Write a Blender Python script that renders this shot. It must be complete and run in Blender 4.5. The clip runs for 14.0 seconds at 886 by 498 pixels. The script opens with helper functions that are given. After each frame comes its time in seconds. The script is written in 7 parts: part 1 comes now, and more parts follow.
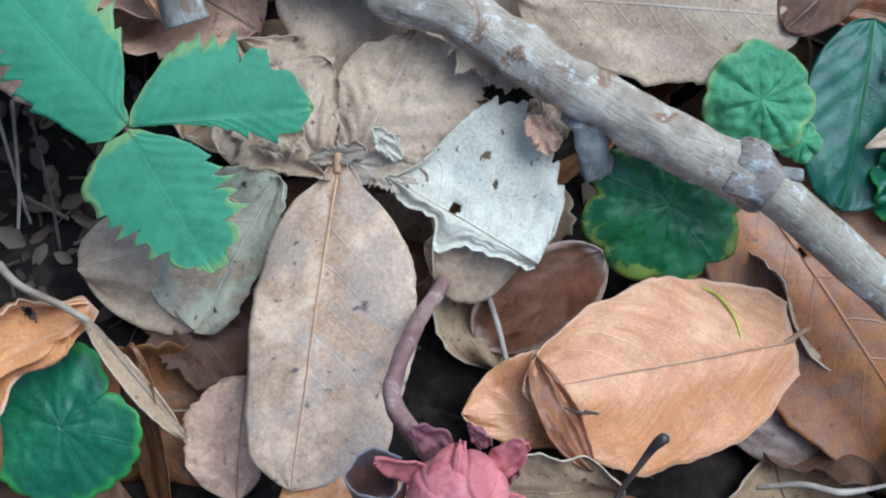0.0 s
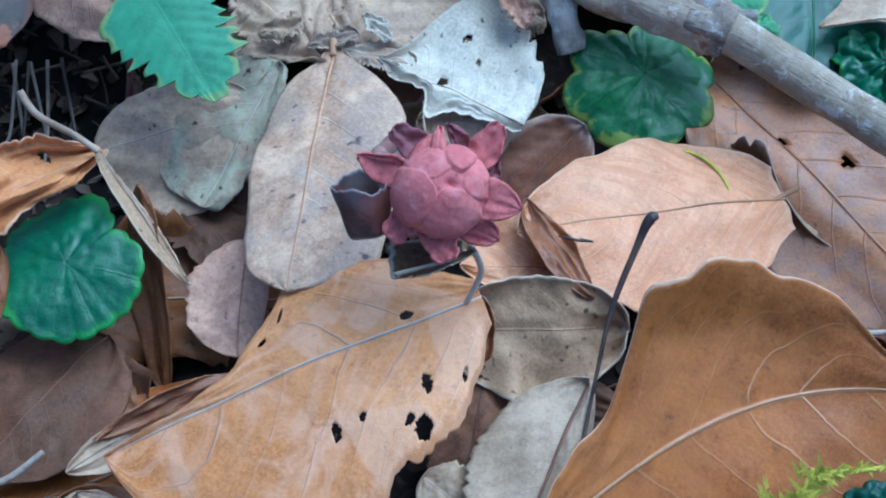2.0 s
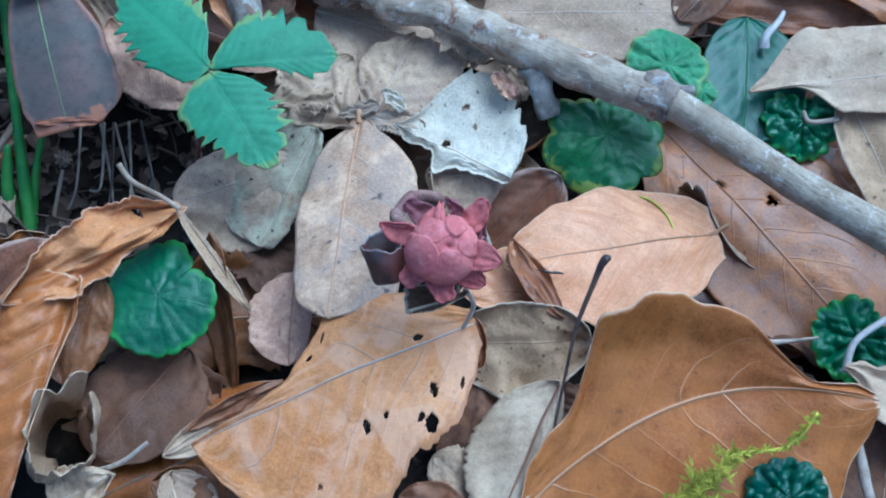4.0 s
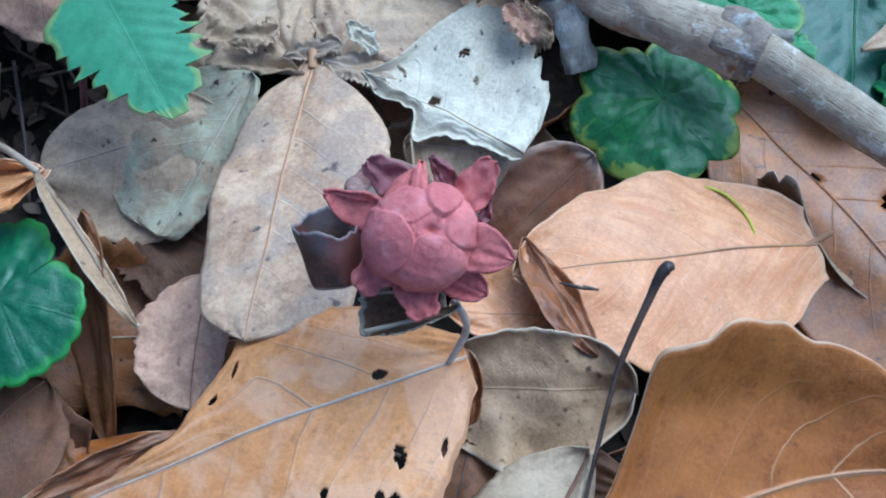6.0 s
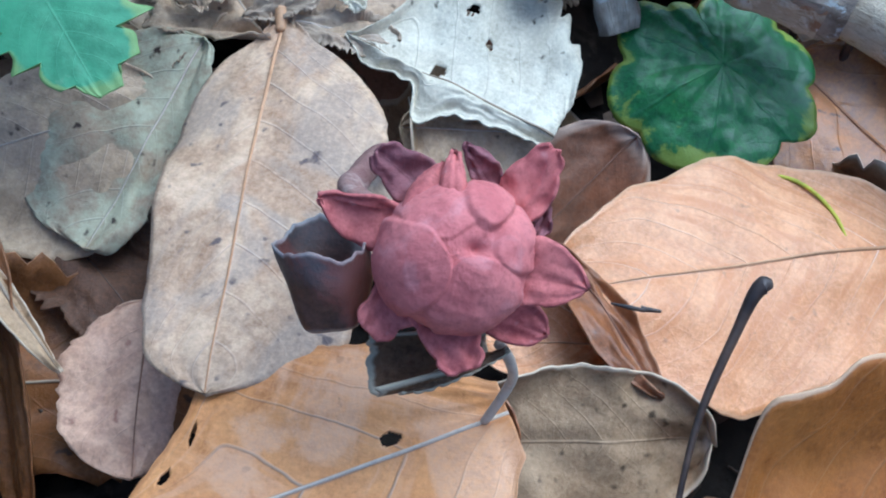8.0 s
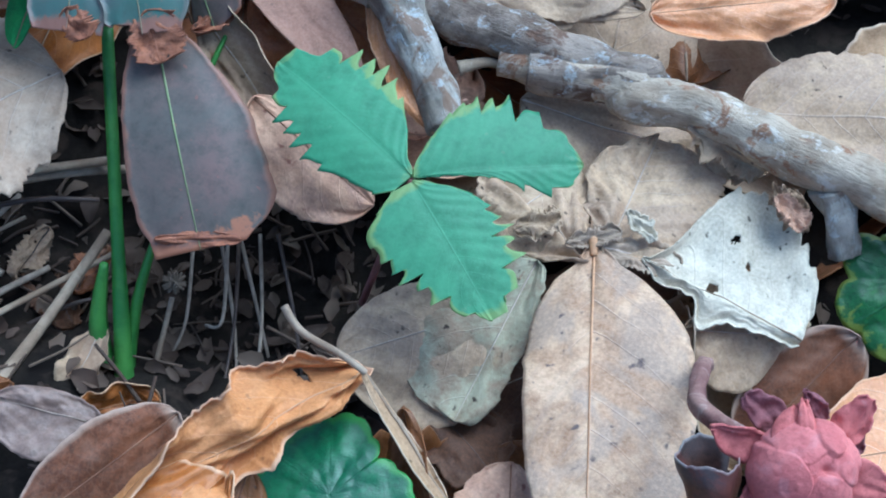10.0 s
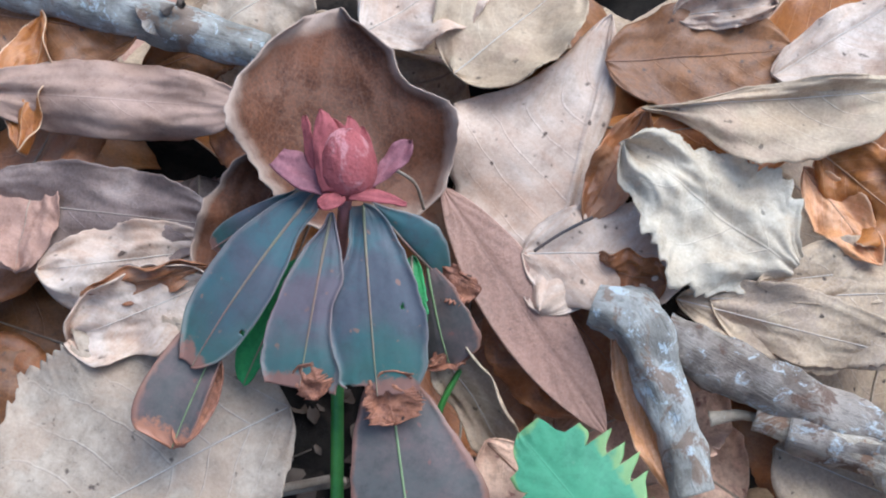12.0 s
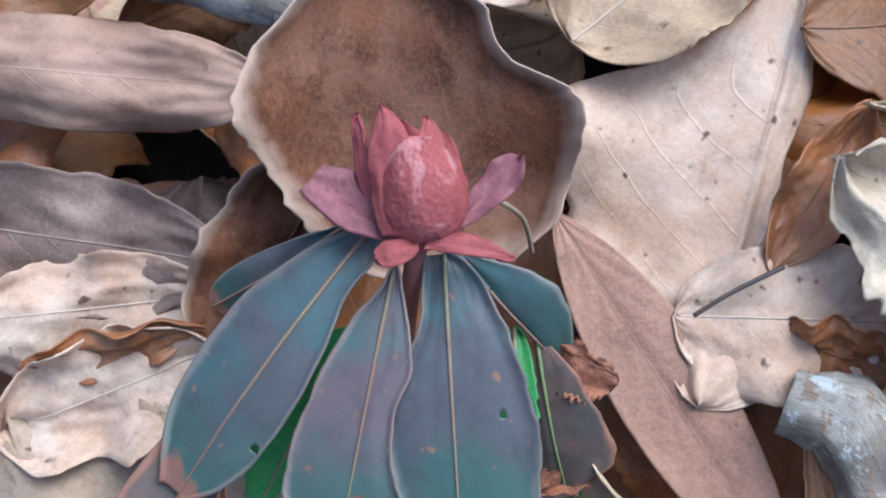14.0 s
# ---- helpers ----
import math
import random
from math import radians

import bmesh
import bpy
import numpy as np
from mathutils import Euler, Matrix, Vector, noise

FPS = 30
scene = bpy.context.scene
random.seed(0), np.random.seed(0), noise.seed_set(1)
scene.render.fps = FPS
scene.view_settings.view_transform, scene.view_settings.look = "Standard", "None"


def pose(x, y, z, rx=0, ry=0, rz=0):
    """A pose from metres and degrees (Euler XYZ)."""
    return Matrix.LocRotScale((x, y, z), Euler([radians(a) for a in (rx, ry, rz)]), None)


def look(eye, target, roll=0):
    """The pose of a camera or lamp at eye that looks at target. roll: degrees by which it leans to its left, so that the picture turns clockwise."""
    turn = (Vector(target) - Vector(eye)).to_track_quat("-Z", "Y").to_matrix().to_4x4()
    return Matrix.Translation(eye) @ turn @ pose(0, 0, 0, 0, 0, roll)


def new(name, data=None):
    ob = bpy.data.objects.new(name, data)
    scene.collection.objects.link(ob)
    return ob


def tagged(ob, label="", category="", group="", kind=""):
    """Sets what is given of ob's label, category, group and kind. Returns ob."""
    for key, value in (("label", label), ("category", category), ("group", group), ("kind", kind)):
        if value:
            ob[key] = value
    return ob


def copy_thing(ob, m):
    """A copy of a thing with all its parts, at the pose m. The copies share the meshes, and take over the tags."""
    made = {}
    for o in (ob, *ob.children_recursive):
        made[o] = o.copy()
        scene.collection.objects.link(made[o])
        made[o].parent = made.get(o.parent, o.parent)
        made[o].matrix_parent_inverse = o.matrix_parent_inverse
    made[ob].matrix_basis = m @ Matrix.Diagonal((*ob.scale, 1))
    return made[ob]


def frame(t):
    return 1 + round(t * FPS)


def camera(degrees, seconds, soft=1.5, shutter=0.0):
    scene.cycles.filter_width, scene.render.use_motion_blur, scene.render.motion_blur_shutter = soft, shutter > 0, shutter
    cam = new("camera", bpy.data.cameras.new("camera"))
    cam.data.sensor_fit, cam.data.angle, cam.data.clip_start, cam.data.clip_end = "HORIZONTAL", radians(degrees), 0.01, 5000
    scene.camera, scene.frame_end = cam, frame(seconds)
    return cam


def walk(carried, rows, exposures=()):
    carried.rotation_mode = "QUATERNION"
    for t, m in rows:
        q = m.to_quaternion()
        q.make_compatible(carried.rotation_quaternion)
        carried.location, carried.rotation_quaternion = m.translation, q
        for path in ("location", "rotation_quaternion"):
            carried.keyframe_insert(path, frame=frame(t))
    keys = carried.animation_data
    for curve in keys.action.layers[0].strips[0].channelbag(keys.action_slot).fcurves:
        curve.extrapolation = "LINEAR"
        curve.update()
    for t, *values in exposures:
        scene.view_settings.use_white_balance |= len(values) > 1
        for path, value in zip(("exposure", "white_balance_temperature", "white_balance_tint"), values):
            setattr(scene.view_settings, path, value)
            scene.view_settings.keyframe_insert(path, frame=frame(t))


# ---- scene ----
cam = camera(40.0, 14.0, soft=2.0)
PATH = [
    (0, (-0.0272, -0.0112, 0.2178), (-0.0076, 0.0167, 0.0207), 55.31),
    (0.5, (0.0427, -0.0527, 0.2266), (0.0272, -0.0020, 0.0338), 3.93),
    (1, (0.0338, -0.0918, 0.2295), (0.0227, -0.0260, 0.0409), 10.55),
    (1.5, (0.0027, -0.0838, 0.2349), (0.0036, -0.0229, 0.0443), 20.27),
    (2, (0.0231, -0.1157, 0.1928), (0.0068, -0.0183, 0.0189), 9.07),
    (2.2, (0.0196, -0.1221, 0.1857), (0.0052, -0.0171, 0.0161), 10.05),
    (4.3, (0.0275, -0.1308, 0.2689), (0.0096, -0.0421, 0.0906), 6.98),
    (4.5, (0.0267, -0.1322, 0.2730), (0.0111, -0.0426, 0.0949), 8.74),
    (5, (0.0195, -0.1381, 0.2645), (0.0069, -0.0457, 0.0875), 10.99),
    (5.5, (0.0220, -0.1164, 0.2110), (0.0082, -0.0206, 0.0359), 11.01),
    (6, (0.0225, -0.0952, 0.1732), (0.0046, 0.0014, -0.0010), 9.84),
    (6.5, (0.0149, -0.0740, 0.1322), (0.0041, 0.0238, -0.0419), 13.69),
    (7, (0.0135, -0.0663, 0.1191), (0.0026, 0.0336, -0.0538), 13.17),
    (7.2, (0.0137, -0.0598, 0.1158), (0.0045, 0.0364, -0.0592), 13.00),
    (9.3, (-0.0216, -0.1011, 0.1801), (-0.0275, -0.0004, 0.0075), 15.85),
    (9.5, (-0.0277, -0.1004, 0.1812), (-0.0346, 0.0010, 0.0090), 15.46),
    (10, (-0.0391, -0.0948, 0.1896), (-0.0531, 0.0069, 0.0179), 12.21),
    (10.5, (-0.0488, -0.0917, 0.1911), (-0.0718, 0.0124, 0.0218), 8.93),
    (11, (-0.0625, -0.0824, 0.1944), (-0.0923, 0.0256, 0.0288), 6.44),
    (11.5, (-0.0739, -0.0319, 0.2246), (-0.1084, 0.0479, 0.0445), 1.63),
    (12, (-0.0841, -0.0259, 0.2125), (-0.1162, 0.0523, 0.0313), 3.24),
    (12.5, (-0.1001, 0.0044, 0.1629), (-0.1289, 0.0733, -0.0226), 3.69),
    (13, (-0.1072, 0.0166, 0.1483), (-0.1391, 0.0819, -0.0380), 0.94),
    (13.5, (-0.1096, 0.0150, 0.1439), (-0.1403, 0.0806, -0.0425), 2.37),
    (14, (-0.1116, 0.0111, 0.1525), (-0.1432, 0.0776, -0.0335), 1.51),
]
walk(cam, [(t, look(eye, target, roll)) for t, eye, target, roll in PATH], exposures=[(0, 0.16, 4550, -1), (1, 0.13, 4110, -3), (2, 0.14, 4040, -3), (5, 0.15, 4100, -4), (7, 0.26, 4430, -1), (9.5, 0.26, 4330, -4), (10.5, 0.48, 4560, 0), (12, 0.53, 4780, 3), (13, 0.64, 4960, 5), (14, 0.55, 4960, 5)])
SKY, SUN = 0.14, 1.6

# World: sky light from above the wood, soft and even, with a wide pale sun
world = bpy.data.worlds.new("sky")
scene.world = world
world.use_nodes = True
_n = world.node_tree.nodes
_sky = _n.new("ShaderNodeTexSky")
_sky.sky_type = "NISHITA"
_sky.sun_disc = False
_sky.sun_elevation, _sky.sun_rotation = radians(62), radians(22)
_sky.air_density, _sky.dust_density, _sky.ozone_density = 1.0, 6.0, 0.6
world.node_tree.links.new(_sky.outputs[0], _n["Background"].inputs[0])
_n["Background"].inputs[1].default_value = SKY
sun = new("sun", bpy.data.lights.new("sun", "SUN"))
sun.data.energy, sun.data.angle, sun.data.color = SUN, radians(50), (1.0, 0.97, 0.93)
sun.matrix_world = look((0.2, 0.5, 1.0), (0, 0, 0))


# ---- materials ----
class Nodes:
    """A short way to write node trees."""

    def __init__(self, name):
        self.mat = bpy.data.materials.new(name)
        self.mat.use_nodes = True
        self.tree = self.mat.node_tree
        self.bsdf = self.tree.nodes["Principled BSDF"]

    def put(self, socket, value):
        if isinstance(value, bpy.types.NodeSocket):
            self.tree.links.new(value, socket)
        elif value is not None:
            socket.default_value = (*value, 1) if isinstance(value, tuple) and len(value) == 3 and socket.type == "RGBA" else value

    def math(self, op, a, b=None, c=None, clamp=False):
        n = self.tree.nodes.new("ShaderNodeMath")
        n.operation, n.use_clamp = op, clamp
        for s, v in zip(n.inputs, (a, b, c)):
            self.put(s, v)
        return n.outputs[0]

    def step(self, value, low, high):
        n = self.tree.nodes.new("ShaderNodeMapRange")
        n.interpolation_type = "SMOOTHSTEP"
        for s, v in zip(n.inputs, (value, low, high, 0.0, 1.0)):
            self.put(s, v)
        return n.outputs[0]

    def noise(self, scale, detail=4.0, rough=0.6, where=None, distort=0.0):
        n = self.tree.nodes.new("ShaderNodeTexNoise")
        n.inputs["Scale"].default_value, n.inputs["Detail"].default_value = scale, detail
        n.inputs["Roughness"].default_value, n.inputs["Distortion"].default_value = rough, distort
        if where:
            self.put(n.inputs["Vector"], where)
        return n.outputs["Fac"]

    def mix(self, fac, a, b, kind="MIX"):
        n = self.tree.nodes.new("ShaderNodeMix")
        n.data_type, n.blend_type = "RGBA", kind
        self.put(n.inputs["Factor"], fac)
        self.put(n.inputs["A"], a)
        self.put(n.inputs["B"], b)
        return n.outputs["Result"]

    def where(self):
        """Object coordinates, shifted for each object."""
        c = self.tree.nodes.new("ShaderNodeTexCoord")
        i = self.tree.nodes.new("ShaderNodeObjectInfo")
        v = self.tree.nodes.new("ShaderNodeVectorMath")
        v.operation = "ADD"
        self.tree.links.new(c.outputs["Object"], v.inputs[0])
        s = self.math("MULTIPLY", i.outputs["Random"], 3.0)
        self.tree.links.new(s, v.inputs[1])
        self.rand = i.outputs["Random"]
        return v.outputs[0]

    def uv(self):
        n = self.tree.nodes.new("ShaderNodeUVMap")
        n.uv_map = "leaf"
        s = self.tree.nodes.new("ShaderNodeSeparateXYZ")
        self.tree.links.new(n.outputs[0], s.inputs[0])
        return s.outputs[0], s.outputs[1]

    def bump(self, height, strength, distance):
        n = self.tree.nodes.new("ShaderNodeBump")
        n.inputs["Strength"].default_value, n.inputs["Distance"].default_value = strength, distance
        self.put(n.inputs["Height"], height)
        self.put(self.bsdf.inputs["Normal"], n.outputs[0])

    def done(self, colour, rough=0.6, gloss=0.4):
        self.put(self.bsdf.inputs["Base Color"], colour)
        self.put(self.bsdf.inputs["Roughness"], rough)
        self.put(self.bsdf.inputs["Specular IOR Level"], gloss)
        return self.mat


def leaf_material(name, light, dark, vein, veins=9.0, slope=3.0, vein_mix=0.45, spots=0.25, spot=(0.05, 0.03, 0.02), rough=0.6, gloss=0.25, rim_noise=0.5,
                  patch=60.0, low=0.35, high=0.68, rim=None, rim_mix=0.0, net=0.25, thin=0.0, radial=0, groove=0.6, grain_mix=0.3, relief=0.45,
                  tone=0.5, streak=0.0, rim_from=0.86, low_end=None, tip=None, tip_from=0.9, stain=None, stain_mix=0.65):
    """A leaf: blotches, fine grain, midrib and side veins, dark specks, a rim of another colour."""
    m = Nodes(name)
    p = m.where()
    u, v = m.uv()
    side = m.math("ABSOLUTE", v)
    blotch = m.noise(patch, 6, 0.62, p, 0.4)
    col = m.mix(m.step(blotch, low, high), dark, light)
    col = m.mix(m.step(m.noise(patch * 4.3, 5, 0.7, p), 0.4, 0.75), col, tuple(c * 0.72 for c in dark))
    if low_end:
        col = m.mix(m.math("MULTIPLY", m.step(m.math("ADD", u, m.math("MULTIPLY", m.math("SUBTRACT", m.noise(70, 4, 0.6, p), 0.5), 0.9)), 0.5, 0.9), 0.6), col, low_end)
    if stain:
        col = m.mix(m.math("MULTIPLY", m.step(m.noise(46, 5, 0.6, p, 1.6), 0.47, 0.60), stain_mix), col, stain)
    broad = m.noise(24, 4, 0.55, p, 0.8)
    col = m.mix(m.math("MULTIPLY", m.step(broad, 0.44, 0.70), min(1.0, tone * 0.8)), col, tuple(c * 0.58 for c in dark))
    fleck = m.step(m.noise(300, 7, 0.78, p, 0.8), 0.57, 0.66)
    col = m.mix(m.math("MULTIPLY", fleck, 0.5 * min(1.0, tone + 0.2)), col, tuple(c * 0.5 for c in dark))
    grey = tuple(sum(light) / 3 * 1.1 * c for c in (1.20, 0.98, 0.72))
    dull = tone * 0.7 * (0.95 - 0.85 * (1 - min(light) / max(light)))
    col = m.mix(m.math("MULTIPLY", m.step(m.noise(38, 6, 0.7, p, 1.2), 0.48, 0.66), dull), col, tuple(0.45 * g + 0.6 * c for g, c in zip(grey, light)))
    grain = m.noise(1500, 4, 0.7, p)
    col = m.mix(m.math("MULTIPLY", m.step(grain, 0.35, 0.7), grain_mix), col, tuple(min(1, c * 1.35) for c in light))
    wob = m.math("MULTIPLY", m.math("SUBTRACT", m.noise(90, 3, 0.5, p), 0.5), 0.4)
    q = m.math("SUBTRACT", m.math("ADD", m.math("MULTIPLY", u, veins), wob), m.math("MULTIPLY", m.math("ADD", m.math("MULTIPLY", side, 0.55), m.math("MULTIPLY", m.math("MULTIPLY", side, side), 0.45)), slope))
    tri = m.math("MULTIPLY", m.math("ABSOLUTE", m.math("SUBTRACT", m.math("FRACT", q), 0.5)), 2.0)
    if streak:
        way = m.tree.nodes.new("ShaderNodeCombineXYZ")
        m.put(way.inputs[0], m.math("MULTIPLY", q, 1.6))
        m.put(way.inputs[1], m.math("MULTIPLY", v, 0.9))
        m.put(way.inputs[2], m.math("MULTIPLY", m.rand, 40.0))
        col = m.mix(m.math("MULTIPLY", m.step(m.noise(1.5, 4, 0.6, way.outputs[0], 0.3), 0.47, 0.66), streak), col, stain or dark)
    if radial:
        q = m.math("ADD", m.math("MULTIPLY", u, float(radial)), m.math("MULTIPLY", wob, 0.6))
        tri = m.math("MULTIPLY", m.math("ABSOLUTE", m.math("SUBTRACT", m.math("FRACT", q), 0.5)), 2.0)
    line = m.step(tri, 0.925, 0.995)
    fade = m.math("MULTIPLY", m.math("SUBTRACT", 1.0, m.math("MULTIPLY", side, 0.75)), m.math("ADD", 0.25, m.step(m.noise(45, 3, 0.5, p), 0.38, 0.62)))
    line = m.math("MULTIPLY", line, fade)
    mid = m.math("SUBTRACT", 1.0, m.step(side, 0.005, 0.022)) if not radial else 0.0
    both = m.math("MAXIMUM", line, mid)
    worn = m.math("ADD", 0.25, m.math("MULTIPLY", m.step(m.noise(55, 3, 0.5, p), 0.35, 0.65), 0.6))
    col = m.mix(m.math("MULTIPLY", both, m.math("MULTIPLY", worn, vein_mix)), col, vein)
    cell = m.tree.nodes.new("ShaderNodeTexVoronoi")
    cell.feature = "DISTANCE_TO_EDGE"
    cell.inputs["Scale"].default_value = 650
    m.put(cell.inputs["Vector"], p)
    mesh = m.math("SUBTRACT", 1.0, m.step(cell.outputs["Distance"], 0.0, 0.12))
    col = m.mix(m.math("MULTIPLY", mesh, net * 0.3), col, vein)
    speck = m.step(m.noise(520, 2, 0.4, p), 0.72 - 0.1 * spots, 0.78)
    col = m.mix(m.math("MULTIPLY", speck, min(1.0, spots * 2)), col, spot)
    if rim:
        edge = m.step(m.math("ADD", m.math("MAXIMUM", side, m.math("ABSOLUTE", m.math("SUBTRACT", m.math("MULTIPLY", u, 2.0), 1.0))) if not radial else side,
                             m.math("MULTIPLY", m.math("SUBTRACT", blotch, 0.5), rim_noise)), rim_from, rim_from * 0.2 + 0.8)
        col = m.mix(m.math("MULTIPLY", edge, rim_mix), col, rim)
    if tip:
        end = m.step(m.math("ADD", u, m.math("MULTIPLY", m.math("SUBTRACT", m.noise(160, 5, 0.7, p), 0.5), 0.4)), tip_from, tip_from + 0.05)
        col = m.mix(m.math("MULTIPLY", end, 0.9), col, tip)
    h = m.math("ADD", m.math("MULTIPLY", both, groove), m.math("ADD", m.math("MULTIPLY", m.noise(760, 5, 0.7, p), 0.6), m.math("MULTIPLY", mesh, net * 0.2)))
    m.bump(h, relief, 0.0006)
    r = m.math("ADD", rough - 0.12, m.math("MULTIPLY", blotch, 0.25))
    mat = m.done(col, r, gloss)
    if thin:
        t = m.tree.nodes.new("ShaderNodeBsdfTranslucent")
        m.put(t.inputs["Color"], col)
        x = m.tree.nodes.new("ShaderNodeMixShader")
        x.inputs[0].default_value = thin
        m.tree.links.new(m.bsdf.outputs[0], x.inputs[1])
        m.tree.links.new(t.outputs[0], x.inputs[2])
        m.tree.links.new(x.outputs[0], m.tree.nodes["Material Output"].inputs["Surface"])
    return mat


def plain_material(name, light, dark, scale=90.0, rough=0.7, gloss=0.3, bump=0.5, fine=900.0, stretch=None, third=None, amount=0.5):
    """Bark, stalks, soil: two colours in blotches, a third in fine patches, relief."""
    m = Nodes(name)
    p = m.where()
    if stretch:
        k = m.tree.nodes.new("ShaderNodeVectorMath")
        k.operation = "MULTIPLY"
        m.put(k.inputs[0], p)
        k.inputs[1].default_value = stretch
        p = k.outputs[0]
    a = m.noise(scale, 6, 0.65, p)
    col = m.mix(m.step(a, 0.35, 0.65), dark, light)
    b = m.noise(fine, 5, 0.7, p)
    col = m.mix(m.math("MULTIPLY", m.step(b, 0.45, 0.7), 0.35), col, tuple(c * 0.5 for c in dark))
    if third:
        col = m.mix(m.math("MULTIPLY", m.step(m.noise(scale * 1.9, 4, 0.6, p, 0.6), 0.52, 0.66), amount), col, third)
    m.bump(m.math("ADD", a, b), bump, 0.0003)
    return m.done(col, rough, gloss)


# The thin pale rim paints a highlight along the leaf's lit edge
TAN = leaf_material("leaf_tan", (0.47, 0.172, 0.030), (0.26, 0.077, 0.011), (0.60, 0.34, 0.16), 8, 3.2, 0.9, 0.2, gloss=0.42, rough=0.38, patch=42, net=0.12, tone=0.4, stain=(0.38, 0.14, 0.028), rim=(0.70, 0.48, 0.29), rim_mix=0.75, rim_noise=0.08, rim_from=0.975, streak=0.45)
ORANGE = leaf_material("leaf_orange", (0.67, 0.32, 0.105), (0.50, 0.19, 0.042), (0.34, 0.245, 0.175), 6, 2.6, 0.85, 0.1, gloss=0.45, rough=0.48, net=0.06, patch=40, rim=(0.36, 0.15, 0.045), rim_mix=0.6, rim_noise=0.25, rim_from=0.93, stain=(0.70, 0.41, 0.235), streak=0.4)
PEACH = leaf_material("leaf_peach", (0.71, 0.365, 0.17), (0.56, 0.225, 0.06), (0.78, 0.52, 0.36), 8, 3.4, 1.2, 0.15, gloss=0.5, rough=0.44, patch=45, rim=(0.72, 0.46, 0.27), rim_mix=0.6, rim_noise=0.1, rim_from=0.95, stain=(0.53, 0.205, 0.06), stain_mix=0.3, streak=0.8)
CRUMPLED = leaf_material("leaf_crumpled_tan", (0.66, 0.335, 0.13), (0.50, 0.20, 0.055), (0.70, 0.45, 0.27), 8, 3.0, 0.8, 0.2, gloss=0.3, rough=0.55, patch=50, net=0.1, tone=0.4, stain=(0.42, 0.18, 0.06), stain_mix=0.5, streak=0.3, rim=(0.68, 0.46, 0.3), rim_mix=0.6, rim_noise=0.1, rim_from=0.94)
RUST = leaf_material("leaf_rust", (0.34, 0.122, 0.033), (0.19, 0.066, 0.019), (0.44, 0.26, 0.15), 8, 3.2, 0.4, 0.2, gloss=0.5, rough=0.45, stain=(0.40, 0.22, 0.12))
# Darkened to carry the shade inside curled leaves; plain brown leaves use it too
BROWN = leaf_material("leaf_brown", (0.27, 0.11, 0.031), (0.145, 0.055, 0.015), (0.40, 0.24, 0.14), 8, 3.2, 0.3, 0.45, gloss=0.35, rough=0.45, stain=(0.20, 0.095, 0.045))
WET = leaf_material("leaf_wet_brown", (0.46, 0.178, 0.040), (0.24, 0.086, 0.021), (0.42, 0.25, 0.15), 8, 3.2, 0.3, 0.45, gloss=0.5, rough=0.36, patch=38, net=0.1, tone=0.4, stain=(0.19, 0.105, 0.07))
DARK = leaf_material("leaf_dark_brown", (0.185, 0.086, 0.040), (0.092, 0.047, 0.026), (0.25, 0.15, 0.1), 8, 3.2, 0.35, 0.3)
GREY = leaf_material("leaf_grey_brown", (0.57, 0.41, 0.25), (0.36, 0.24, 0.138), (0.57, 0.49, 0.43), 9, 3.0, 0.4, 0.45, patch=75, stain=(0.36, 0.25, 0.17))
LONG = leaf_material("leaf_grey_rosy", (0.64, 0.445, 0.275), (0.37, 0.215, 0.115), (0.54, 0.41, 0.31), 9, 2.6, 0.5, 0.6, spot=(0.14, 0.10, 0.085), patch=60, low=0.42, high=0.58, stain=(0.36, 0.27, 0.20), stain_mix=0.8, streak=0.25)
BEIGE = leaf_material("leaf_beige", (0.62, 0.47, 0.30), (0.42, 0.285, 0.165), (0.64, 0.53, 0.42), 8, 3.0, 0.35, 0.35, net=0.12, grain_mix=0.2, stain=(0.42, 0.27, 0.17))
PALE = leaf_material("leaf_pale", (0.70, 0.63, 0.475), (0.55, 0.47, 0.335), (0.54, 0.46, 0.36), 6, 2.2, 0.5, 0.5, patch=80, stain=(0.46, 0.40, 0.30), stain_mix=0.4)
CREAM = leaf_material("leaf_cream", (0.61, 0.52, 0.385), (0.50, 0.38, 0.25), (0.50, 0.40, 0.30), 6, 2.2, 0.4, 0.3, net=0.1, patch=55, grain_mix=0.2, stain=(0.50, 0.36, 0.22))
# Dark middle and pale rim paint in the cup's shade and lit edge
CUP = leaf_material("leaf_cup_shaded", (0.235, 0.09, 0.038), (0.085, 0.035, 0.018), (0.34, 0.22, 0.15), 8, 3.0, 0.1, 0.25, groove=0.1, rim=(0.52, 0.38, 0.28), rim_mix=0.7, rim_noise=0.6, rim_from=0.8, patch=35, gloss=0.22, tone=0.3, stain=(0.24, 0.13, 0.08), stain_mix=0.45)
CHAR = leaf_material("leaf_black_brown", (0.17, 0.098, 0.052), (0.065, 0.04, 0.025), (0.2, 0.13, 0.1), 8, 3.0, 0.0, 0.3, groove=0.0, rim=(0.42, 0.36, 0.26), rim_mix=0.9, rim_noise=0.3, patch=120, gloss=0.12)
ROLLED = leaf_material("leaf_blue_brown", (0.11, 0.052, 0.034), (0.040, 0.020, 0.015), (0.3, 0.12, 0.1), 3, 0.0, 0.0, 0.3, spot=(0.2, 0.09, 0.06), groove=0.0, rim=(0.40, 0.36, 0.34), rim_mix=0.4, rim_noise=0.2, patch=240, low=0.42, high=0.58, gloss=0.5, rough=0.45, net=0.05, tone=0.5, stain=(0.21, 0.06, 0.045), low_end=(0.085, 0.088, 0.095))
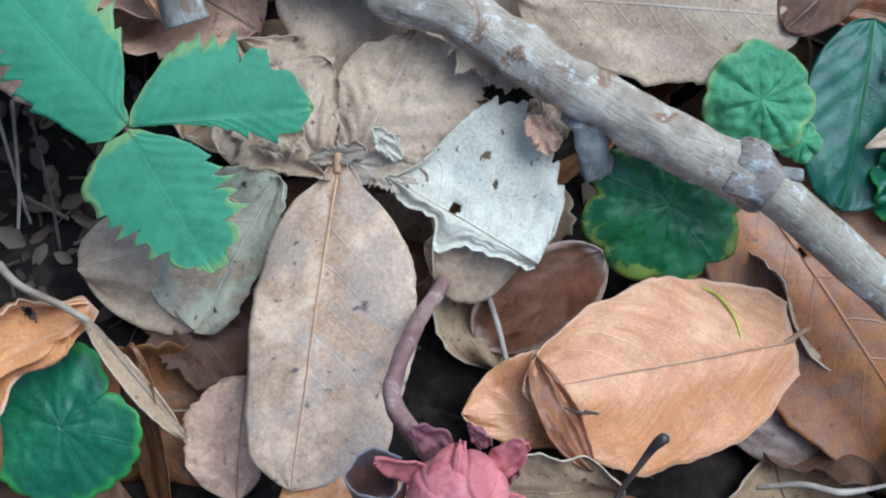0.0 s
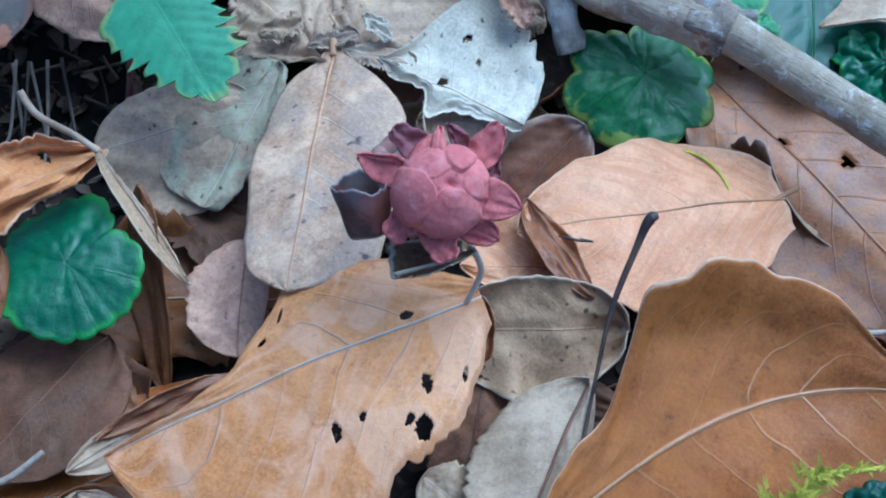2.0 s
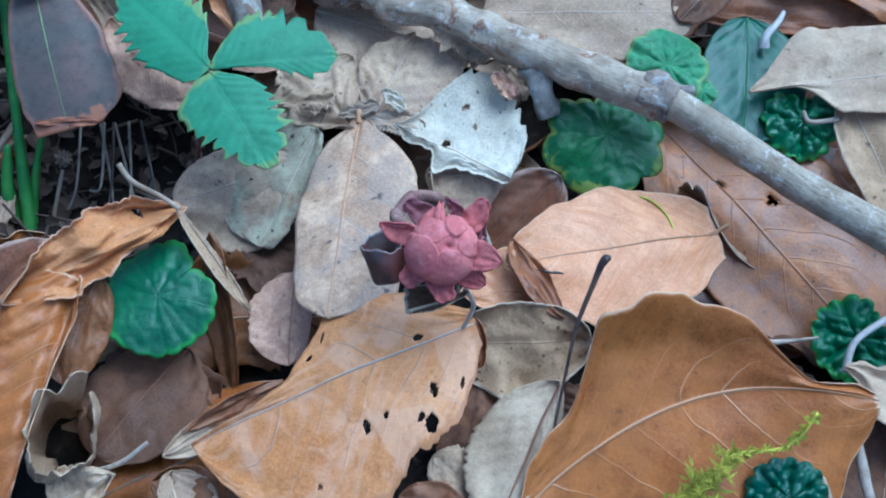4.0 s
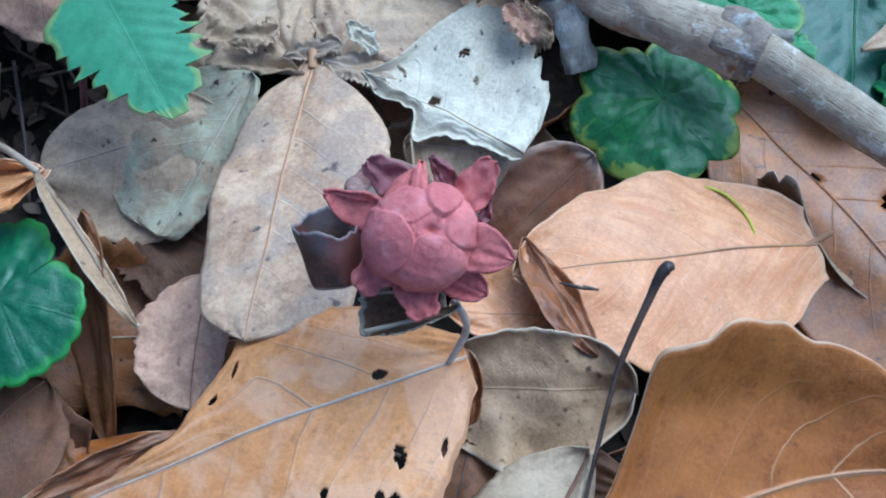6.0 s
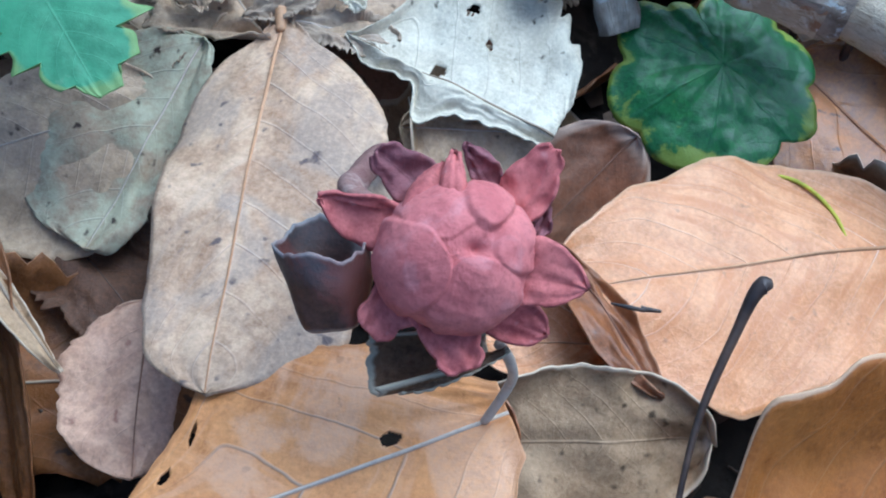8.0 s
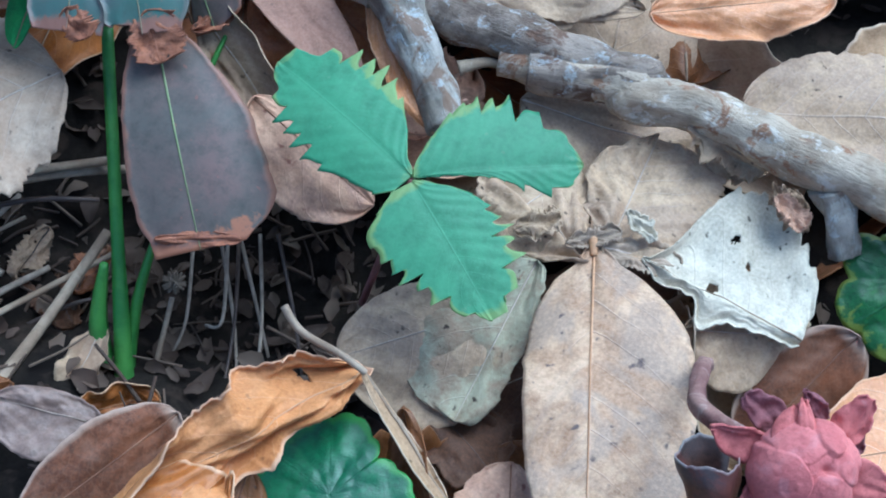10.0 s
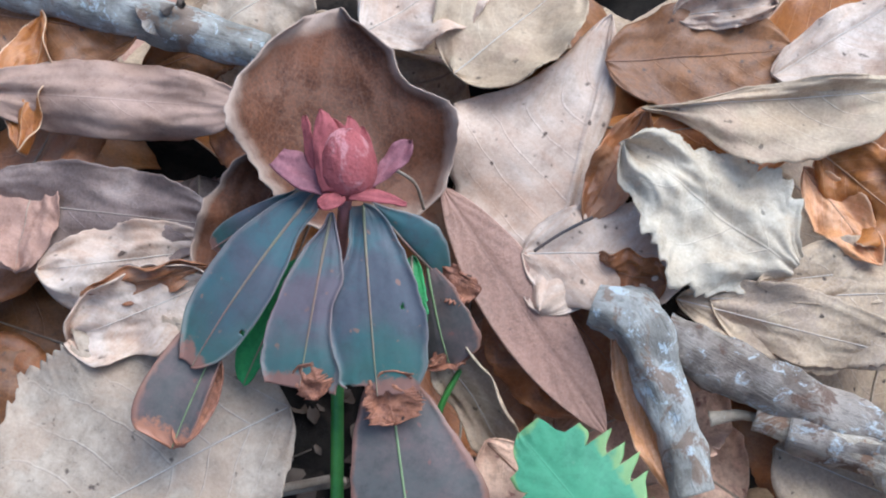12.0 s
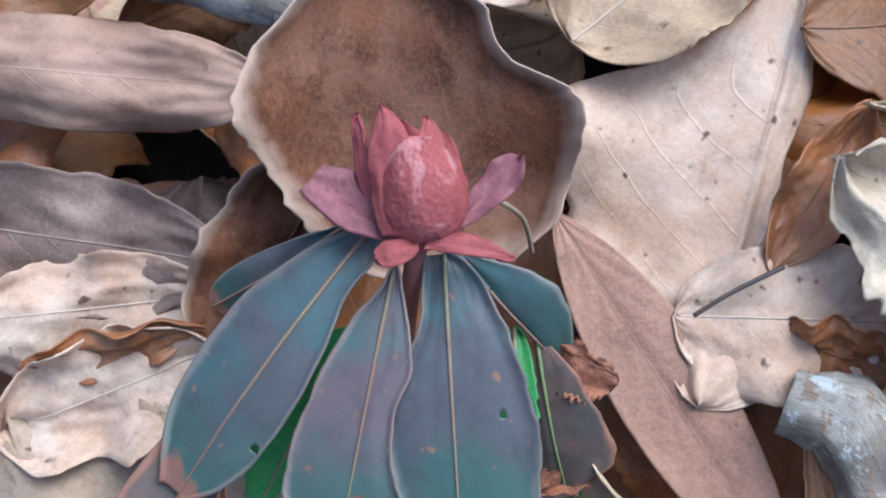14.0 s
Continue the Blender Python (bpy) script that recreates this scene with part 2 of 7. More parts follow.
TORN = leaf_material("leaf_torn_tip", (0.38, 0.155, 0.075), (0.19, 0.075, 0.042), (0.42, 0.24, 0.18), 5, 2.0, 0.2, 0.5, patch=200, relief=0.7)
WHITE = leaf_material("leaf_bleached", (0.69, 0.55, 0.425), (0.52, 0.355, 0.24), (0.62, 0.48, 0.39), 8, 3.0, 0.3, 0.5, spot=(0.12, 0.075, 0.05), net=0.1, grain_mix=0.15, relief=0.3, stain=(0.50, 0.295, 0.175), stain_mix=0.45, streak=0.3)
LICHEN = leaf_material("leaf_lichen", (0.42, 0.385, 0.25), (0.36, 0.245, 0.15), (0.52, 0.47, 0.36), 7, 2.6, 0.4, 0.5, patch=70, low=0.44, high=0.56)
OCHRE = leaf_material("leaf_ochre", (0.52, 0.35, 0.195), (0.34, 0.215, 0.11), (0.46, 0.36, 0.24), 7, 2.6, 0.25, 1.0, spot=(0.10, 0.065, 0.035), rim=(0.66, 0.52, 0.36), rim_mix=0.8, rim_noise=0.08, rim_from=0.93)
RIBBED = leaf_material("leaf_ribbed", (0.56, 0.435, 0.285), (0.43, 0.305, 0.185), (0.34, 0.25, 0.17), 11, 3.2, 0.4, 0.2)
MOTTLED = leaf_material("leaf_mottled", (0.66, 0.41, 0.26), (0.50, 0.285, 0.175), (0.50, 0.36, 0.29), 7, 2.6, 0.2, 0.9, spot=(0.24, 0.10, 0.07), patch=130, low=0.42, high=0.56, stain=(0.34, 0.20, 0.15))
PALEROSY = leaf_material("leaf_pale_rosy", (0.43, 0.275, 0.19), (0.31, 0.182, 0.118), (0.56, 0.42, 0.35), 8, 3.0, 0.2, 0.15, net=0.08, grain_mix=0.15, relief=0.25, tone=0.3, stain=(0.42, 0.27, 0.20), stain_mix=0.3)
PURPLE = leaf_material("leaf_purple_brown", (0.27, 0.182, 0.135), (0.17, 0.108, 0.077), (0.33, 0.25, 0.24), 8, 3.2, 0.3, 0.2, gloss=0.5, rough=0.45)
ROSY = leaf_material("leaf_rosy", (0.42, 0.238, 0.16), (0.33, 0.18, 0.118), (0.48, 0.33, 0.27), 8, 3.6, 0.15, 0.15, groove=0.1)
STRAW = leaf_material("strawberry_green", (0.135, 0.36, 0.175), (0.092, 0.285, 0.13), (0.20, 0.44, 0.23), 9, 3.0, 0.25, 0.05, spot=(0.42, 0.38, 0.26), rough=0.5, gloss=0.4, rim=(0.38, 0.42, 0.09), rim_mix=0.5, rim_noise=1.3, patch=35, net=0.05, thin=0.2, grain_mix=0.12, relief=0.25, tone=0.2, groove=0.2)
GREEN = leaf_material("dark_green", (0.032, 0.155, 0.050), (0.015, 0.088, 0.034), (0.010, 0.042, 0.018), 6, 2.4, 0.9, 0.08, rough=0.42, gloss=0.6, patch=90, radial=7, rim=(0.08, 0.28, 0.03), rim_mix=0.7, rim_noise=0.5)
GLOSSY = leaf_material("glossy_green", (0.018, 0.105, 0.048), (0.010, 0.058, 0.030), (0.05, 0.14, 0.085), 6, 2.6, 0.3, 0.02, rough=0.36, gloss=0.5, patch=60)
LOBED = leaf_material("lobed_green", (0.045, 0.165, 0.030), (0.017, 0.078, 0.017), (0.055, 0.15, 0.07), 6, 2.4, 0.3, 0.1, rough=0.42, gloss=0.5, rim=(0.30, 0.32, 0.03), rim_mix=0.6, rim_noise=1.5, patch=150, radial=7)
PALEGREEN = leaf_material("pale_green", (0.12, 0.29, 0.12), (0.06, 0.19, 0.075), (0.2, 0.38, 0.2), 6, 2.4, 0.3, 0.1, rough=0.5, rim=(0.30, 0.36, 0.1), rim_mix=0.5, radial=7)
SPROUT = leaf_material("sprout_green", (0.075, 0.30, 0.07), (0.04, 0.19, 0.045), (0.12, 0.32, 0.10), 8, 2.4, 0.3, 0.05, rough=0.45, gloss=0.4, net=0.05, tone=0.2)
ASH = leaf_material("leaf_ash_grey", (0.48, 0.37, 0.26), (0.32, 0.23, 0.15), (0.62, 0.56, 0.5), 7, 2.6, 0.25, 0.4, net=0.12, grain_mix=0.2, patch=70, stain=(0.36, 0.235, 0.145), stain_mix=0.6)
SPURGE_MAUVE = leaf_material("spurge_leaf_mauve", (0.085, 0.132, 0.122), (0.145, 0.108, 0.112), (0.23, 0.24, 0.13), 12, 2.0, 0.0, 0.35, spot=(0.30, 0.14, 0.08), rough=0.45, gloss=0.35, patch=60, low=0.40, high=0.60,
                             rim=(0.36, 0.25, 0.2), rim_mix=0.5, net=0.03, groove=0.0, grain_mix=0.1, relief=0.12, tone=0.25, low_end=(0.06, 0.12, 0.095), tip=(0.25, 0.115, 0.075), tip_from=0.9)
SPURGE = leaf_material("spurge_leaf", (0.060, 0.116, 0.116), (0.094, 0.088, 0.096), (0.23, 0.24, 0.13), 12, 2.0, 0.0, 0.35, spot=(0.30, 0.14, 0.08), rough=0.42, gloss=0.35, patch=60, low=0.40, high=0.60,
                       rim=(0.34, 0.26, 0.21), rim_mix=0.35, net=0.03, groove=0.0, grain_mix=0.1, relief=0.12, tone=0.25, low_end=(0.05, 0.115, 0.075), tip=(0.25, 0.115, 0.075), tip_from=0.9)
SPURGE_LOW = leaf_material("spurge_leaf_purple", (0.155, 0.096, 0.080), (0.092, 0.085, 0.070), (0.2, 0.24, 0.1), 12, 2.0, 0.0, 0.2, spot=(0.3, 0.1, 0.07), rough=0.45, gloss=0.35,
                           patch=85, rim=(0.32, 0.14, 0.08), rim_mix=0.6, net=0.03, groove=0.0, grain_mix=0.12, relief=0.12, tone=0.2, tip=(0.36, 0.15, 0.075), tip_from=0.93)
BRACT = leaf_material("red_bract", (0.56, 0.18, 0.158), (0.38, 0.095, 0.09), (0.55, 0.2, 0.2), 7, 2.0, 0.0, 0.2, spot=(0.6, 0.36, 0.34), rough=0.66, gloss=0.22, patch=130, net=0.0, groove=0.0, grain_mix=0.35, relief=0.35, tone=0.15)
BRACT_VIOLET = leaf_material("violet_bract", (0.28, 0.11, 0.115), (0.20, 0.072, 0.08), (0.42, 0.2, 0.22), 7, 2.0, 0.2, 0.2, spot=(0.5, 0.3, 0.3), rough=0.6, gloss=0.3, patch=170, net=0.05, tone=0.15)
# Red bract darkened for the second bud, which stands in the cupped leaf's shade
BRACT_SHADED = leaf_material("shaded_red_bract", (0.35, 0.094, 0.089), (0.255, 0.062, 0.059), (0.42, 0.16, 0.16), 7, 2.0, 0.0, 0.2, spot=(0.55, 0.32, 0.30), rough=0.66, gloss=0.2, patch=130, net=0.0, groove=0.0, grain_mix=0.3, relief=0.35, tone=0.2)


def bark_material(name, light, dark, rust, lichen, grain=0.45, rusty=0.8):
    """Weathered bark: fine cracks along the stick, rusty flakes and pale crust."""
    m = Nodes(name)
    p = m.where()
    u, v = m.uv()
    c = m.tree.nodes.new("ShaderNodeCombineXYZ")
    m.put(c.inputs[0], m.math("MULTIPLY", u, 26.0))
    m.put(c.inputs[1], m.math("MULTIPLY", v, 3.2))
    fibre = m.noise(9.0, 6, 0.72, c.outputs[0], 0.6)
    broad = m.noise(110, 5, 0.65, p)
    col = m.mix(m.step(broad, 0.36, 0.62), dark, light)
    col = m.mix(m.math("MULTIPLY", m.step(fibre, 0.53, 0.62), grain), col, tuple(x * 0.42 for x in dark))
    col = m.mix(m.math("MULTIPLY", m.step(m.noise(95, 6, 0.7, p, 0.9), 0.545, 0.60), rusty), col, rust)
    col = m.mix(m.math("MULTIPLY", m.step(m.noise(230, 6, 0.78, p, 0.4), 0.55, 0.62), 0.75), col, lichen)
    m.bump(m.math("ADD", m.math("MULTIPLY", fibre, -0.8), m.math("ADD", broad, m.math("MULTIPLY", m.noise(900, 4, 0.7, p), 0.6))), 0.9, 0.0006)
    return m.done(col, 0.85, 0.2)


BARK = bark_material("stick_bark", (0.56, 0.46, 0.335), (0.37, 0.285, 0.195), (0.27, 0.13, 0.065), (0.70, 0.64, 0.54))
BARK_BARE = bark_material("stick_bare_wood", (0.50, 0.415, 0.30), (0.34, 0.265, 0.175), (0.30, 0.22, 0.15), (0.70, 0.65, 0.56), 0.7, 0.3)
BARK_BROWN = bark_material("stick_brown_bark", (0.38, 0.305, 0.235), (0.15, 0.11, 0.08), (0.13, 0.07, 0.042), (0.52, 0.53, 0.51))
BARK_PALE = bark_material("stick_lichen", (0.45, 0.41, 0.345), (0.22, 0.19, 0.15), (0.22, 0.14, 0.09), (0.56, 0.59, 0.58))
SOIL = plain_material("soil", (0.026, 0.020, 0.015), (0.008, 0.006, 0.005), 60, 0.95, 0.15, 1.0, 500, third=(0.06, 0.042, 0.03), amount=0.5)
STEM_GREEN = plain_material("green_stem", (0.12, 0.30, 0.05), (0.06, 0.19, 0.03), 60, 0.45, 0.5, 0.15, 400)
STEM_RED = plain_material("red_stem", (0.30, 0.11, 0.09), (0.19, 0.085, 0.07), 120, 0.6, 0.35, 0.4, 900)
STEM_BROWN = plain_material("brown_scaly_stem", (0.33, 0.20, 0.16), (0.20, 0.10, 0.085), 160, 0.75, 0.25, 0.7, 1400, third=(0.50, 0.40, 0.34), amount=0.5)
STALK = plain_material("dry_stalk", (0.42, 0.33, 0.23), (0.24, 0.17, 0.11), 90, 0.75, 0.3, 0.4, 700)
STALK_GREY = plain_material("grey_stalk", (0.46, 0.375, 0.285), (0.24, 0.185, 0.135), 90, 0.7, 0.3, 0.4, 700)
STALK_DARK = plain_material("dark_stalk", (0.13, 0.085, 0.06), (0.035, 0.025, 0.022), 70, 0.5, 0.5, 0.4, 700)
STALK_WHITE = plain_material("white_stalk", (0.62, 0.58, 0.52), (0.42, 0.38, 0.34), 90, 0.5, 0.4, 0.3, 700)
STALK_RUST = plain_material("rust_stalk", (0.30, 0.15, 0.08), (0.17, 0.08, 0.045), 90, 0.6, 0.4, 0.4, 700)
MOSS = plain_material("moss", (0.58, 0.52, 0.06), (0.34, 0.33, 0.04), 200, 0.8, 0.2, 0.5, 1500)
def heap_material(low=(0.16, 0.08, 0.045), high=(0.60, 0.50, 0.40), middle=(0.40, 0.22, 0.11), name="far_litter"):
    m = Nodes(name)
    g = m.tree.nodes.new("ShaderNodeNewGeometry")
    r = m.tree.nodes.new("ShaderNodeValToRGB")
    m.tree.links.new(g.outputs["Random Per Island"], r.inputs[0])
    e = r.color_ramp.elements
    e[0].color, e[1].color = (*low, 1), (*high, 1)
    x = e.new(0.45)
    x.color = (*middle, 1)
    p = m.where()
    col = m.mix(m.math("MULTIPLY", m.noise(300, 5, 0.7, p), 0.6), r.outputs[0], (0.14, 0.09, 0.06))
    return m.done(col, 0.7, 0.3)


FAR_LITTER = heap_material()
CRUMBS = heap_material((0.018, 0.013, 0.010), (0.17, 0.125, 0.085), (0.05, 0.030, 0.019), "litter_crumbs")
RIB_PINK = plain_material("pink_rib", (0.24, 0.23, 0.115), (0.27, 0.145, 0.11), 60, 0.5, 0.4, 0.2)
RIB_GREEN = plain_material("green_rib", (0.22, 0.27, 0.11), (0.16, 0.18, 0.08), 60, 0.5, 0.4, 0.2)
RIB_TAN = plain_material("tan_rib", (0.55, 0.32, 0.165), (0.42, 0.22, 0.10), 60, 0.55, 0.35, 0.2)
RIB_LIGHT = plain_material("light_rib", (0.62, 0.52, 0.41), (0.46, 0.36, 0.27), 60, 0.6, 0.3, 0.2)
CORE = plain_material("bud_core", (0.62, 0.21, 0.19), (0.48, 0.137, 0.13), 120, 0.7, 0.25, 0.35, 1700, third=(0.58, 0.27, 0.26), amount=0.45)

# Bud core darkened likewise, with the shade put into its colour
CORE_SHADED = plain_material("shaded_bud_core", (0.36, 0.095, 0.088), (0.26, 0.06, 0.056), 120, 0.7, 0.25, 0.35, 1700, third=(0.56, 0.28, 0.26), amount=0.55)


# ---- builders ----
def mesh_object(name, verts, faces, material, parent=None, label="", uv=None):
    me = bpy.data.meshes.new(name)
    me.from_pydata([tuple(v) for v in verts], [], faces)
    me.materials.append(material)
    me.polygons.foreach_set("use_smooth", [True] * len(me.polygons))
    if uv is not None:
        lay = me.uv_layers.new(name="leaf")
        idx = np.zeros(len(me.loops), dtype=np.int32)
        me.loops.foreach_get("vertex_index", idx)
        lay.data.foreach_set("uv", np.asarray(uv, dtype=np.float32)[idx].ravel())
    me.update()
    ob = new(name, me)
    if parent:
        ob.parent = parent
    if label:
        tagged(ob, label)
    return ob


def two_sided(pts, quads, uv, thick):
    """A sheet with thickness: the top, the underside and the rim round every open edge."""
    me = bpy.data.meshes.new("tmp")
    me.from_pydata([tuple(p) for p in pts], [], quads)
    nrm = np.zeros(len(pts) * 3)
    me.vertices.foreach_get("normal", nrm)
    bpy.data.meshes.remove(me)
    nrm = nrm.reshape(-1, 3)
    n = len(pts)
    edges = {}
    for q in quads:
        for a, b in zip(q, q[1:] + q[:1]):
            edges[(a, b)] = True
    faces = list(quads) + [tuple(i + n for i in reversed(q)) for q in quads]
    faces += [(b, a, a + n, b + n) for (a, b) in edges if (b, a) not in edges]
    return np.vstack([pts, pts - nrm * thick]), faces, np.vstack([uv, uv])


def frame_of(base, tip, face):
    base, tip = Vector(base), Vector(tip)
    x = (tip - base).normalized()
    y = Vector(face).cross(x).normalized()
    return base, tip, x, y, x.cross(y)


SHAPES = {"ovate": (0.62, 0.72), "oval": (0.5, 0.5), "obovate": (1.0, 0.45), "lance": (0.8, 0.8), "wedge": (1.25, 0.22), "tear": (0.45, 0.95), "blunt": (0.4, 0.3)}


def edge_width(row, u):
    """Half width at u, by a smooth curve through evenly spaced values."""
    f = u * (len(row) - 1)
    i = min(int(f), len(row) - 2)
    t = f - i
    p0, p1, p2, p3 = row[max(0, i - 1)], row[i], row[i + 1], row[min(len(row) - 1, i + 2)]
    if i == 0 and p1 == 0:
        return p2 * t ** 0.55
    if i == len(row) - 2 and p2 == 0:
        return p1 * (1 - t) ** 0.7
    return max(0.0, 0.5 * (2 * p1 + (p2 - p0) * t + (2 * p0 - 5 * p1 + 4 * p2 - p3) * t * t + (3 * p1 - p0 - 3 * p2 + p3) * t ** 3))


def leaf_points(base, tip, face, left, right, shape, bend, curl_left, curl_right, wave, waves, teeth, tooth, ragged, relief, veins, crumple, twist, edge, lip, sweep, nu, nv, seed):
    base, tip, x, y, z = frame_of(base, tip, face)
    rnd = random.Random(seed)
    ph = [rnd.uniform(0, 6.28) for _ in range(4)]
    off = Vector((rnd.uniform(-50, 50), rnd.uniform(-50, 50), rnd.uniform(-50, 50)))
    a, b = SHAPES[shape]
    peak = (a / (a + b)) ** a * (b / (a + b)) ** b
    chord = (tip - base).length
    ang = radians(bend)
    rad = chord / (2 * math.sin(abs(ang) / 2)) if abs(ang) > 0.02 else None
    pts, uv = [], []
    for i in range(nu + 1):
        u = i / nu
        prof = max(0.0, u) ** a * max(0.0, 1 - u) ** b / peak
        pl, pr = (edge_width(edge[0], u), edge_width(edge[1], u)) if edge else (prof, prof)
        saw = 1 + tooth * min(1.0, max(0.15, (u - 0.25) * 3)) * (((u * teeth + 0.35 * math.sin(u * 9 + ph[1])) % 1.0) - 0.6) * (1 + 0.45 * math.sin(u * 31 + ph[2])) if teeth else 1.0
        if rad:
            th = -ang / 2 + ang * u
            s = 1 if ang > 0 else -1
            mx = chord / 2 + s * rad * math.sin(th)
            mz = s * rad * (math.cos(th) - math.cos(ang / 2))
            tx, tz = math.cos(th), -math.sin(th)
        else:
            mx, mz, tx, tz = chord * u, 0.0, 1.0, 0.0
        tw = radians(twist) * (u - 0.5)
        for j in range(nv + 1):
            v = -1 + 2 * j / nv
            w, curl = (left, curl_left) if v > 0 else (right, curl_right)
            rag = 1 + ragged * noise.noise(Vector((u * 7, v * 0.3 + (3 if v > 0 else -3), 0)) + off) + ragged * 0.6 * noise.noise(Vector((u * 23, v, 0)) + off) - 0.9 * ragged * max(0.0, noise.noise(Vector((u * 11, 5 if v > 0 else -5, 2)) + off) - 0.28)
            rag += max(0.0, ragged - 0.06) * (0.9 * noise.noise(Vector((u * 41, 9 if v > 0 else -9, 1)) + off) + 0.5 * noise.noise(Vector((u * 83, 4 if v > 0 else -4, 3)) + off))
            d = abs(v) * (pl if v > 0 else pr) * w * (1 + (saw - 1) * abs(v) ** 4) * (1 + (rag - 1) * abs(v))
            full = max(1e-6, w)
            c = radians(curl)
            if abs(c) > 0.02:
                r = full / abs(c)
                yy, zz = r * math.sin(d / r), math.copysign(r * (1 - math.cos(d / r)), c)
            else:
                yy, zz = d, 0.0
            sy = 1 if v > 0 else -1
            flutter = math.sin(u * waves * 6.283 + ph[0] + sy * 1.1) + 1.2 * noise.noise(Vector((u * waves * 2.3, sy * 7.0, 0)) + off)
            h = 0.7 * wave * flutter * (d / full) ** 2 + lip * max(0.0, abs(v) - 0.8) ** 2 * 25
            h += relief * (abs(((u * veins - abs(v) * 2.2) % 1.0) - 0.5) * 2 - 0.5) * min(1, abs(v) * 4) - relief * 1.6 * math.exp(-(v * 9) ** 2)
            h += crumple * noise.noise(Vector((u * 3.1, v * 1.7, 0)) + off) + 0.2 * crumple * noise.noise(Vector((u * 8, v * 5, 1)) + off)
            h -= 0.14 * crumple * abs(noise.noise(Vector((u * 7 + v * 2, v * 4 - u * 2, 3)) + off)) + 0.05 * crumple * abs(noise.noise(Vector((u * 17, v * 9 + u * 4, 5)) + off))
            yy = yy * sy + sweep * 4 * u * (1 - u)
            yy, zz = yy * math.cos(tw) - zz * math.sin(tw), yy * math.sin(tw) + zz * math.cos(tw)
            zz += h
            px = mx - tz * zz
            pz = mz + zz * tx
            pts.append(base + x * px + y * yy + z * pz)
            uv.append((u, v))
    quads = [(i * (nv + 1) + j, (i + 1) * (nv + 1) + j, (i + 1) * (nv + 1) + j + 1, i * (nv + 1) + j + 1) for i in range(nu) for j in range(nv)]
    return np.array([tuple(p) for p in pts]), quads, np.array(uv)


def tube(points, radii, sides=8, lump=0.0, seed=0):
    """Verts and faces of a round stalk through the points, smoothed, with a radius at each end or at each point."""
    P = [Vector(p) for p in points]
    R = list(radii) if len(radii) == len(P) else [radii[0] + (radii[-1] - radii[0]) * i / (len(P) - 1) for i in range(len(P))]
    pts, rr = [], []
    steps = 7 if sides < 18 else 24
    for i in range(len(P) - 1):
        p0, p1, p2, p3 = P[max(0, i - 1)], P[i], P[i + 1], P[min(len(P) - 1, i + 2)]
        for k in range(steps):
            t = k / steps
            pts.append(0.5 * (2 * p1 + (p2 - p0) * t + (2 * p0 - 5 * p1 + 4 * p2 - p3) * t * t + (3 * p1 - p0 - 3 * p2 + p3) * t ** 3))
            rr.append(R[i] + (R[i + 1] - R[i]) * t)
    pts.append(P[-1])
    rr.append(R[-1])
    verts, faces, uv = [], [], []
    side = None
    run = 0.0
    for i, p in enumerate(pts):
        run += (p - pts[max(i - 1, 0)]).length
        d = (pts[min(i + 1, len(pts) - 1)] - pts[max(i - 1, 0)]).normalized()
        if side is None:
            side = d.orthogonal().normalized()
        side = (side - d * side.dot(d)).normalized()
        up = d.cross(side)
        for k in range(sides):
            a = 6.2832 * k / sides
            w = side * math.cos(a) + up * math.sin(a)
            f = 1 + lump * noise.noise(p * 140 + w * 1.3 + Vector((seed, 0, 0))) + lump * 0.22 * noise.noise(p * 420 + w * 4 + Vector((seed, 9, 0))) + lump * 0.08 * noise.noise(p * 1500 + w * 7)
            if sides > 17:
                f += lump * 0.45 * noise.noise(w * 3.2 + Vector((0, 0, run * 55))) + lump * 0.5 * max(0.0, noise.noise(p * 75 + w * 0.8 + Vector((3, 0, 0))) - 0.25)
            verts.append(p + w * rr[i] * f)
            uv.append((run, abs(2 * k / sides - 1)))
    for i in range(len(pts) - 1):
        for k in range(sides):
            a, b = i * sides + k, i * sides + (k + 1) % sides
            faces.append((a, b, b + sides, a + sides))
    faces.append(tuple(reversed(range(sides))))
    faces.append(tuple(range((len(pts) - 1) * sides, len(pts) * sides)))
    tube.uv = uv
    return verts, faces


def stalk(name, points, radii, material, parent=None, label="", sides=8, lump=0.0):
    v, f = tube(points, radii, sides, lump)
    return mesh_object(name, v, f, material, parent, label, tube.uv)


SEED = [0]


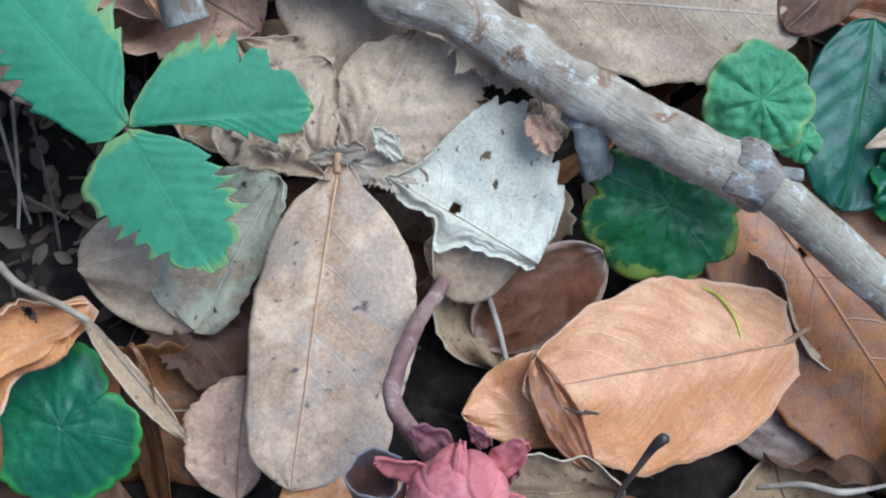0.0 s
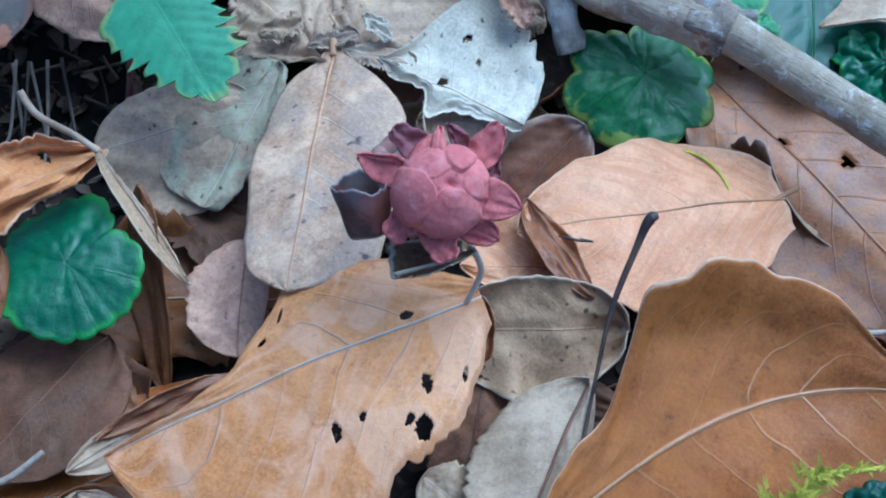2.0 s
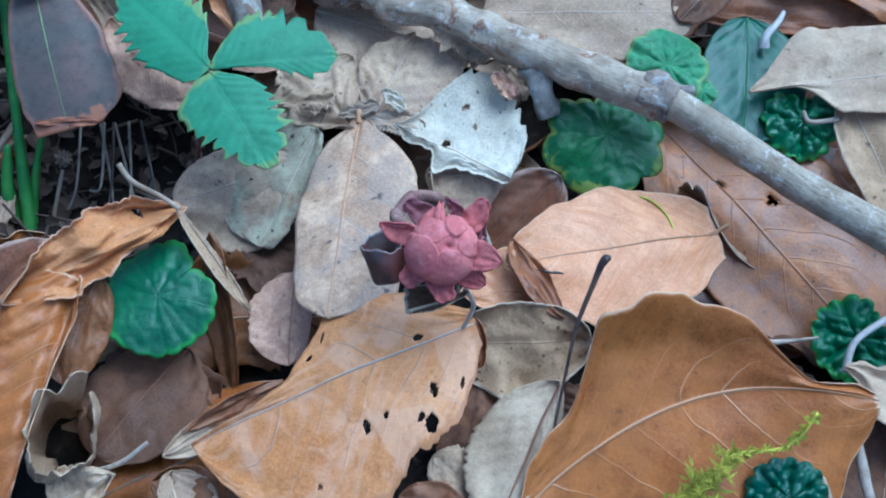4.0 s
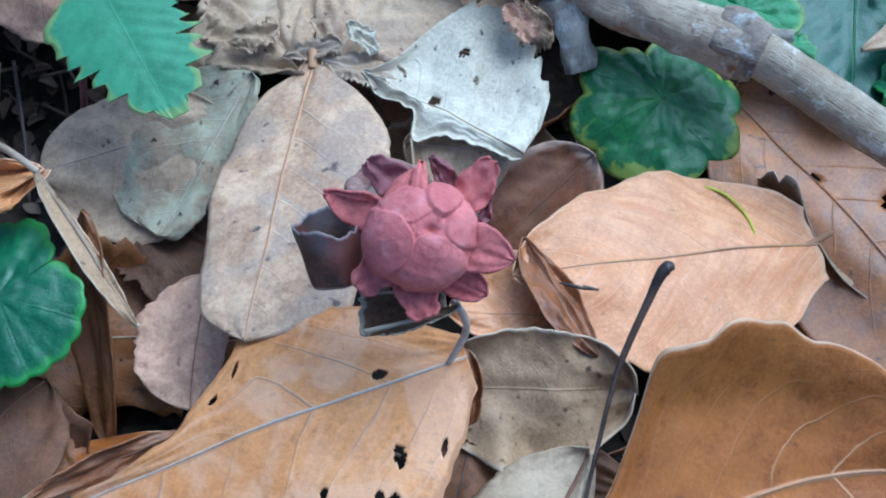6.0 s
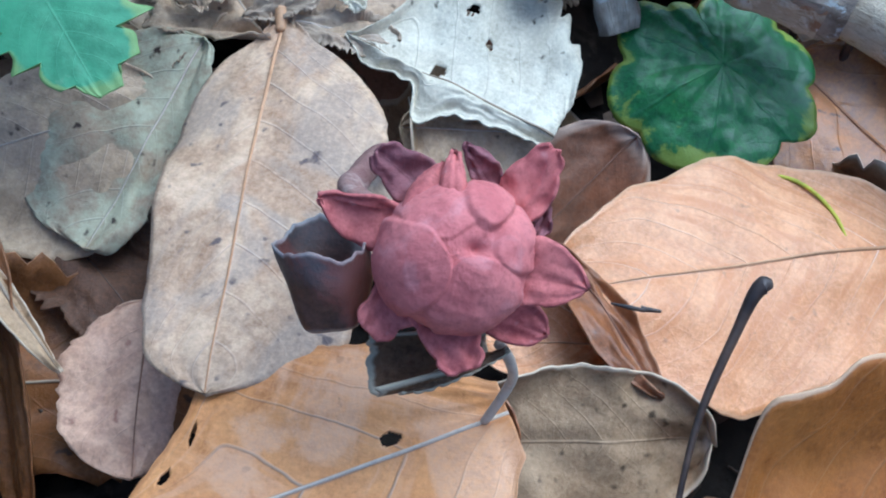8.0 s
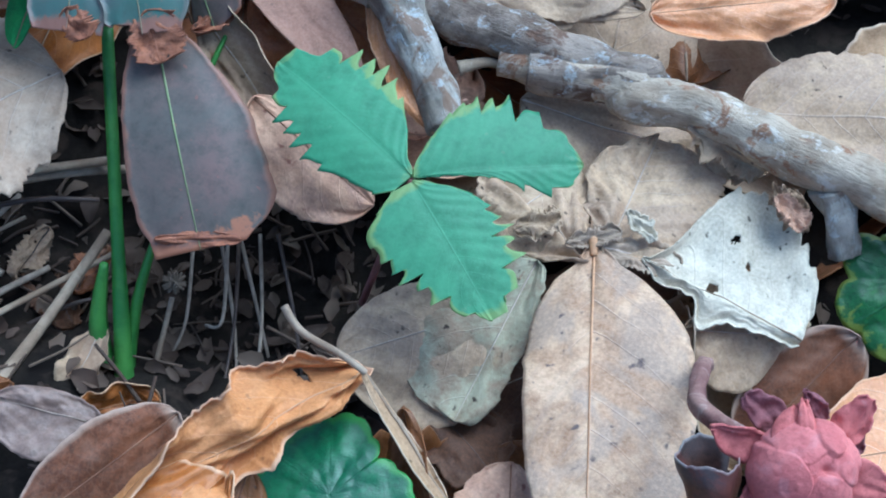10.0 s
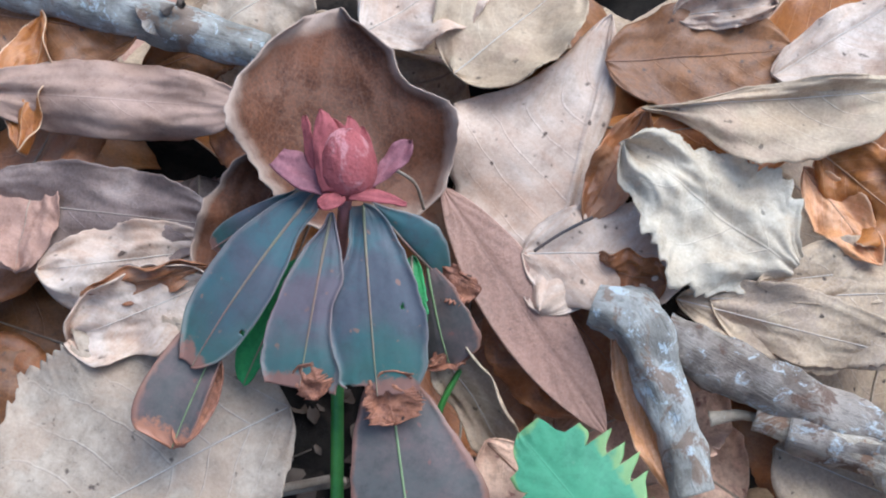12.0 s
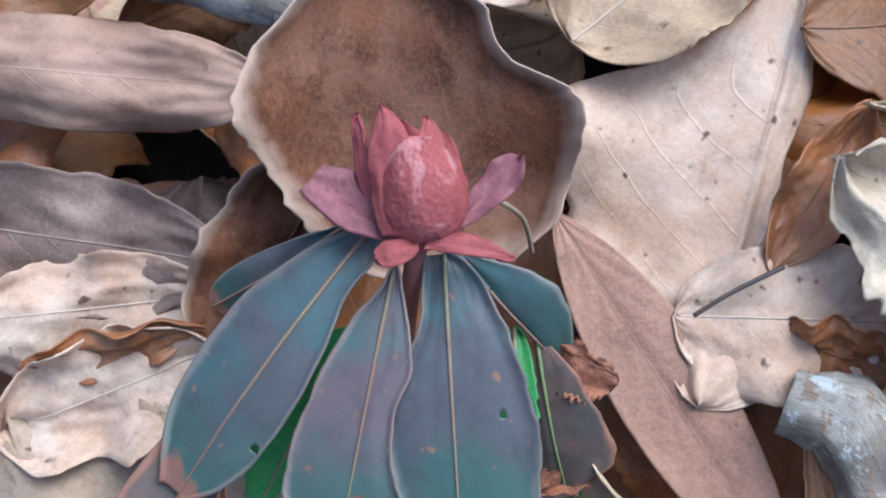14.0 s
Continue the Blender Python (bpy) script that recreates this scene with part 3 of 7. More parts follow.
def leaf(name, label, material, base, tip, face, left, right, shape="ovate", bend=0, curl=(0, 0), wave=0.0, waves=2.5, teeth=0, tooth=0.0, ragged=0.0, relief=0.00012,
         veins=9, crumple=0.0, twist=0, edge=None, lip=0.0, holes=(), nu=64, nv=30, thick=0.00025, parent=None, midrib=None, rib=0.0007, category="leaf", group="", stem=None, stem_radius=0.0008, sweep=0.0):
    """One leaf from its base to its tip. left and right: half widths; face: which way its upper side looks; midrib: the material of a raised rib; sweep: sideways bow of the midrib; stem: further points of its stalk."""
    SEED[0] += 1
    args = (base, tip, face, left, right, shape, bend, curl[0], curl[1], wave, waves, teeth, tooth, ragged, relief, veins, crumple, twist, edge, lip, sweep)
    pts, quads, uv = leaf_points(*args, nu, nv, SEED[0])
    if holes:
        keep = []
        for q in quads:
            u, v = uv[list(q)].mean(axis=0)
            if not any((u - a) ** 2 / r ** 2 + (v - b) ** 2 / (r * k) ** 2 < 1 + 0.5 * noise.noise(Vector((u * 60, v * 40, 0))) for a, b, r, k in holes):
                keep.append(q)
        quads = keep
    verts, faces, uv2 = two_sided(pts, quads, uv, thick)
    ob = mesh_object(name, verts, faces, material, parent, "" if parent is None else label, uv2)
    if parent is None:
        tagged(ob, label, category, group)
    mid = nv // 2
    if midrib:
        row = [Vector(pts[i * (nv + 1) + mid]) for i in range(0, nu + 1, 4)]
        up = Vector(frame_of(base, tip, face)[4])
        row = [p + up * rib * 0.25 for p in row]
        v, f = tube(row, (rib, rib * 0.3), 6)
        mesh_object("midrib", v, f, midrib, ob)
    if stem:
        v, f = tube([Vector(base) + (Vector(tip) - Vector(base)) * 0.04, *stem], (stem_radius, stem_radius * 1.2), 7)
        mesh_object("leaf_stalk", v, f, midrib or STALK, ob)
    return ob


def round_leaf(name, label, material, centre, face, north, radius, lobes=11, depth=0.1, notch=0.5, dome=0.15, pucker=0.0006, stretch=1.0, group="", stem=None, stem_material=None, category="leaf", parent=None, rings=22, spokes=132):
    """A round, scalloped leaf with puckers between its spreading veins; north: the way from the notch to the tip."""
    SEED[0] += 1
    c, z = Vector(centre), Vector(face).normalized()
    y = (Vector(north) - z * Vector(north).dot(z)).normalized()
    x = y.cross(z)
    off = Vector((SEED[0] * 3.7, 1.3, 0))
    pts, uv = [], []
    for i in range(rings + 1):
        r = i / rings
        for k in range(spokes + 1):
            a = -math.pi + 2 * math.pi * k / spokes
            cut = notch * max(0.0, 1 - (math.pi - abs(a)) / 0.55) ** 1.0
            edge = 1 + depth * (abs(math.cos(a * lobes / 2)) ** 0.6 - 0.6) + 0.08 * noise.noise(Vector((math.sin(a) * 2, math.cos(a) * 2, 0)) + off) - cut
            d = r * radius * edge
            px, py = d * math.sin(a), d * math.cos(a) * stretch
            main = abs(math.cos(a * 3.5)) ** 8
            h = radius * dome * (0.5 - r * r) - pucker * 1.0 * main * min(1, r * 3)
            h += pucker * noise.noise(Vector((px, py, 0)) * 620 + off) + pucker * 1.5 * noise.noise(Vector((px, py, 0)) * 230 + off)
            h += radius * 0.12 * r * r * math.sin(a * 2 + SEED[0])
            pts.append(c + x * px + y * py + z * h)
            uv.append(((a / (2 * math.pi) + 0.5) * 1.0, r))
    n = spokes + 1
    quads = [(i * n + k, i * n + k + 1, (i + 1) * n + k + 1, (i + 1) * n + k) for i in range(rings) for k in range(spokes)]
    quads = [tuple(reversed(q)) for q in quads]
    verts, faces, uv2 = two_sided(np.array([tuple(p) for p in pts]), quads, np.array(uv), 0.0003)
    ob = mesh_object(name, verts, faces, material, parent, "" if parent is None else label, uv2)
    if parent is None:
        tagged(ob, label, category, group)
    if stem:
        v, f = tube([c, *stem], (0.0007, 0.0007), 7)
        mesh_object("leaf_stalk", v, f, stem_material or STALK_DARK, ob)
    return ob


def bud_basis(axis):
    a = Vector(axis).normalized()
    s = (Vector((1, 0, 0)) - a * a.x).normalized()
    return a, s, a.cross(s)


def bud_core(plant, centre, axis, size, tall, scales, taper=0.0, grainy=0.008, material=None):
    """The closed middle of a bud: a ball of thick scales that lap over one another, as one swollen body.
    scales: (turn, tip angle, half width, point, level), in degrees round the axis and away from it."""
    c = Vector(centre)
    a, s, t = bud_basis(axis)
    rows, cols = 90, 150
    verts, faces = [], []

    def ramp(x):
        x = min(1.0, max(0.0, x))
        return x * x * (3 - 2 * x)

    for i in range(rows + 1):
        th = math.pi * i / rows
        for k in range(cols):
            ph = 2 * math.pi * k / cols
            n1 = noise.noise(Vector((math.cos(ph) * math.sin(th), math.sin(ph) * math.sin(th), math.cos(th))) * 2.3 + c * 90)
            h = 0.0
            for turn, tip, wide, point, level in scales:
                d = (math.degrees(ph) - turn + 180) % 360 - 180
                across = abs(d) * math.sin(th)
                along = math.degrees(th) - tip - point * across + 5 * n1
                rise = ramp(along / 5.0) * ramp((wide - across + 6 * n1) / 6.0)
                bow = 1 - 0.35 * (across / wide) ** 2 if across < wide else 0.6
                h = max(h, level * rise * bow)
            w = s * math.cos(ph) * math.sin(th) + t * math.sin(ph) * math.sin(th)
            d = w * (1 - taper * math.cos(th)) + a * math.cos(th) * tall
            f = 0.88 + h + 0.04 * n1 + grainy * noise.noise(d * 14 + c * 90) + grainy * 0.6 * noise.noise(d * 34 + c * 90)
            verts.append(c + d * size * f)
    for i in range(rows):
        for k in range(cols):
            faces.append((i * cols + k, (i + 1) * cols + k, (i + 1) * cols + (k + 1) % cols, i * cols + (k + 1) % cols))
    return mesh_object("bud_heart", verts, faces, material or CORE, plant)


def folded_bud(plant, centre, right, up, size, deep, tongues, pit):
    """A closed bud seen on its crown: thick scales that fold over one another towards a small pit.
    tongues: (turn of the root, tip x, tip y, half width, level, pointed), in parts of the size."""
    c, x, y = Vector(centre), Vector(right).normalized(), Vector(up).normalized()
    z = x.cross(y)
    rows, cols = 120, 200
    verts, faces = [], []

    def ramp(k):
        k = min(1.0, max(0.0, k))
        return k * k * (3 - 2 * k)

    for i in range(rows + 1):
        th = math.pi * (i / rows) ** 1.15
        for k in range(cols):
            ph = 2 * math.pi * k / cols
            px, py = math.sin(th) * math.cos(ph), math.sin(th) * math.sin(ph)
            n = noise.noise(Vector((px * 2.2, py * 2.2, math.cos(th))) + c * 70)
            qx, qy = px + 0.05 * n, py + 0.05 * noise.noise(Vector((px * 3, py * 3, 7)))
            h = 0.0
            for turn, tx, ty, wide, level, point in tongues:
                rx, ry = 1.35 * math.cos(radians(turn)) - tx, 1.35 * math.sin(radians(turn)) - ty
                run = math.hypot(rx, ry)
                along = ((qx - tx) * rx + (qy - ty) * ry) / run
                across = abs((qx - tx) * ry - (qy - ty) * rx) / run
                if along < -0.1 or math.cos(th) < -0.5:
                    continue
                grow = min(1.0, max(0.0, along) / (wide * (2.6 if point else 1.1)))
                w = wide * (grow if point else math.sqrt(max(0.0, 1 - (1 - grow) ** 2)))
                edge = w - across
                rise = ramp((edge + 0.04) / 0.13)
                h = max(h, level * rise * (1 - 0.25 * (across / wide) ** 2) + 0.02 * rise * math.exp(-(edge / 0.06) ** 2))
            dent = 0.15 * math.exp(-((qx - pit[0]) ** 2 / 0.02 + (qy - pit[1]) ** 2 / 0.008)) if math.cos(th) > 0 else 0.0
            d = x * px + y * py + z * (math.cos(th) * deep)
            f = 0.88 + h - dent + 0.045 * n + 0.012 * noise.noise(d * 7 + c * 90) + 0.005 * noise.noise(d * 22 + c * 90)
            verts.append(c + d * size * f)
    for i in range(rows):
        for k in range(cols):
            faces.append((i * cols + k, (i + 1) * cols + k, (i + 1) * cols + (k + 1) % cols, i * cols + (k + 1) % cols))
    return mesh_object("bud_heart", verts, faces, CORE, plant)


def rolled_leaf(plant, bottom, top, face, low, high, material, arc=300, turn=0, label="", back=0.35, stretch=1.0, ragged=0.05, name="dry_leaf"):
    """A dry leaf rolled into an open cup: axis from bottom to top, radius at each end, uneven at the mouth."""
    SEED[0] += 1
    b, e = Vector(bottom), Vector(top)
    x = (e - b).normalized()
    y = (Vector(face) - x * Vector(face).dot(x)).normalized()
    z = x.cross(y)
    nu, nv = 24, 48
    pts, uv = [], []
    for i in range(nu + 1):
        u = i / nu
        for j in range(nv + 1):
            g = radians(turn) + radians(arc) * (j / nv - 0.5)
            mouth = 1 + 0.16 * noise.noise(Vector((math.cos(g) * 1.5, math.sin(g) * 1.5, SEED[0] * 3.1))) + ragged * noise.noise(Vector((g * 5, 1, SEED[0]))) - back * math.cos(g)
            r = (low + (high - low) * u ** 0.55) * (1 + (0.10 + ragged) * noise.noise(Vector((u * 2, math.cos(g) * 1.4, math.sin(g) * 1.4 + SEED[0])))) * (1 - 0.10 * j / nv)
            pts.append(b + (e - b) * u * mouth + (y * math.cos(g) * stretch + z * math.sin(g)) * r)
            uv.append((u, 2 * j / nv - 1))
    quads = [(i * (nv + 1) + j, (i + 1) * (nv + 1) + j, (i + 1) * (nv + 1) + j + 1, i * (nv + 1) + j + 1) for i in range(nu) for j in range(nv)]
    verts, faces, uv2 = two_sided(np.array([tuple(p) for p in pts]), quads, np.array(uv), 0.00025)
    return mesh_object(name, verts, faces, material, plant, label, uv2)


# ---- ground ----
def ground_height(x, y):
    """Bare soil: hollow near the stalks, rising under the litter."""
    h = -0.022 + 0.006 * noise.noise(Vector((x * 18, y * 18, 0))) + 0.003 * noise.noise(Vector((x * 70, y * 70, 4))) + 0.0012 * noise.noise(Vector((x * 260, y * 260, 8)))
    h -= 0.024 * math.exp(-(((x + 0.098) / 0.034) ** 2 + ((y - 0.016) / 0.026) ** 2))
    far = math.hypot(x, y)
    return h + 0.05 * max(0.0, far - 0.6) * noise.noise(Vector((x * 0.6, y * 0.6, 2)))


def build_ground():
    ring = [-60, -20, -8, -3, -1.5, -0.8, -0.5]
    xs = ring + list(np.arange(-0.36, 0.361, 0.0045)) + [-v for v in reversed(ring)]
    verts = [(x, y, ground_height(x, y)) for y in xs for x in xs]
    n = len(xs)
    faces = [(j * n + i, j * n + i + 1, (j + 1) * n + i + 1, (j + 1) * n + i) for j in range(n - 1) for i in range(n - 1)]
    return tagged(mesh_object("ground", verts, faces, SOIL), "dark crumbly woodland soil under the litter", "ground", kind="structure")


build_ground()


def far_litter():
    """The litter that goes on all round, as one heap of simple bent leaves."""
    rnd = random.Random(12)
    verts, faces = [], []
    for _ in range(11000):
        r, a = 0.30 + 4.2 * rnd.random() ** 1.5, rnd.uniform(0, 6.283)
        x, y = -0.05 + r * math.cos(a), 0.06 + r * math.sin(a)
        size, turn = rnd.uniform(0.02, 0.034) * (1 + r * 0.3), rnd.uniform(0, 6.283)
        dx, dy = math.cos(turn), math.sin(turn)
        z, lean, bow = rnd.uniform(-0.012, 0.004) + (ground_height(x, y) + 0.022 if r > 0.6 else 0.0), rnd.uniform(-0.4, 0.4), rnd.uniform(-0.25, 0.35)
        k = len(verts)
        for i in range(5):
            u = i / 2 - 1
            w = 0.5 * (1 - abs(u) ** 2.2) + 0.02
            for side in (-1, 0, 1):
                verts.append((x + dx * u * size - dy * side * w * size, y + dy * u * size + dx * side * w * size, z + size * (bow * (1 - u * u) + lean * side * w + 0.12 * abs(side))))
        for i in range(4):
            for j in range(2):
                faces.append((k + i * 3 + j, k + i * 3 + 3 + j, k + i * 3 + 4 + j, k + i * 3 + 1 + j))
    ob = mesh_object("leaf_litter", verts, faces, FAR_LITTER)
    return tagged(ob, "brown and beige leaf litter spreading all around", "leaf litter", kind="stuff")


def crumbs():
    """Crumbled leaf bits and broken stalks on the bare soil between the leaves."""
    rnd = random.Random(21)
    verts, faces = [], []
    for i in range(1500):
        if i < 500:
            x, y = -0.105 + rnd.gauss(0, 0.03), 0.012 + rnd.gauss(0, 0.024)
        else:
            x, y = rnd.uniform(-0.26, 0.18), rnd.uniform(-0.11, 0.22)
        z = ground_height(x, y) + rnd.uniform(0.0, 0.0022)
        turn = rnd.uniform(0, 6.283)
        dx, dy = math.cos(turn), math.sin(turn)
        k = len(verts)
        if rnd.random() < 0.35:
            n, thin = rnd.uniform(0.003, 0.014), rnd.uniform(0.0002, 0.0006)
            rise = rnd.uniform(-0.1, 0.35) * n
            v, f = tube([(x, y, z), (x + dx * n * 0.5 + dy * n * 0.06, y + dy * n * 0.5, z + rise * 0.6), (x + dx * n, y + dy * n, z + rise)], (thin, thin * 0.7), 4)
            faces += [tuple(a + k for a in q) for q in f]
            verts += [tuple(p) for p in v]
            continue
        size, bow, lean = rnd.uniform(0.0008, 0.0034), rnd.uniform(-0.5, 0.8), rnd.uniform(-0.6, 0.6)
        for a in range(4):
            u = a / 1.5 - 1
            w = (0.35 + 0.4 * rnd.random()) * (1 - 0.7 * u * u)
            for side in (-1, 0, 1):
                verts.append((x + dx * u * size - dy * side * w * size, y + dy * u * size + dx * side * w * size, z + size * (bow * (1 - u * u) + lean * side * w + 0.25 * abs(side))))
        for a in range(3):
            for j in range(2):
                faces.append((k + a * 3 + j, k + a * 3 + 3 + j, k + a * 3 + 4 + j, k + a * 3 + 1 + j))
    ob = mesh_object("leaf_crumbs", verts, faces, CRUMBS)
    return tagged(ob, "dark crumbled leaf bits and broken stalks on soil", "leaf crumbs", kind="stuff")


def seed_head(centre):
    """A dry round seed head of small bristles."""
    c = Vector(centre)
    rnd = random.Random(3)
    verts, faces = [], []
    for _ in range(60):
        d = Vector((rnd.gauss(0, 1), rnd.gauss(0, 1), rnd.gauss(0, 1))).normalized()
        v, f = tube([c, c + d * 0.0014, c + d * 0.0024 + Vector((0, 0, 0.0003))], (0.0005, 0.0002), 4)
        faces += [tuple(i + len(verts) for i in q) for q in f]
        verts += v
    return tagged(mesh_object("seed_head", verts, faces, STALK), "small dry brown seed head", "seed head")


def moss_sprig(points):
    """A creeping moss shoot: a thin stem set with many small pointed leaves."""
    rnd = random.Random(8)
    stem = stalk("moss_sprig", points, (0.0004, 0.0005), MOSS)
    tagged(stem, "yellow-green feathery moss shoot on a brown leaf", "moss")
    verts, faces = [], []
    P = [Vector(p) for p in points]
    for i in range(len(P) - 1):
        dense = (22, 14, 26, 60)[min(i, 3)]
        for _ in range(dense * 3):
            p = P[i].lerp(P[i + 1], rnd.random())
            spread = 0.0022 if i < 2 else 0.0042
            d = Vector((rnd.gauss(0, 1), rnd.gauss(0, 1), abs(rnd.gauss(0, 0.7)))).normalized()
            p = p + Vector((rnd.gauss(0, 0.3), rnd.gauss(0, 0.3), 0)) * spread * (0.3 if i < 2 else 1)
            tip = p + d * rnd.uniform(0.5, 1.0) * spread
            s = d.orthogonal().normalized() * 0.0003
            k = len(verts)
            verts += [p - s, p + s, p.lerp(tip, 0.5) + s * 1.3, p.lerp(tip, 0.5) - s * 1.3, tip]
            faces += [(k, k + 1, k + 2, k + 3), (k + 3, k + 2, k + 4)]
    mesh_object("moss_leaves", verts, faces, MOSS, stem, "tiny pointed moss leaves")
    return stem


def scatter_litter():
    """Plain dead leaves that make up the rest of the litter: a few shapes, laid many times, low under the others."""
    rnd = random.Random(5)
    kinds = []
    mats = [GREY, BROWN, TAN, BEIGE, RUST, PURPLE, WHITE, OCHRE, DARK, ROSY, MOTTLED, PEACH]
    words = ["grey-brown", "brown", "tan beech", "beige", "rusty brown", "dull purple-brown", "bleached", "ochre", "dark brown", "rosy-brown", "mottled", "peach-coloured"]
    for k in range(14):
        length, width = rnd.uniform(0.038, 0.062), rnd.uniform(0.012, 0.020)
        ob = leaf("dead_leaf", words[k % 12] + " dead leaf lying low in the litter", mats[k % 12], (-length / 2, 0, 0), (length / 2, 0, 0), (0, 0, 1), width, width * rnd.uniform(0.8, 1.1),
                  shape=rnd.choice(["ovate", "oval", "oval", "blunt"]), bend=rnd.uniform(-30, 30), curl=(rnd.uniform(-55, 75), rnd.uniform(-55, 75)), wave=0.004, lip=0.0008, waves=rnd.uniform(1.5, 3),
                  crumple=0.005, ragged=rnd.uniform(0.05, 0.2), nu=34, nv=18, midrib=STALK, rib=0.0003, group="loose leaves of the litter")
        kinds.append(ob)
    used = set()
    n = 0
    for j in range(15):
        for i in range(18):
            x, y = -0.27 + i * 0.026 + rnd.uniform(-0.012, 0.012), -0.12 + j * 0.026 + rnd.uniform(-0.012, 0.012)
            k = rnd.randrange(14) if y > 0.03 else rnd.choice((1, 2, 4, 7, 8, 13))
            turn, tilt, lean, deep = rnd.uniform(0, 360), rnd.uniform(-16, 16), rnd.uniform(-16, 16), rnd.uniform(-0.022, -0.012) - (0.003 if y < 0.03 else 0.0)
            if ((x + 0.115) / 0.06) ** 2 + ((y - 0.008) / 0.045) ** 2 < 1 or ((x - 0.004) / 0.036) ** 2 + ((y + 0.038) / 0.03) ** 2 < 1 or rnd.random() < 0.28:
                continue
            rise = 0.012 * min(1.0, max(0.0, (y - 0.03 - 0.3 * (x + 0.1)) / 0.06))
            m = pose(x, y, deep + rise, tilt, lean, turn)
            if k in used:
                copy_thing(kinds[k], m)
            else:
                used.add(k)
                kinds[k].matrix_basis = m


# ---- things ----
# litter round the first shoot
leaf("dead_leaf", "long grey-brown dead leaf lying in the litter", LONG, (-0.0287, 0.0280, 0.0010), (-0.0166, -0.0292, 0.0080), (-0.29, 0.06, 0.95), 0.0178, 0.0117, bend=12, curl=(-12, -10), wave=0.0012, crumple=0.0010, midrib=RIB_TAN, rib=0.0003, ragged=0.05, veins=10, edge=((0.0, 0.25, 0.53, 0.73, 0.88, 0.96, 1.0, 1.0, 0.99, 0.97, 0.95, 0.91, 0.88, 0.75, 0.0), (0.0, 0.25, 0.6, 0.78, 0.93, 0.97, 1.0, 0.99, 0.99, 0.95, 0.91, 0.86, 0.76, 0.65, 0.0)), stem=[(-0.0294, 0.0289, 0.0020)])
leaf("dead_leaf", "orange-brown beech leaf with insect holes and grey ribs", ORANGE, (0.0152, -0.0236, 0.0170), (-0.0367, -0.0622, -0.0040), (-0.29, -0.12, 0.95), 0.0336, 0.0226, bend=16, curl=(-14, -22), wave=0.0014, waves=1.6, crumple=0.0012, midrib=RIB_LIGHT, rib=0.00027, nu=210, nv=130, veins=6, stem_radius=0.0005, ragged=0.1, holes=((0.428, 0.446, 0.0114, 5.05), (0.357, 0.507, 0.0097, 3.34), (0.191, 0.553, 0.0128, 6.62), (0.101, 0.767, 0.0095, 6.18), (0.232, 0.832, 0.0222, 4.03), (0.257, 0.716, 0.0143, 2.47), (0.184, -0.134, 0.0179, 3.29), (0.482, -0.735, 0.0103, 4.65), (0.539, -0.711, 0.012, 5.91), (0.628, 0.636, 0.0082, 2.49), (0.539, 0.983, 0.0096, 2.49)), edge=((0.16, 0.38, 0.55, 0.61, 0.68, 0.72, 0.88, 0.95, 0.98, 1.0, 0.94, 0.81, 0.54, 0.35, 0.0), (0.16, 0.33, 0.52, 0.66, 0.81, 0.9, 1.0, 0.56, 0.36, 0.19, 0.13, 0.07, 0.06, 0.04, 0.0)), stem=[(0.0142, -0.0231, 0.0230), (0.0135, -0.0229, 0.0270), (0.0117, -0.0227, 0.0300)])
leaf("dead_leaf", "large wavy chestnut-brown beech leaf tilted up at its edge", TAN, (0.0357, -0.0573, -0.0040), (0.1057, -0.0067, 0.0040), (0.23, -0.45, 0.86), 0.0282, 0.0381, bend=-14, curl=(24, 6), wave=0.003, waves=1.9, crumple=0.0022, midrib=RIB_TAN, rib=0.0004, veins=8, relief=0.0002, nu=120, nv=36, sweep=0.0125, ragged=0.05, edge=((0.02, 0.08, 0.25, 0.3, 0.35, 0.36, 0.42, 0.58, 0.76, 0.98, 0.98, 0.96, 1.0, 1.0, 0.95, 0.9, 0.79, 0.77, 0.72, 0.63, 0.44, 0.26, 0.1, 0.07, 0.08, 0.1, 0.05), (0.1, 0.24, 0.36, 0.46, 0.56, 0.65, 0.71, 0.78, 0.84, 0.9, 0.94, 0.97, 1.0, 1.0, 1.0, 0.97, 0.97, 0.96, 0.97, 0.95, 0.9, 0.81, 0.68, 0.49, 0.36, 0.24, 0.1)))
leaf("dead_leaf", "smooth peach-coloured beech leaf with pale fanning ribs", PEACH, (0.0641, 0.0273, -0.0030), (0.0169, 0.0004, 0.0000), (0.12, 0.04, 0.99), 0.0199, 0.0163, lip=0.0004, bend=14, curl=(-16, -10), wave=0.0012, crumple=0.0010, midrib=RIB_TAN, rib=0.0003, stem_radius=0.0005, ragged=0.05, edge=((0.32, 0.46, 0.67, 0.78, 0.86, 0.9, 0.94, 0.97, 0.99, 1.0, 0.88, 0.76, 0.52, 0.21, 0.0), (0.47, 0.66, 0.74, 0.82, 0.88, 0.94, 1.0, 0.99, 0.94, 0.88, 0.83, 0.7, 0.56, 0.4, 0.0)), stem=[(0.0660, 0.0306, -0.0030)])
leaf("dead_leaf", "pale peach dead leaf half under another", PEACH, (0.0354, 0.0022, -0.0070), (0.0087, -0.0070, -0.0050), (0.09, -0.06, 0.99), 0.0064, 0.0123, bend=10, wave=0.001, midrib=RIB_TAN, rib=0.00016, ragged=0.05, crumple=0.0016)
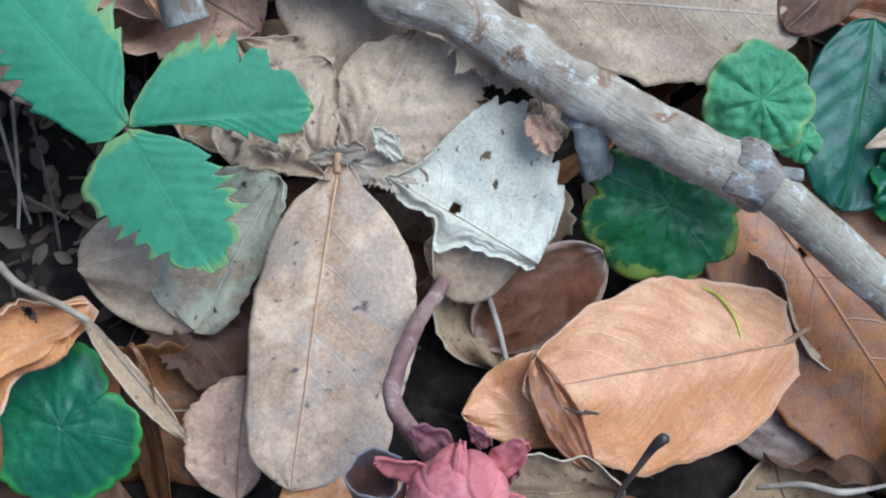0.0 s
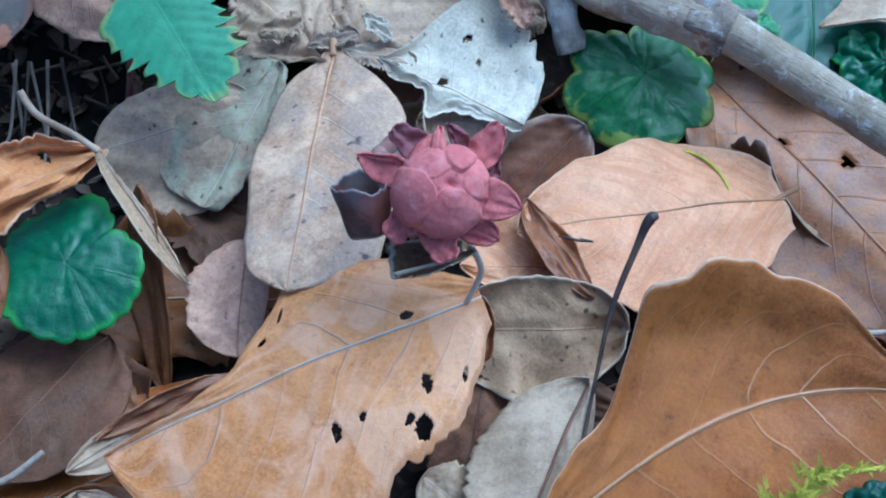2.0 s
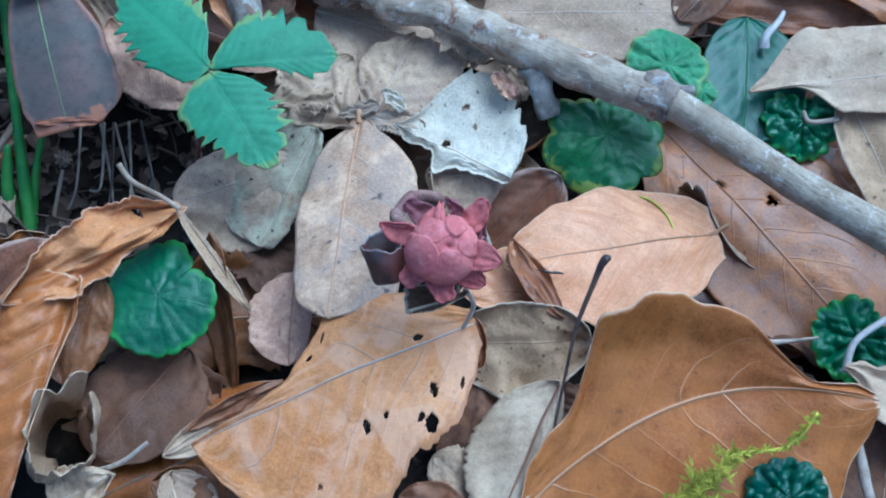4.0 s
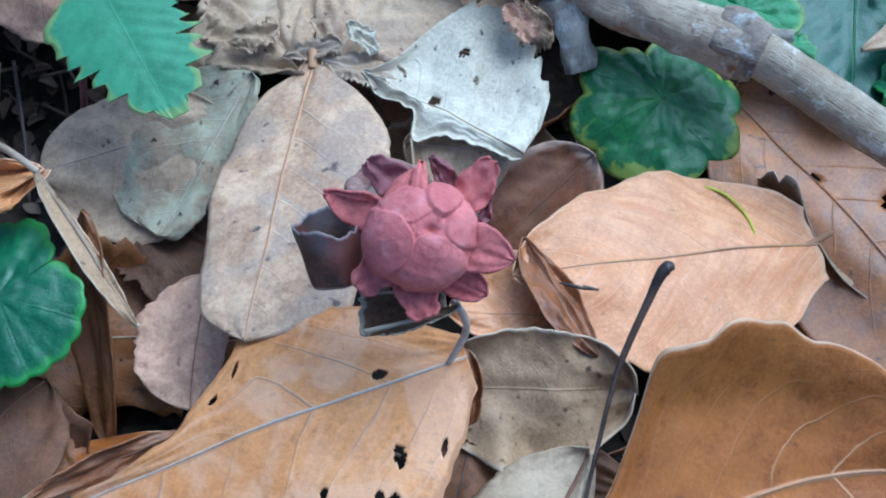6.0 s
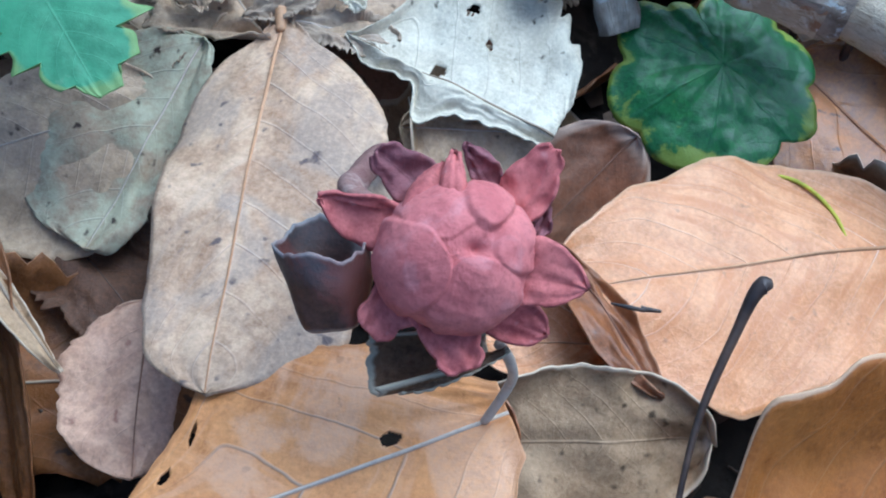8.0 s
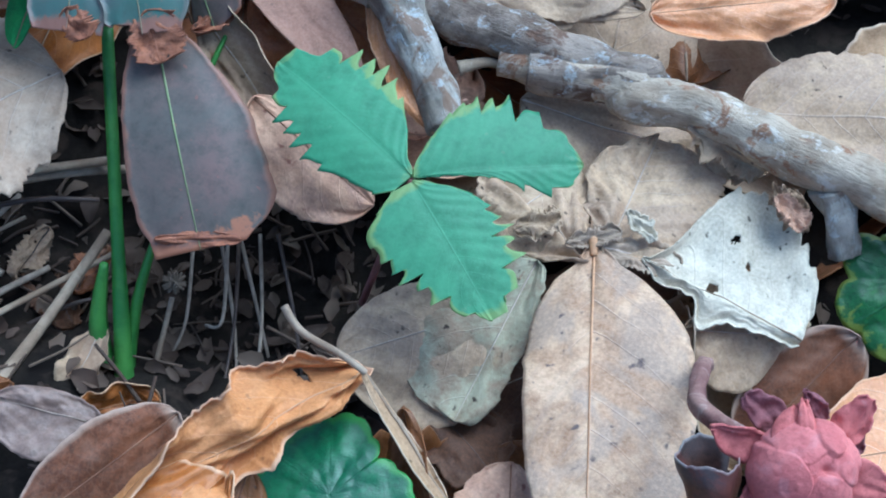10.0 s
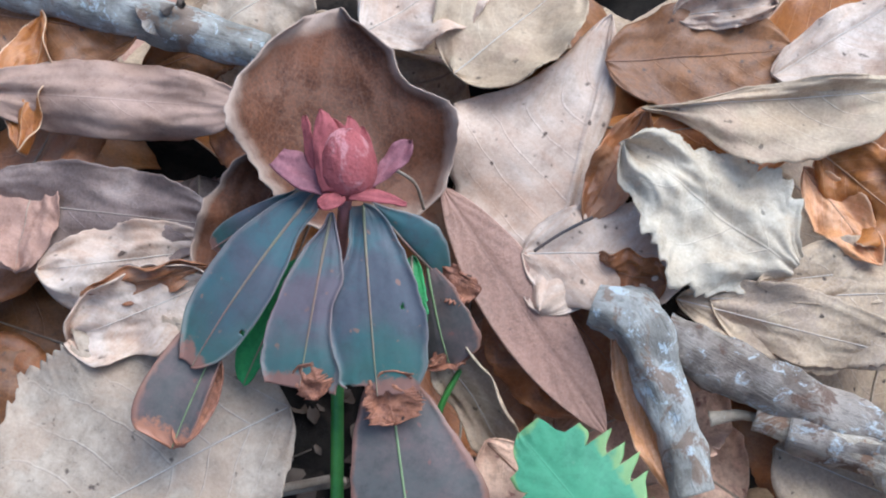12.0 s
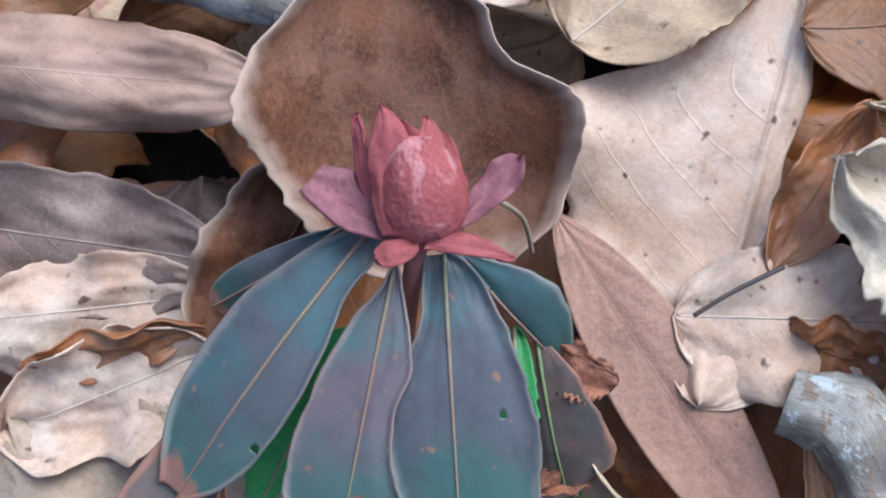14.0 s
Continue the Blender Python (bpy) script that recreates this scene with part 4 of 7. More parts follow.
leaf("dead_leaf", "narrow folded dark brown dead leaf", RUST, (0.0165, 0.0073, 0.0005), (0.0336, -0.0088, 0.0010), (-0.02, 0.01, 1.00), 0.0026, 0.0051, shape='lance', curl=(40, 40), bend=8, midrib=STALK_RUST, rib=0.00016, ragged=0.05, crumple=0.0016)
leaf("dead_leaf", "speckled ochre dead leaf with a wavy rim", OCHRE, (0.0410, -0.0110, -0.0020), (0.0122, -0.0213, -0.0030), (0.20, -0.63, 0.75), 0.0113, 0.0100, shape='blunt', wave=0.003, waves=2.6, lip=0.0012, curl=(20, -10), crumple=0.0016, ragged=0.05)
leaf("dead_leaf", "pale ribbed dead leaf with a dark stalk", RIBBED, (0.0369, -0.0236, -0.0010), (0.0326, -0.0614, -0.0050), (-0.28, -0.07, 0.96), 0.0047, 0.0148, bend=18, curl=(-14, -14), relief=0.00025, veins=11, teeth=16, tooth=0.12, midrib=STALK_RUST, rib=0.0005, ragged=0.05, crumple=0.0016)
leaf("dead_leaf", "small rolled brown leaf scrap", RUST, (0.0138, -0.0174, 0.0050), (0.0176, -0.0254, -0.0030), (0.23, -0.61, 0.76), 0.0033, 0.0028, shape='oval', curl=(70, 70), midrib=STALK_RUST, rib=0.00016, ragged=0.05, crumple=0.0016)
leaf("dead_leaf", "mottled pinkish dead leaf scrap", MOTTLED, (-0.0307, -0.0140, -0.0080), (-0.0246, -0.0356, -0.0110), (-0.09, -0.16, 0.98), 0.0049, 0.0106, shape='oval', crumple=0.0016, ragged=0.1, bend=15, midrib=STALK_RUST, rib=0.00016)
leaf("dead_leaf", "thin folded beige-brown dead leaf with a long curved stalk", OCHRE, (-0.0593, -0.0133, 0.0079), (-0.0363, -0.0279, -0.0048), (0.36, 0.20, 0.91), 0.0012, 0.0033, shape='lance', curl=(20, 50), crumple=0.0010, stem_radius=0.0006, midrib=STALK, rib=0.00045, ragged=0.05, stem=[(-0.0631, -0.0130, 0.0090), (-0.0703, -0.0122, 0.0106), (-0.0742, -0.0101, 0.0131)])
leaf("dead_leaf", "brown hanging side of a folded dead leaf", BROWN, (-0.0510, -0.0154, 0.0027), (-0.0367, -0.0428, -0.0202), (-0.54, -0.45, 0.71), 0.0055, 0.0050, shape='oval', curl=(30, 40), crumple=0.0014, ragged=0.06)
leaf("dead_leaf", "crumpled orange-brown beech leaf with a curled margin", CRUMPLED, (-0.0601, -0.0110, 0.0030), (-0.0841, -0.0498, 0.0110), (0.63, -0.26, 0.73), 0.0058, 0.0091, wave=0.004, waves=4, crumple=0.008, ragged=0.16, nu=130, nv=40, lip=0.001, midrib=RIB_TAN, rib=0.00016, holes=((0.186, -0.364, 0.0188, 7.17),), edge=((0.0, 0.26, 0.48, 0.54, 0.59, 0.65, 0.78, 0.92, 1.0, 0.92, 0.83, 0.72, 0.61, 0.32, 0.0), (0.0, 0.32, 0.58, 0.79, 0.83, 0.86, 0.91, 0.96, 1.0, 0.9, 0.8, 0.69, 0.48, 0.24, 0.0)))
leaf("dead_leaf", "orange-brown beech leaf with strong parallel ribs", TAN, (-0.0718, -0.0376, 0.0090), (-0.0655, -0.0966, 0.0020), (0.27, -0.09, 0.96), 0.0018, 0.0187, relief=0.001, veins=9, wave=0.003, crumple=0.004, nu=110, nv=40, curl=(-20, -30), midrib=RIB_TAN, rib=0.00016, ragged=0.12, edge=((0.0, 0.58, 1.0, 0.76, 0.52, 0.28, 0.19, 0.1, 0.05, 0.02, 0.01, 0.12, 0.17, 0.09, 0.0), (0.42, 0.62, 0.75, 0.82, 0.89, 0.93, 0.96, 1.0, 1.0, 0.93, 0.87, 0.79, 0.53, 0.26, 0.0)))
# Brown here paints the shade on the fold's inner side
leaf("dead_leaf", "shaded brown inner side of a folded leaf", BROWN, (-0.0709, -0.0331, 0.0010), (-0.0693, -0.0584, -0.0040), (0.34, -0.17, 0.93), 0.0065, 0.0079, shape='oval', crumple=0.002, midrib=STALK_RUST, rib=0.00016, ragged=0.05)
tagged(rolled_leaf(None, (-0.0679, -0.0657, -0.0245), (-0.0611, -0.0704, 0.0076), (-0.21, 0.86, 0.46), 0.0051, 0.0076, BEIGE, 350, 150, "", 0.08, 1.5, 0.36, "dead_leaf"), "pale dead leaf rolled into a hollow tube with torn rim", "leaf")
leaf("dead_leaf", "torn pale flap of a rolled leaf", BEIGE, (-0.0591, -0.0839, -0.0030), (-0.0492, -0.0744, -0.0010), (0.23, -0.10, 0.97), 0.0064, 0.0052, shape='tear', curl=(30, 20), ragged=0.15, crumple=0.003, midrib=RIB_LIGHT, rib=0.00016)
# Brown leaf given the dark colour to paint in the hollow's shade
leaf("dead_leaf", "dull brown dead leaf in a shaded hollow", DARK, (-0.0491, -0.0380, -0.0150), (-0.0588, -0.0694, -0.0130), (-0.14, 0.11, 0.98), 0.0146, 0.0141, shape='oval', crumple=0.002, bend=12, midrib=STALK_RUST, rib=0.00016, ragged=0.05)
leaf("dead_leaf", "narrow rusty leaf scrap with a torn edge", RUST, (-0.0234, -0.0413, -0.0060), (-0.0401, -0.0593, -0.0070), (0.51, -0.52, 0.69), 0.0028, 0.0029, shape='lance', curl=(30, 30), ragged=0.1, midrib=STALK_RUST, rib=0.00016, crumple=0.0016)
leaf("dead_leaf", "grey-beige papery dead leaf with fine ribs", GREY, (-0.0266, 0.0239, 0.0010), (-0.0233, 0.0555, 0.0035), (0.01, -0.08, 1.00), 0.0094, 0.0174, crumple=0.002, ragged=0.16, nu=110, wave=0.001, relief=0.0006, veins=7, midrib=RIB_LIGHT, rib=0.00016, edge=((0.0, 0.19, 0.35, 0.48, 0.61, 0.73, 0.82, 0.91, 1.0, 0.98, 0.86, 0.73, 0.52, 0.26, 0.0), (0.0, 0.22, 0.39, 0.5, 0.62, 0.74, 0.8, 0.85, 0.9, 0.95, 1.0, 0.97, 0.92, 0.86, 0.5)))
leaf("dead_leaf", "grey pleated dead leaf with a torn edge", GREY, (-0.0289, 0.0240, 0.0005), (-0.0533, 0.0421, 0.0000), (-0.06, -0.06, 1.00), 0.0118, 0.0116, crumple=0.003, ragged=0.2, nu=110, relief=0.0012, veins=4, midrib=RIB_LIGHT, rib=0.00016, edge=((0.0, 0.19, 0.38, 0.58, 0.79, 1.0, 0.98, 0.94, 0.9, 0.82, 0.73, 0.64, 0.52, 0.26, 0.0), (0.0, 0.17, 0.35, 0.51, 0.66, 0.8, 0.95, 1.0, 0.97, 0.94, 0.91, 0.88, 0.71, 0.36, 0.0)))
leaf("dead_leaf", "bleached whitish dead leaf with torn margins", PALE, (0.0116, 0.0230, 0.0010), (-0.0197, 0.0283, 0.0020), (0.02, -0.08, 1.00), 0.0076, 0.0242, bend=8, ragged=0.13, crumple=0.002, wave=0.0012, rib=0.00022, nu=110, nv=70, midrib=STALK, holes=((0.571, -0.05, 0.0322, 1.38), (0.574, -0.502, 0.028, 1.15), (0.44, -0.395, 0.0186, 1.45)), edge=((0.1, 0.25, 0.23, 0.28, 0.28, 0.3, 0.36, 0.42, 0.4, 0.45, 0.52, 0.53, 0.7, 0.87, 1.0, 0.9, 0.45, 0.3, 0.34, 0.28, 0.36, 0.4, 0.36, 0.32, 0.19, 0.11, 0.0), (0.3, 0.53, 0.61, 0.67, 0.69, 0.78, 0.76, 0.82, 0.84, 0.84, 0.89, 0.87, 0.92, 0.97, 1.0, 1.0, 0.95, 0.92, 0.92, 0.84, 0.74, 0.57, 0.35, 0.2, 0.1, 0.02, 0.0)))
leaf("dead_leaf", "torn grey flake of a dead leaf", GREY, (0.0011, 0.0460, 0.0010), (0.0081, 0.0515, 0.0010), (0.13, -0.16, 0.98), 0.0057, 0.0041, shape='blunt', ragged=0.35, nu=110, midrib=RIB_LIGHT, rib=0.00016, crumple=0.0016)
leaf("dead_leaf", "torn grey-white strip of a dead leaf", ASH, (-0.0279, 0.0279, 0.0015), (-0.0126, 0.0301, 0.0015), (0.01, -0.07, 1.00), 0.0036, 0.0030, shape='blunt', ragged=0.4, nu=110, midrib=RIB_LIGHT, rib=0.00016, crumple=0.0016)
leaf("dead_leaf", "brown bark flake beside the stick", BEIGE, (-0.0161, 0.0546, 0.0050), (-0.0011, 0.0552, 0.0030), (0.13, -0.70, 0.70), 0.0015, 0.0038, shape='lance', ragged=0.3, midrib=RIB_LIGHT, rib=0.00016, crumple=0.0016)
leaf("dead_leaf", "small pinkish-grey dead leaf", GREY, (-0.0086, 0.0192, -0.0020), (0.0101, 0.0255, -0.0030), (0.18, -0.39, 0.90), 0.0047, 0.0113, bend=12, crumple=0.0016, midrib=RIB_LIGHT, rib=0.00016, ragged=0.05)
# Dark cup colour stands in for the shade on this leaf
leaf("dead_leaf", "shaded dark brown dead leaf with a curled tip", CUP, (0.0229, 0.0304, -0.0030), (0.0089, 0.0067, -0.0150), (0.17, -0.52, 0.84), 0.0097, 0.0099, shape='oval', curl=(20, 10), crumple=0.0016, midrib=STALK_RUST, rib=0.00016, ragged=0.05)
leaf("dead_leaf", "grey-brown dead leaf sloping into a hollow", GREY, (-0.0400, 0.0128, -0.0030), (-0.0659, -0.0056, -0.0090), (0.11, -0.44, 0.89), 0.0174, 0.0090, shape='oval', crumple=0.002, bend=14, midrib=RIB_LIGHT, rib=0.00016, ragged=0.05)
leaf("dead_leaf", "grey-green lichen-stained dead leaf scrap", LICHEN, (-0.0378, 0.0215, 0.0000), (-0.0425, -0.0093, -0.0100), (-0.02, -0.31, 0.95), 0.0055, 0.0145, shape='blunt', ragged=0.14, crumple=0.002, midrib=RIB_LIGHT, rib=0.00016)
leaf("dead_leaf", "grey dead leaf behind the stick", GREY, (-0.0089, 0.0688, 0.0020), (0.0438, 0.0843, 0.0060), (-0.02, -0.19, 0.98), 0.0158, 0.0140, shape='oval', crumple=0.0016, wave=0.001, ragged=0.12)
leaf("dead_leaf", "glossy brown dead leaf with a waved edge", WET, (0.0525, 0.1016, 0.0080), (0.1052, 0.1072, 0.0100), (0.00, -0.28, 0.96), 0.0132, 0.0083, wave=0.002, bend=10, midrib=STALK, rib=0.00016, ragged=0.05, crumple=0.0016, edge=((0.0, 0.17, 0.35, 0.52, 0.68, 0.77, 0.86, 0.95, 1.0, 0.91, 0.82, 0.74, 0.65, 0.33, 0.0), (0.0, 0.16, 0.31, 0.58, 0.64, 0.43, 0.29, 0.46, 0.64, 0.82, 1.0, 0.95, 0.74, 0.43, 0.0)))
# Dark leaf stands in for the shadow beneath the waved brown leaf
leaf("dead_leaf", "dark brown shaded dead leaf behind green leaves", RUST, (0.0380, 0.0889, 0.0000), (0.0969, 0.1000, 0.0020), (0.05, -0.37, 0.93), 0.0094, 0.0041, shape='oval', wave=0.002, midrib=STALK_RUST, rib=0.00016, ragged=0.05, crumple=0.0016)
leaf("dead_leaf", "translucent grey-brown dead leaf tip", DARK, (0.0507, 0.1010, 0.0090), (0.0406, 0.0805, 0.0060), (-0.02, -0.14, 0.99), 0.0063, 0.0074, shape='oval', midrib=STALK_GREY, rib=0.00016, ragged=0.05, crumple=0.0016)
leaf("dead_leaf", "pale straw-coloured dead leaf with a torn edge", BEIGE, (0.1155, 0.0898, 0.0090), (0.0625, 0.0651, 0.0050), (0.01, -0.18, 0.98), 0.0112, 0.0153, bend=12, ragged=0.05, wave=0.0015, crumple=0.0016, midrib=RIB_LIGHT, rib=0.00016, edge=((0.0, 0.25, 0.5, 0.75, 1.0, 0.96, 0.92, 0.88, 0.81, 0.75, 0.33, 0.06, 0.0, 0.0, 0.0), (0.0, 0.22, 0.45, 0.67, 0.87, 0.9, 0.93, 0.97, 1.0, 0.99, 0.97, 0.81, 0.51, 0.23, 0.0)))
tagged(stalk("curled_scrap", [(0.0638, 0.0811, 0.0040), (0.0633, 0.0834, 0.0060), (0.0651, 0.0873, 0.0070), (0.0663, 0.0927, 0.0060)], (0.0016, 0.0012, 0.001, 0.0005), STALK_WHITE, sides=8, lump=0.3), "small whitish curled leaf scrap", "leaf scrap")
tagged(stalk("dry_straw", [(0.0769, 0.0648, 0.0040), (0.0791, 0.0623, 0.0040), (0.0860, 0.0663, 0.0030)], (0.0006, 0.0007), STALK_GREY, sides=8, lump=0), "short bluish bent stalk on dark leaves", "stalk")
leaf("dead_leaf", "large wet brown dead leaf with dark holes under the stick", WET, (0.0432, 0.0585, -0.0090), (0.1068, 0.0143, -0.0150), (-0.02, -0.17, 0.99), 0.0263, 0.0213, shape='oval', bend=16, crumple=0.0016, holes=((0.3, 0.02, 0.012, 1.6), (0.45, 0.28, 0.022, 1.4)), nu=70, nv=44, midrib=STALK_RUST, rib=0.00016, ragged=0.05)
leaf("dead_leaf", "purple-grey wet dead leaf low in the litter", PURPLE, (0.0599, 0.0097, -0.0160), (0.1036, 0.0208, -0.0170), (0.08, -0.23, 0.97), 0.0113, 0.0093, shape='oval', crumple=0.0016, midrib=STALK_GREY, rib=0.00016, ragged=0.05)
leaf("dead_leaf", "olive-brown curled dead leaf with a thin rim", OCHRE, (0.0864, 0.0745, 0.0040), (0.1114, 0.0424, -0.0030), (-0.04, -0.25, 0.97), 0.0172, 0.0091, shape='oval', curl=(60, 30), midrib=RIB_LIGHT, rib=0.00016, ragged=0.05, crumple=0.0016)
leaf("dead_leaf", "pale lobed oak leaf scrap", BEIGE, (0.1255, 0.0025, -0.0010), (0.0993, 0.0021, -0.0020), (-0.03, -0.13, 0.99), 0.0119, 0.0068, ragged=0.06, midrib=RIB_LIGHT, rib=0.00016, crumple=0.0016, holes=((0.697, 0.991, 0.0414, 2.01),), edge=((0.0, 0.4, 0.79, 0.88, 0.92, 0.96, 1.0, 0.96, 0.92, 0.88, 0.84, 0.49, 0.25, 0.15, 0.0), (0.0, 0.2, 0.4, 0.6, 0.8, 1.0, 0.97, 0.93, 0.86, 0.5, 0.31, 0.35, 0.39, 0.2, 0.0)))
# green leaves in the litter
round_leaf("herb_leaf", "round scalloped dark green ground herb leaf", GREEN, (-0.0571, -0.0325, -0.0020), (-0.1, -0.15, 1), (-0.6228, -0.9809, -0.1000), 0.0137, lobes=21, depth=0.06, notch=0.30, pucker=0.00022, stem=[(-0.0557, -0.0298, -0.0058), (-0.0536, -0.0270, -0.0155)])
round_leaf("herb_leaf", "lobed dark green leaf with yellowing edges", LOBED, (0.0309, 0.0420, 0.0020), (0.1, -0.2, 1), (0.8391, -1.1923, -0.2000), 0.0148, lobes=8, depth=0.17, notch=0.40, dome=0.22, pucker=0.0004, stem=[(0.0287, 0.0453, -0.0015), (0.0272, 0.0488, -0.0110)])
round_leaf("herb_leaf", "small light green lobed leaf", PALEGREEN, (0.0407, 0.0666, 0.0040), (0, -0.2, 1), (-0.3784, 0.8088, 0.0000), 0.0105, lobes=7, depth=0.14, notch=0.2, stem=[(0.0414, 0.0647, 0.0000), (0.0430, 0.0631, -0.0100)])
round_leaf("herb_leaf", "tiny light green lobed leaf", PALEGREEN, (0.0509, 0.0624, 0.0030), (0, -0.2, 1), (0.0483, 0.5076, 0.0000), 0.0039, lobes=5, depth=0.14, notch=0.1, stem=[(0.0506, 0.0613, -0.0010), (0.0511, 0.0605, -0.0110)])
leaf("herb_leaf", "broad glossy dark green leaf", GLOSSY, (0.0581, 0.0910, 0.0020), (0.0649, 0.0543, -0.0020), (0.00, -0.11, 0.99), 0.0155, 0.0118, shape='oval', relief=0.0003, veins=7, bend=14, crumple=0.0008, midrib=STEM_GREEN, rib=0.00016)
round_leaf("herb_leaf", "crinkled dark green leaf", GREEN, (0.0776, 0.0637, 0.0010), (0.1, -0.3, 1), (0.2412, -0.8919, -0.2000), 0.0096, lobes=15, depth=0.12, pucker=0.0014, stem=[(0.0769, 0.0662, -0.0025), (0.0769, 0.0690, -0.0120)])
round_leaf("herb_leaf", "crinkled dark green leaf in shade", GREEN, (0.1021, 0.0120, -0.0060), (-0.1, -0.3, 1), (-0.6305, -0.7068, 0.0000), 0.0106, lobes=15, depth=0.12, pucker=0.0014, stem=[(0.1035, 0.0140, -0.0100), (0.1057, 0.0162, -0.0200)])
round_leaf("herb_leaf", "crinkled blue-green leaf in the litter", GLOSSY, (0.0921, -0.0335, -0.0020), (0, -0.3, 1), (-0.1262, 0.6719, 0.0000), 0.0091, lobes=15, depth=0.12, pucker=0.0014, stem=[(0.0924, -0.0350, -0.0060), (0.0933, -0.0362, -0.0160)])
# stick lying across the litter
stick = tagged(new("stick"), "weathered grey forked stick with a broken stub", "stick")
stalk("branch", [(-0.0570, 0.0587, 0.0060), (-0.0320, 0.0595, 0.0090), (-0.0309, 0.0578, 0.0082), (-0.0165, 0.0582, 0.0107), (0.0010, 0.0538, 0.0126), (0.0179, 0.0508, 0.0140), (0.0312, 0.0495, 0.0143), (0.0410, 0.0487, 0.0143)], (0.0036, 0.0038, 0.0043, 0.0045, 0.0046, 0.0049, 0.0049, 0.0051), BARK, stick, sides=28, lump=0.24)
stalk("branch", [(0.0387, 0.0490, 0.0144), (0.0464, 0.0477, 0.0144), (0.0598, 0.0428, 0.0138), (0.0785, 0.0361, 0.0136), (0.0965, 0.0312, 0.0133), (0.1200, 0.0251, 0.0113)], (0.0040, 0.0040, 0.0039, 0.0040, 0.0042, 0.0045), BARK_BARE, stick, "smooth bare grey length with white scars", sides=26, lump=0.09)
stalk("knot", [(0.0354, 0.0492, 0.0149), (0.0402, 0.0488, 0.0149), (0.0442, 0.0481, 0.0150)], (0.0046, 0.0055, 0.0040), BARK_BROWN, stick, "rough brown bark collar at a knot", sides=24, lump=0.5)
stalk("bud_scar", [(0.0433, 0.0503, 0.0163), (0.0480, 0.0519, 0.0173)], (0.0016, 0.0010), BARK_PALE, stick, sides=18, lump=0.3)
stalk("stub", [(0.0085, 0.0492, 0.0120), (0.0127, 0.0460, 0.0070), (0.0160, 0.0423, 0.0030)], (0.0035, 0.0028, 0.0026), BARK_PALE, stick, "lichen-grey stub", sides=20, lump=0.5)
leaf("bark_strip", "torn pale strip of loose bark", BEIGE, (-0.0191, 0.0538, 0.0106), (-0.0029, 0.0524, 0.0076), (0.01, -0.88, 0.48), 0.0018, 0.0035, shape="blunt", ragged=0.5, crumple=0.002, curl=(30, 40), nu=110, nv=24, parent=stick)
# black-tipped stalk
tagged(stalk("leaf_stalk", [(0.0386, -0.0362, 0.0000), (0.0376, -0.0250, 0.0028), (0.0367, -0.0136, 0.0084), (0.0375, -0.0045, 0.0147), (0.0379, -0.0012, 0.0175), (0.0386, 0.0000, 0.0184), (0.0392, -0.0003, 0.0182)], (0.0003, 0.00035, 0.00045, 0.00065, 0.0009, 0.0011, 0.0006), STALK_DARK, sides=8, lump=0.1), "dark standing leaf stalk with a thickened black end", "stalk")
tagged(stalk("white_stem", [(0.1004, 0.0022, -0.0050), (0.1006, 0.0090, -0.0010), (0.1085, 0.0183, 0.0010)], (0.0010, 0.0008, 0.0009), STALK_WHITE, sides=8, lump=0), "bent whitish plant stalk in litter", "stalk")
# wild strawberry leaf
strawberry = tagged(new("strawberry_leaf"), "three-part fresh green wild strawberry leaf with toothed edges", "leaf")
leaf("leaflet", "", STRAW, (-0.0625, 0.0178, 0.0190), (-0.0931, 0.0339, 0.0160), (-0.15, -0.11, 0.98), 0.0100, 0.0116, teeth=9, tooth=0.44, bend=14, curl=(-10, -10), relief=0.0001, veins=10, nu=150, nv=24, parent=strawberry, edge=((0.42, 0.7, 0.75, 0.82, 0.9, 0.98, 1.0, 0.98, 0.92, 0.86, 0.8, 0.67, 0.53, 0.34, 0.0), (0.0, 0.15, 0.33, 0.54, 0.69, 0.82, 0.91, 0.99, 1.0, 0.98, 0.9, 0.81, 0.67, 0.46, 0.33)))
leaf("leaflet", "", STRAW, (-0.0621, 0.0177, 0.0190), (-0.0357, 0.0314, 0.0190), (0.13, -0.25, 0.96), 0.0128, 0.0049, teeth=9, tooth=0.34, bend=14, curl=(-10, -10), relief=0.0001, veins=10, nu=150, nv=24, parent=strawberry, edge=((0.0, 0.36, 0.57, 0.76, 0.9, 1.0, 1.0, 0.99, 0.97, 0.92, 0.84, 0.71, 0.56, 0.38, 0.0), (0.0, 0.02, 0.04, 0.06, 0.12, 0.19, 0.26, 0.38, 0.58, 0.76, 0.88, 1.0, 0.85, 0.64, 0.0)))
leaf("leaflet", "", STRAW, (-0.0620, 0.0168, 0.0190), (-0.0416, 0.0006, 0.0120), (0.11, -0.27, 0.96), 0.0100, 0.0118, teeth=9, tooth=0.44, bend=14, curl=(-8, -8), relief=0.0001, veins=10, nu=150, nv=24, parent=strawberry, edge=((0.0, 0.3, 0.55, 0.71, 0.87, 0.91, 0.95, 0.98, 1.0, 0.96, 0.92, 0.81, 0.67, 0.47, 0.29), (0.36, 0.65, 0.93, 1.0, 0.97, 0.94, 0.89, 0.84, 0.75, 0.66, 0.58, 0.49, 0.39, 0.19, 0.0)))
stalk("leaf_stalk", [(-0.0622, 0.0175, 0.0185), (-0.0638, 0.0112, 0.0050), (-0.0664, 0.0094, -0.0150)], (0.0006, 0.0007), STEM_RED, strawberry, sides=8, lump=0)
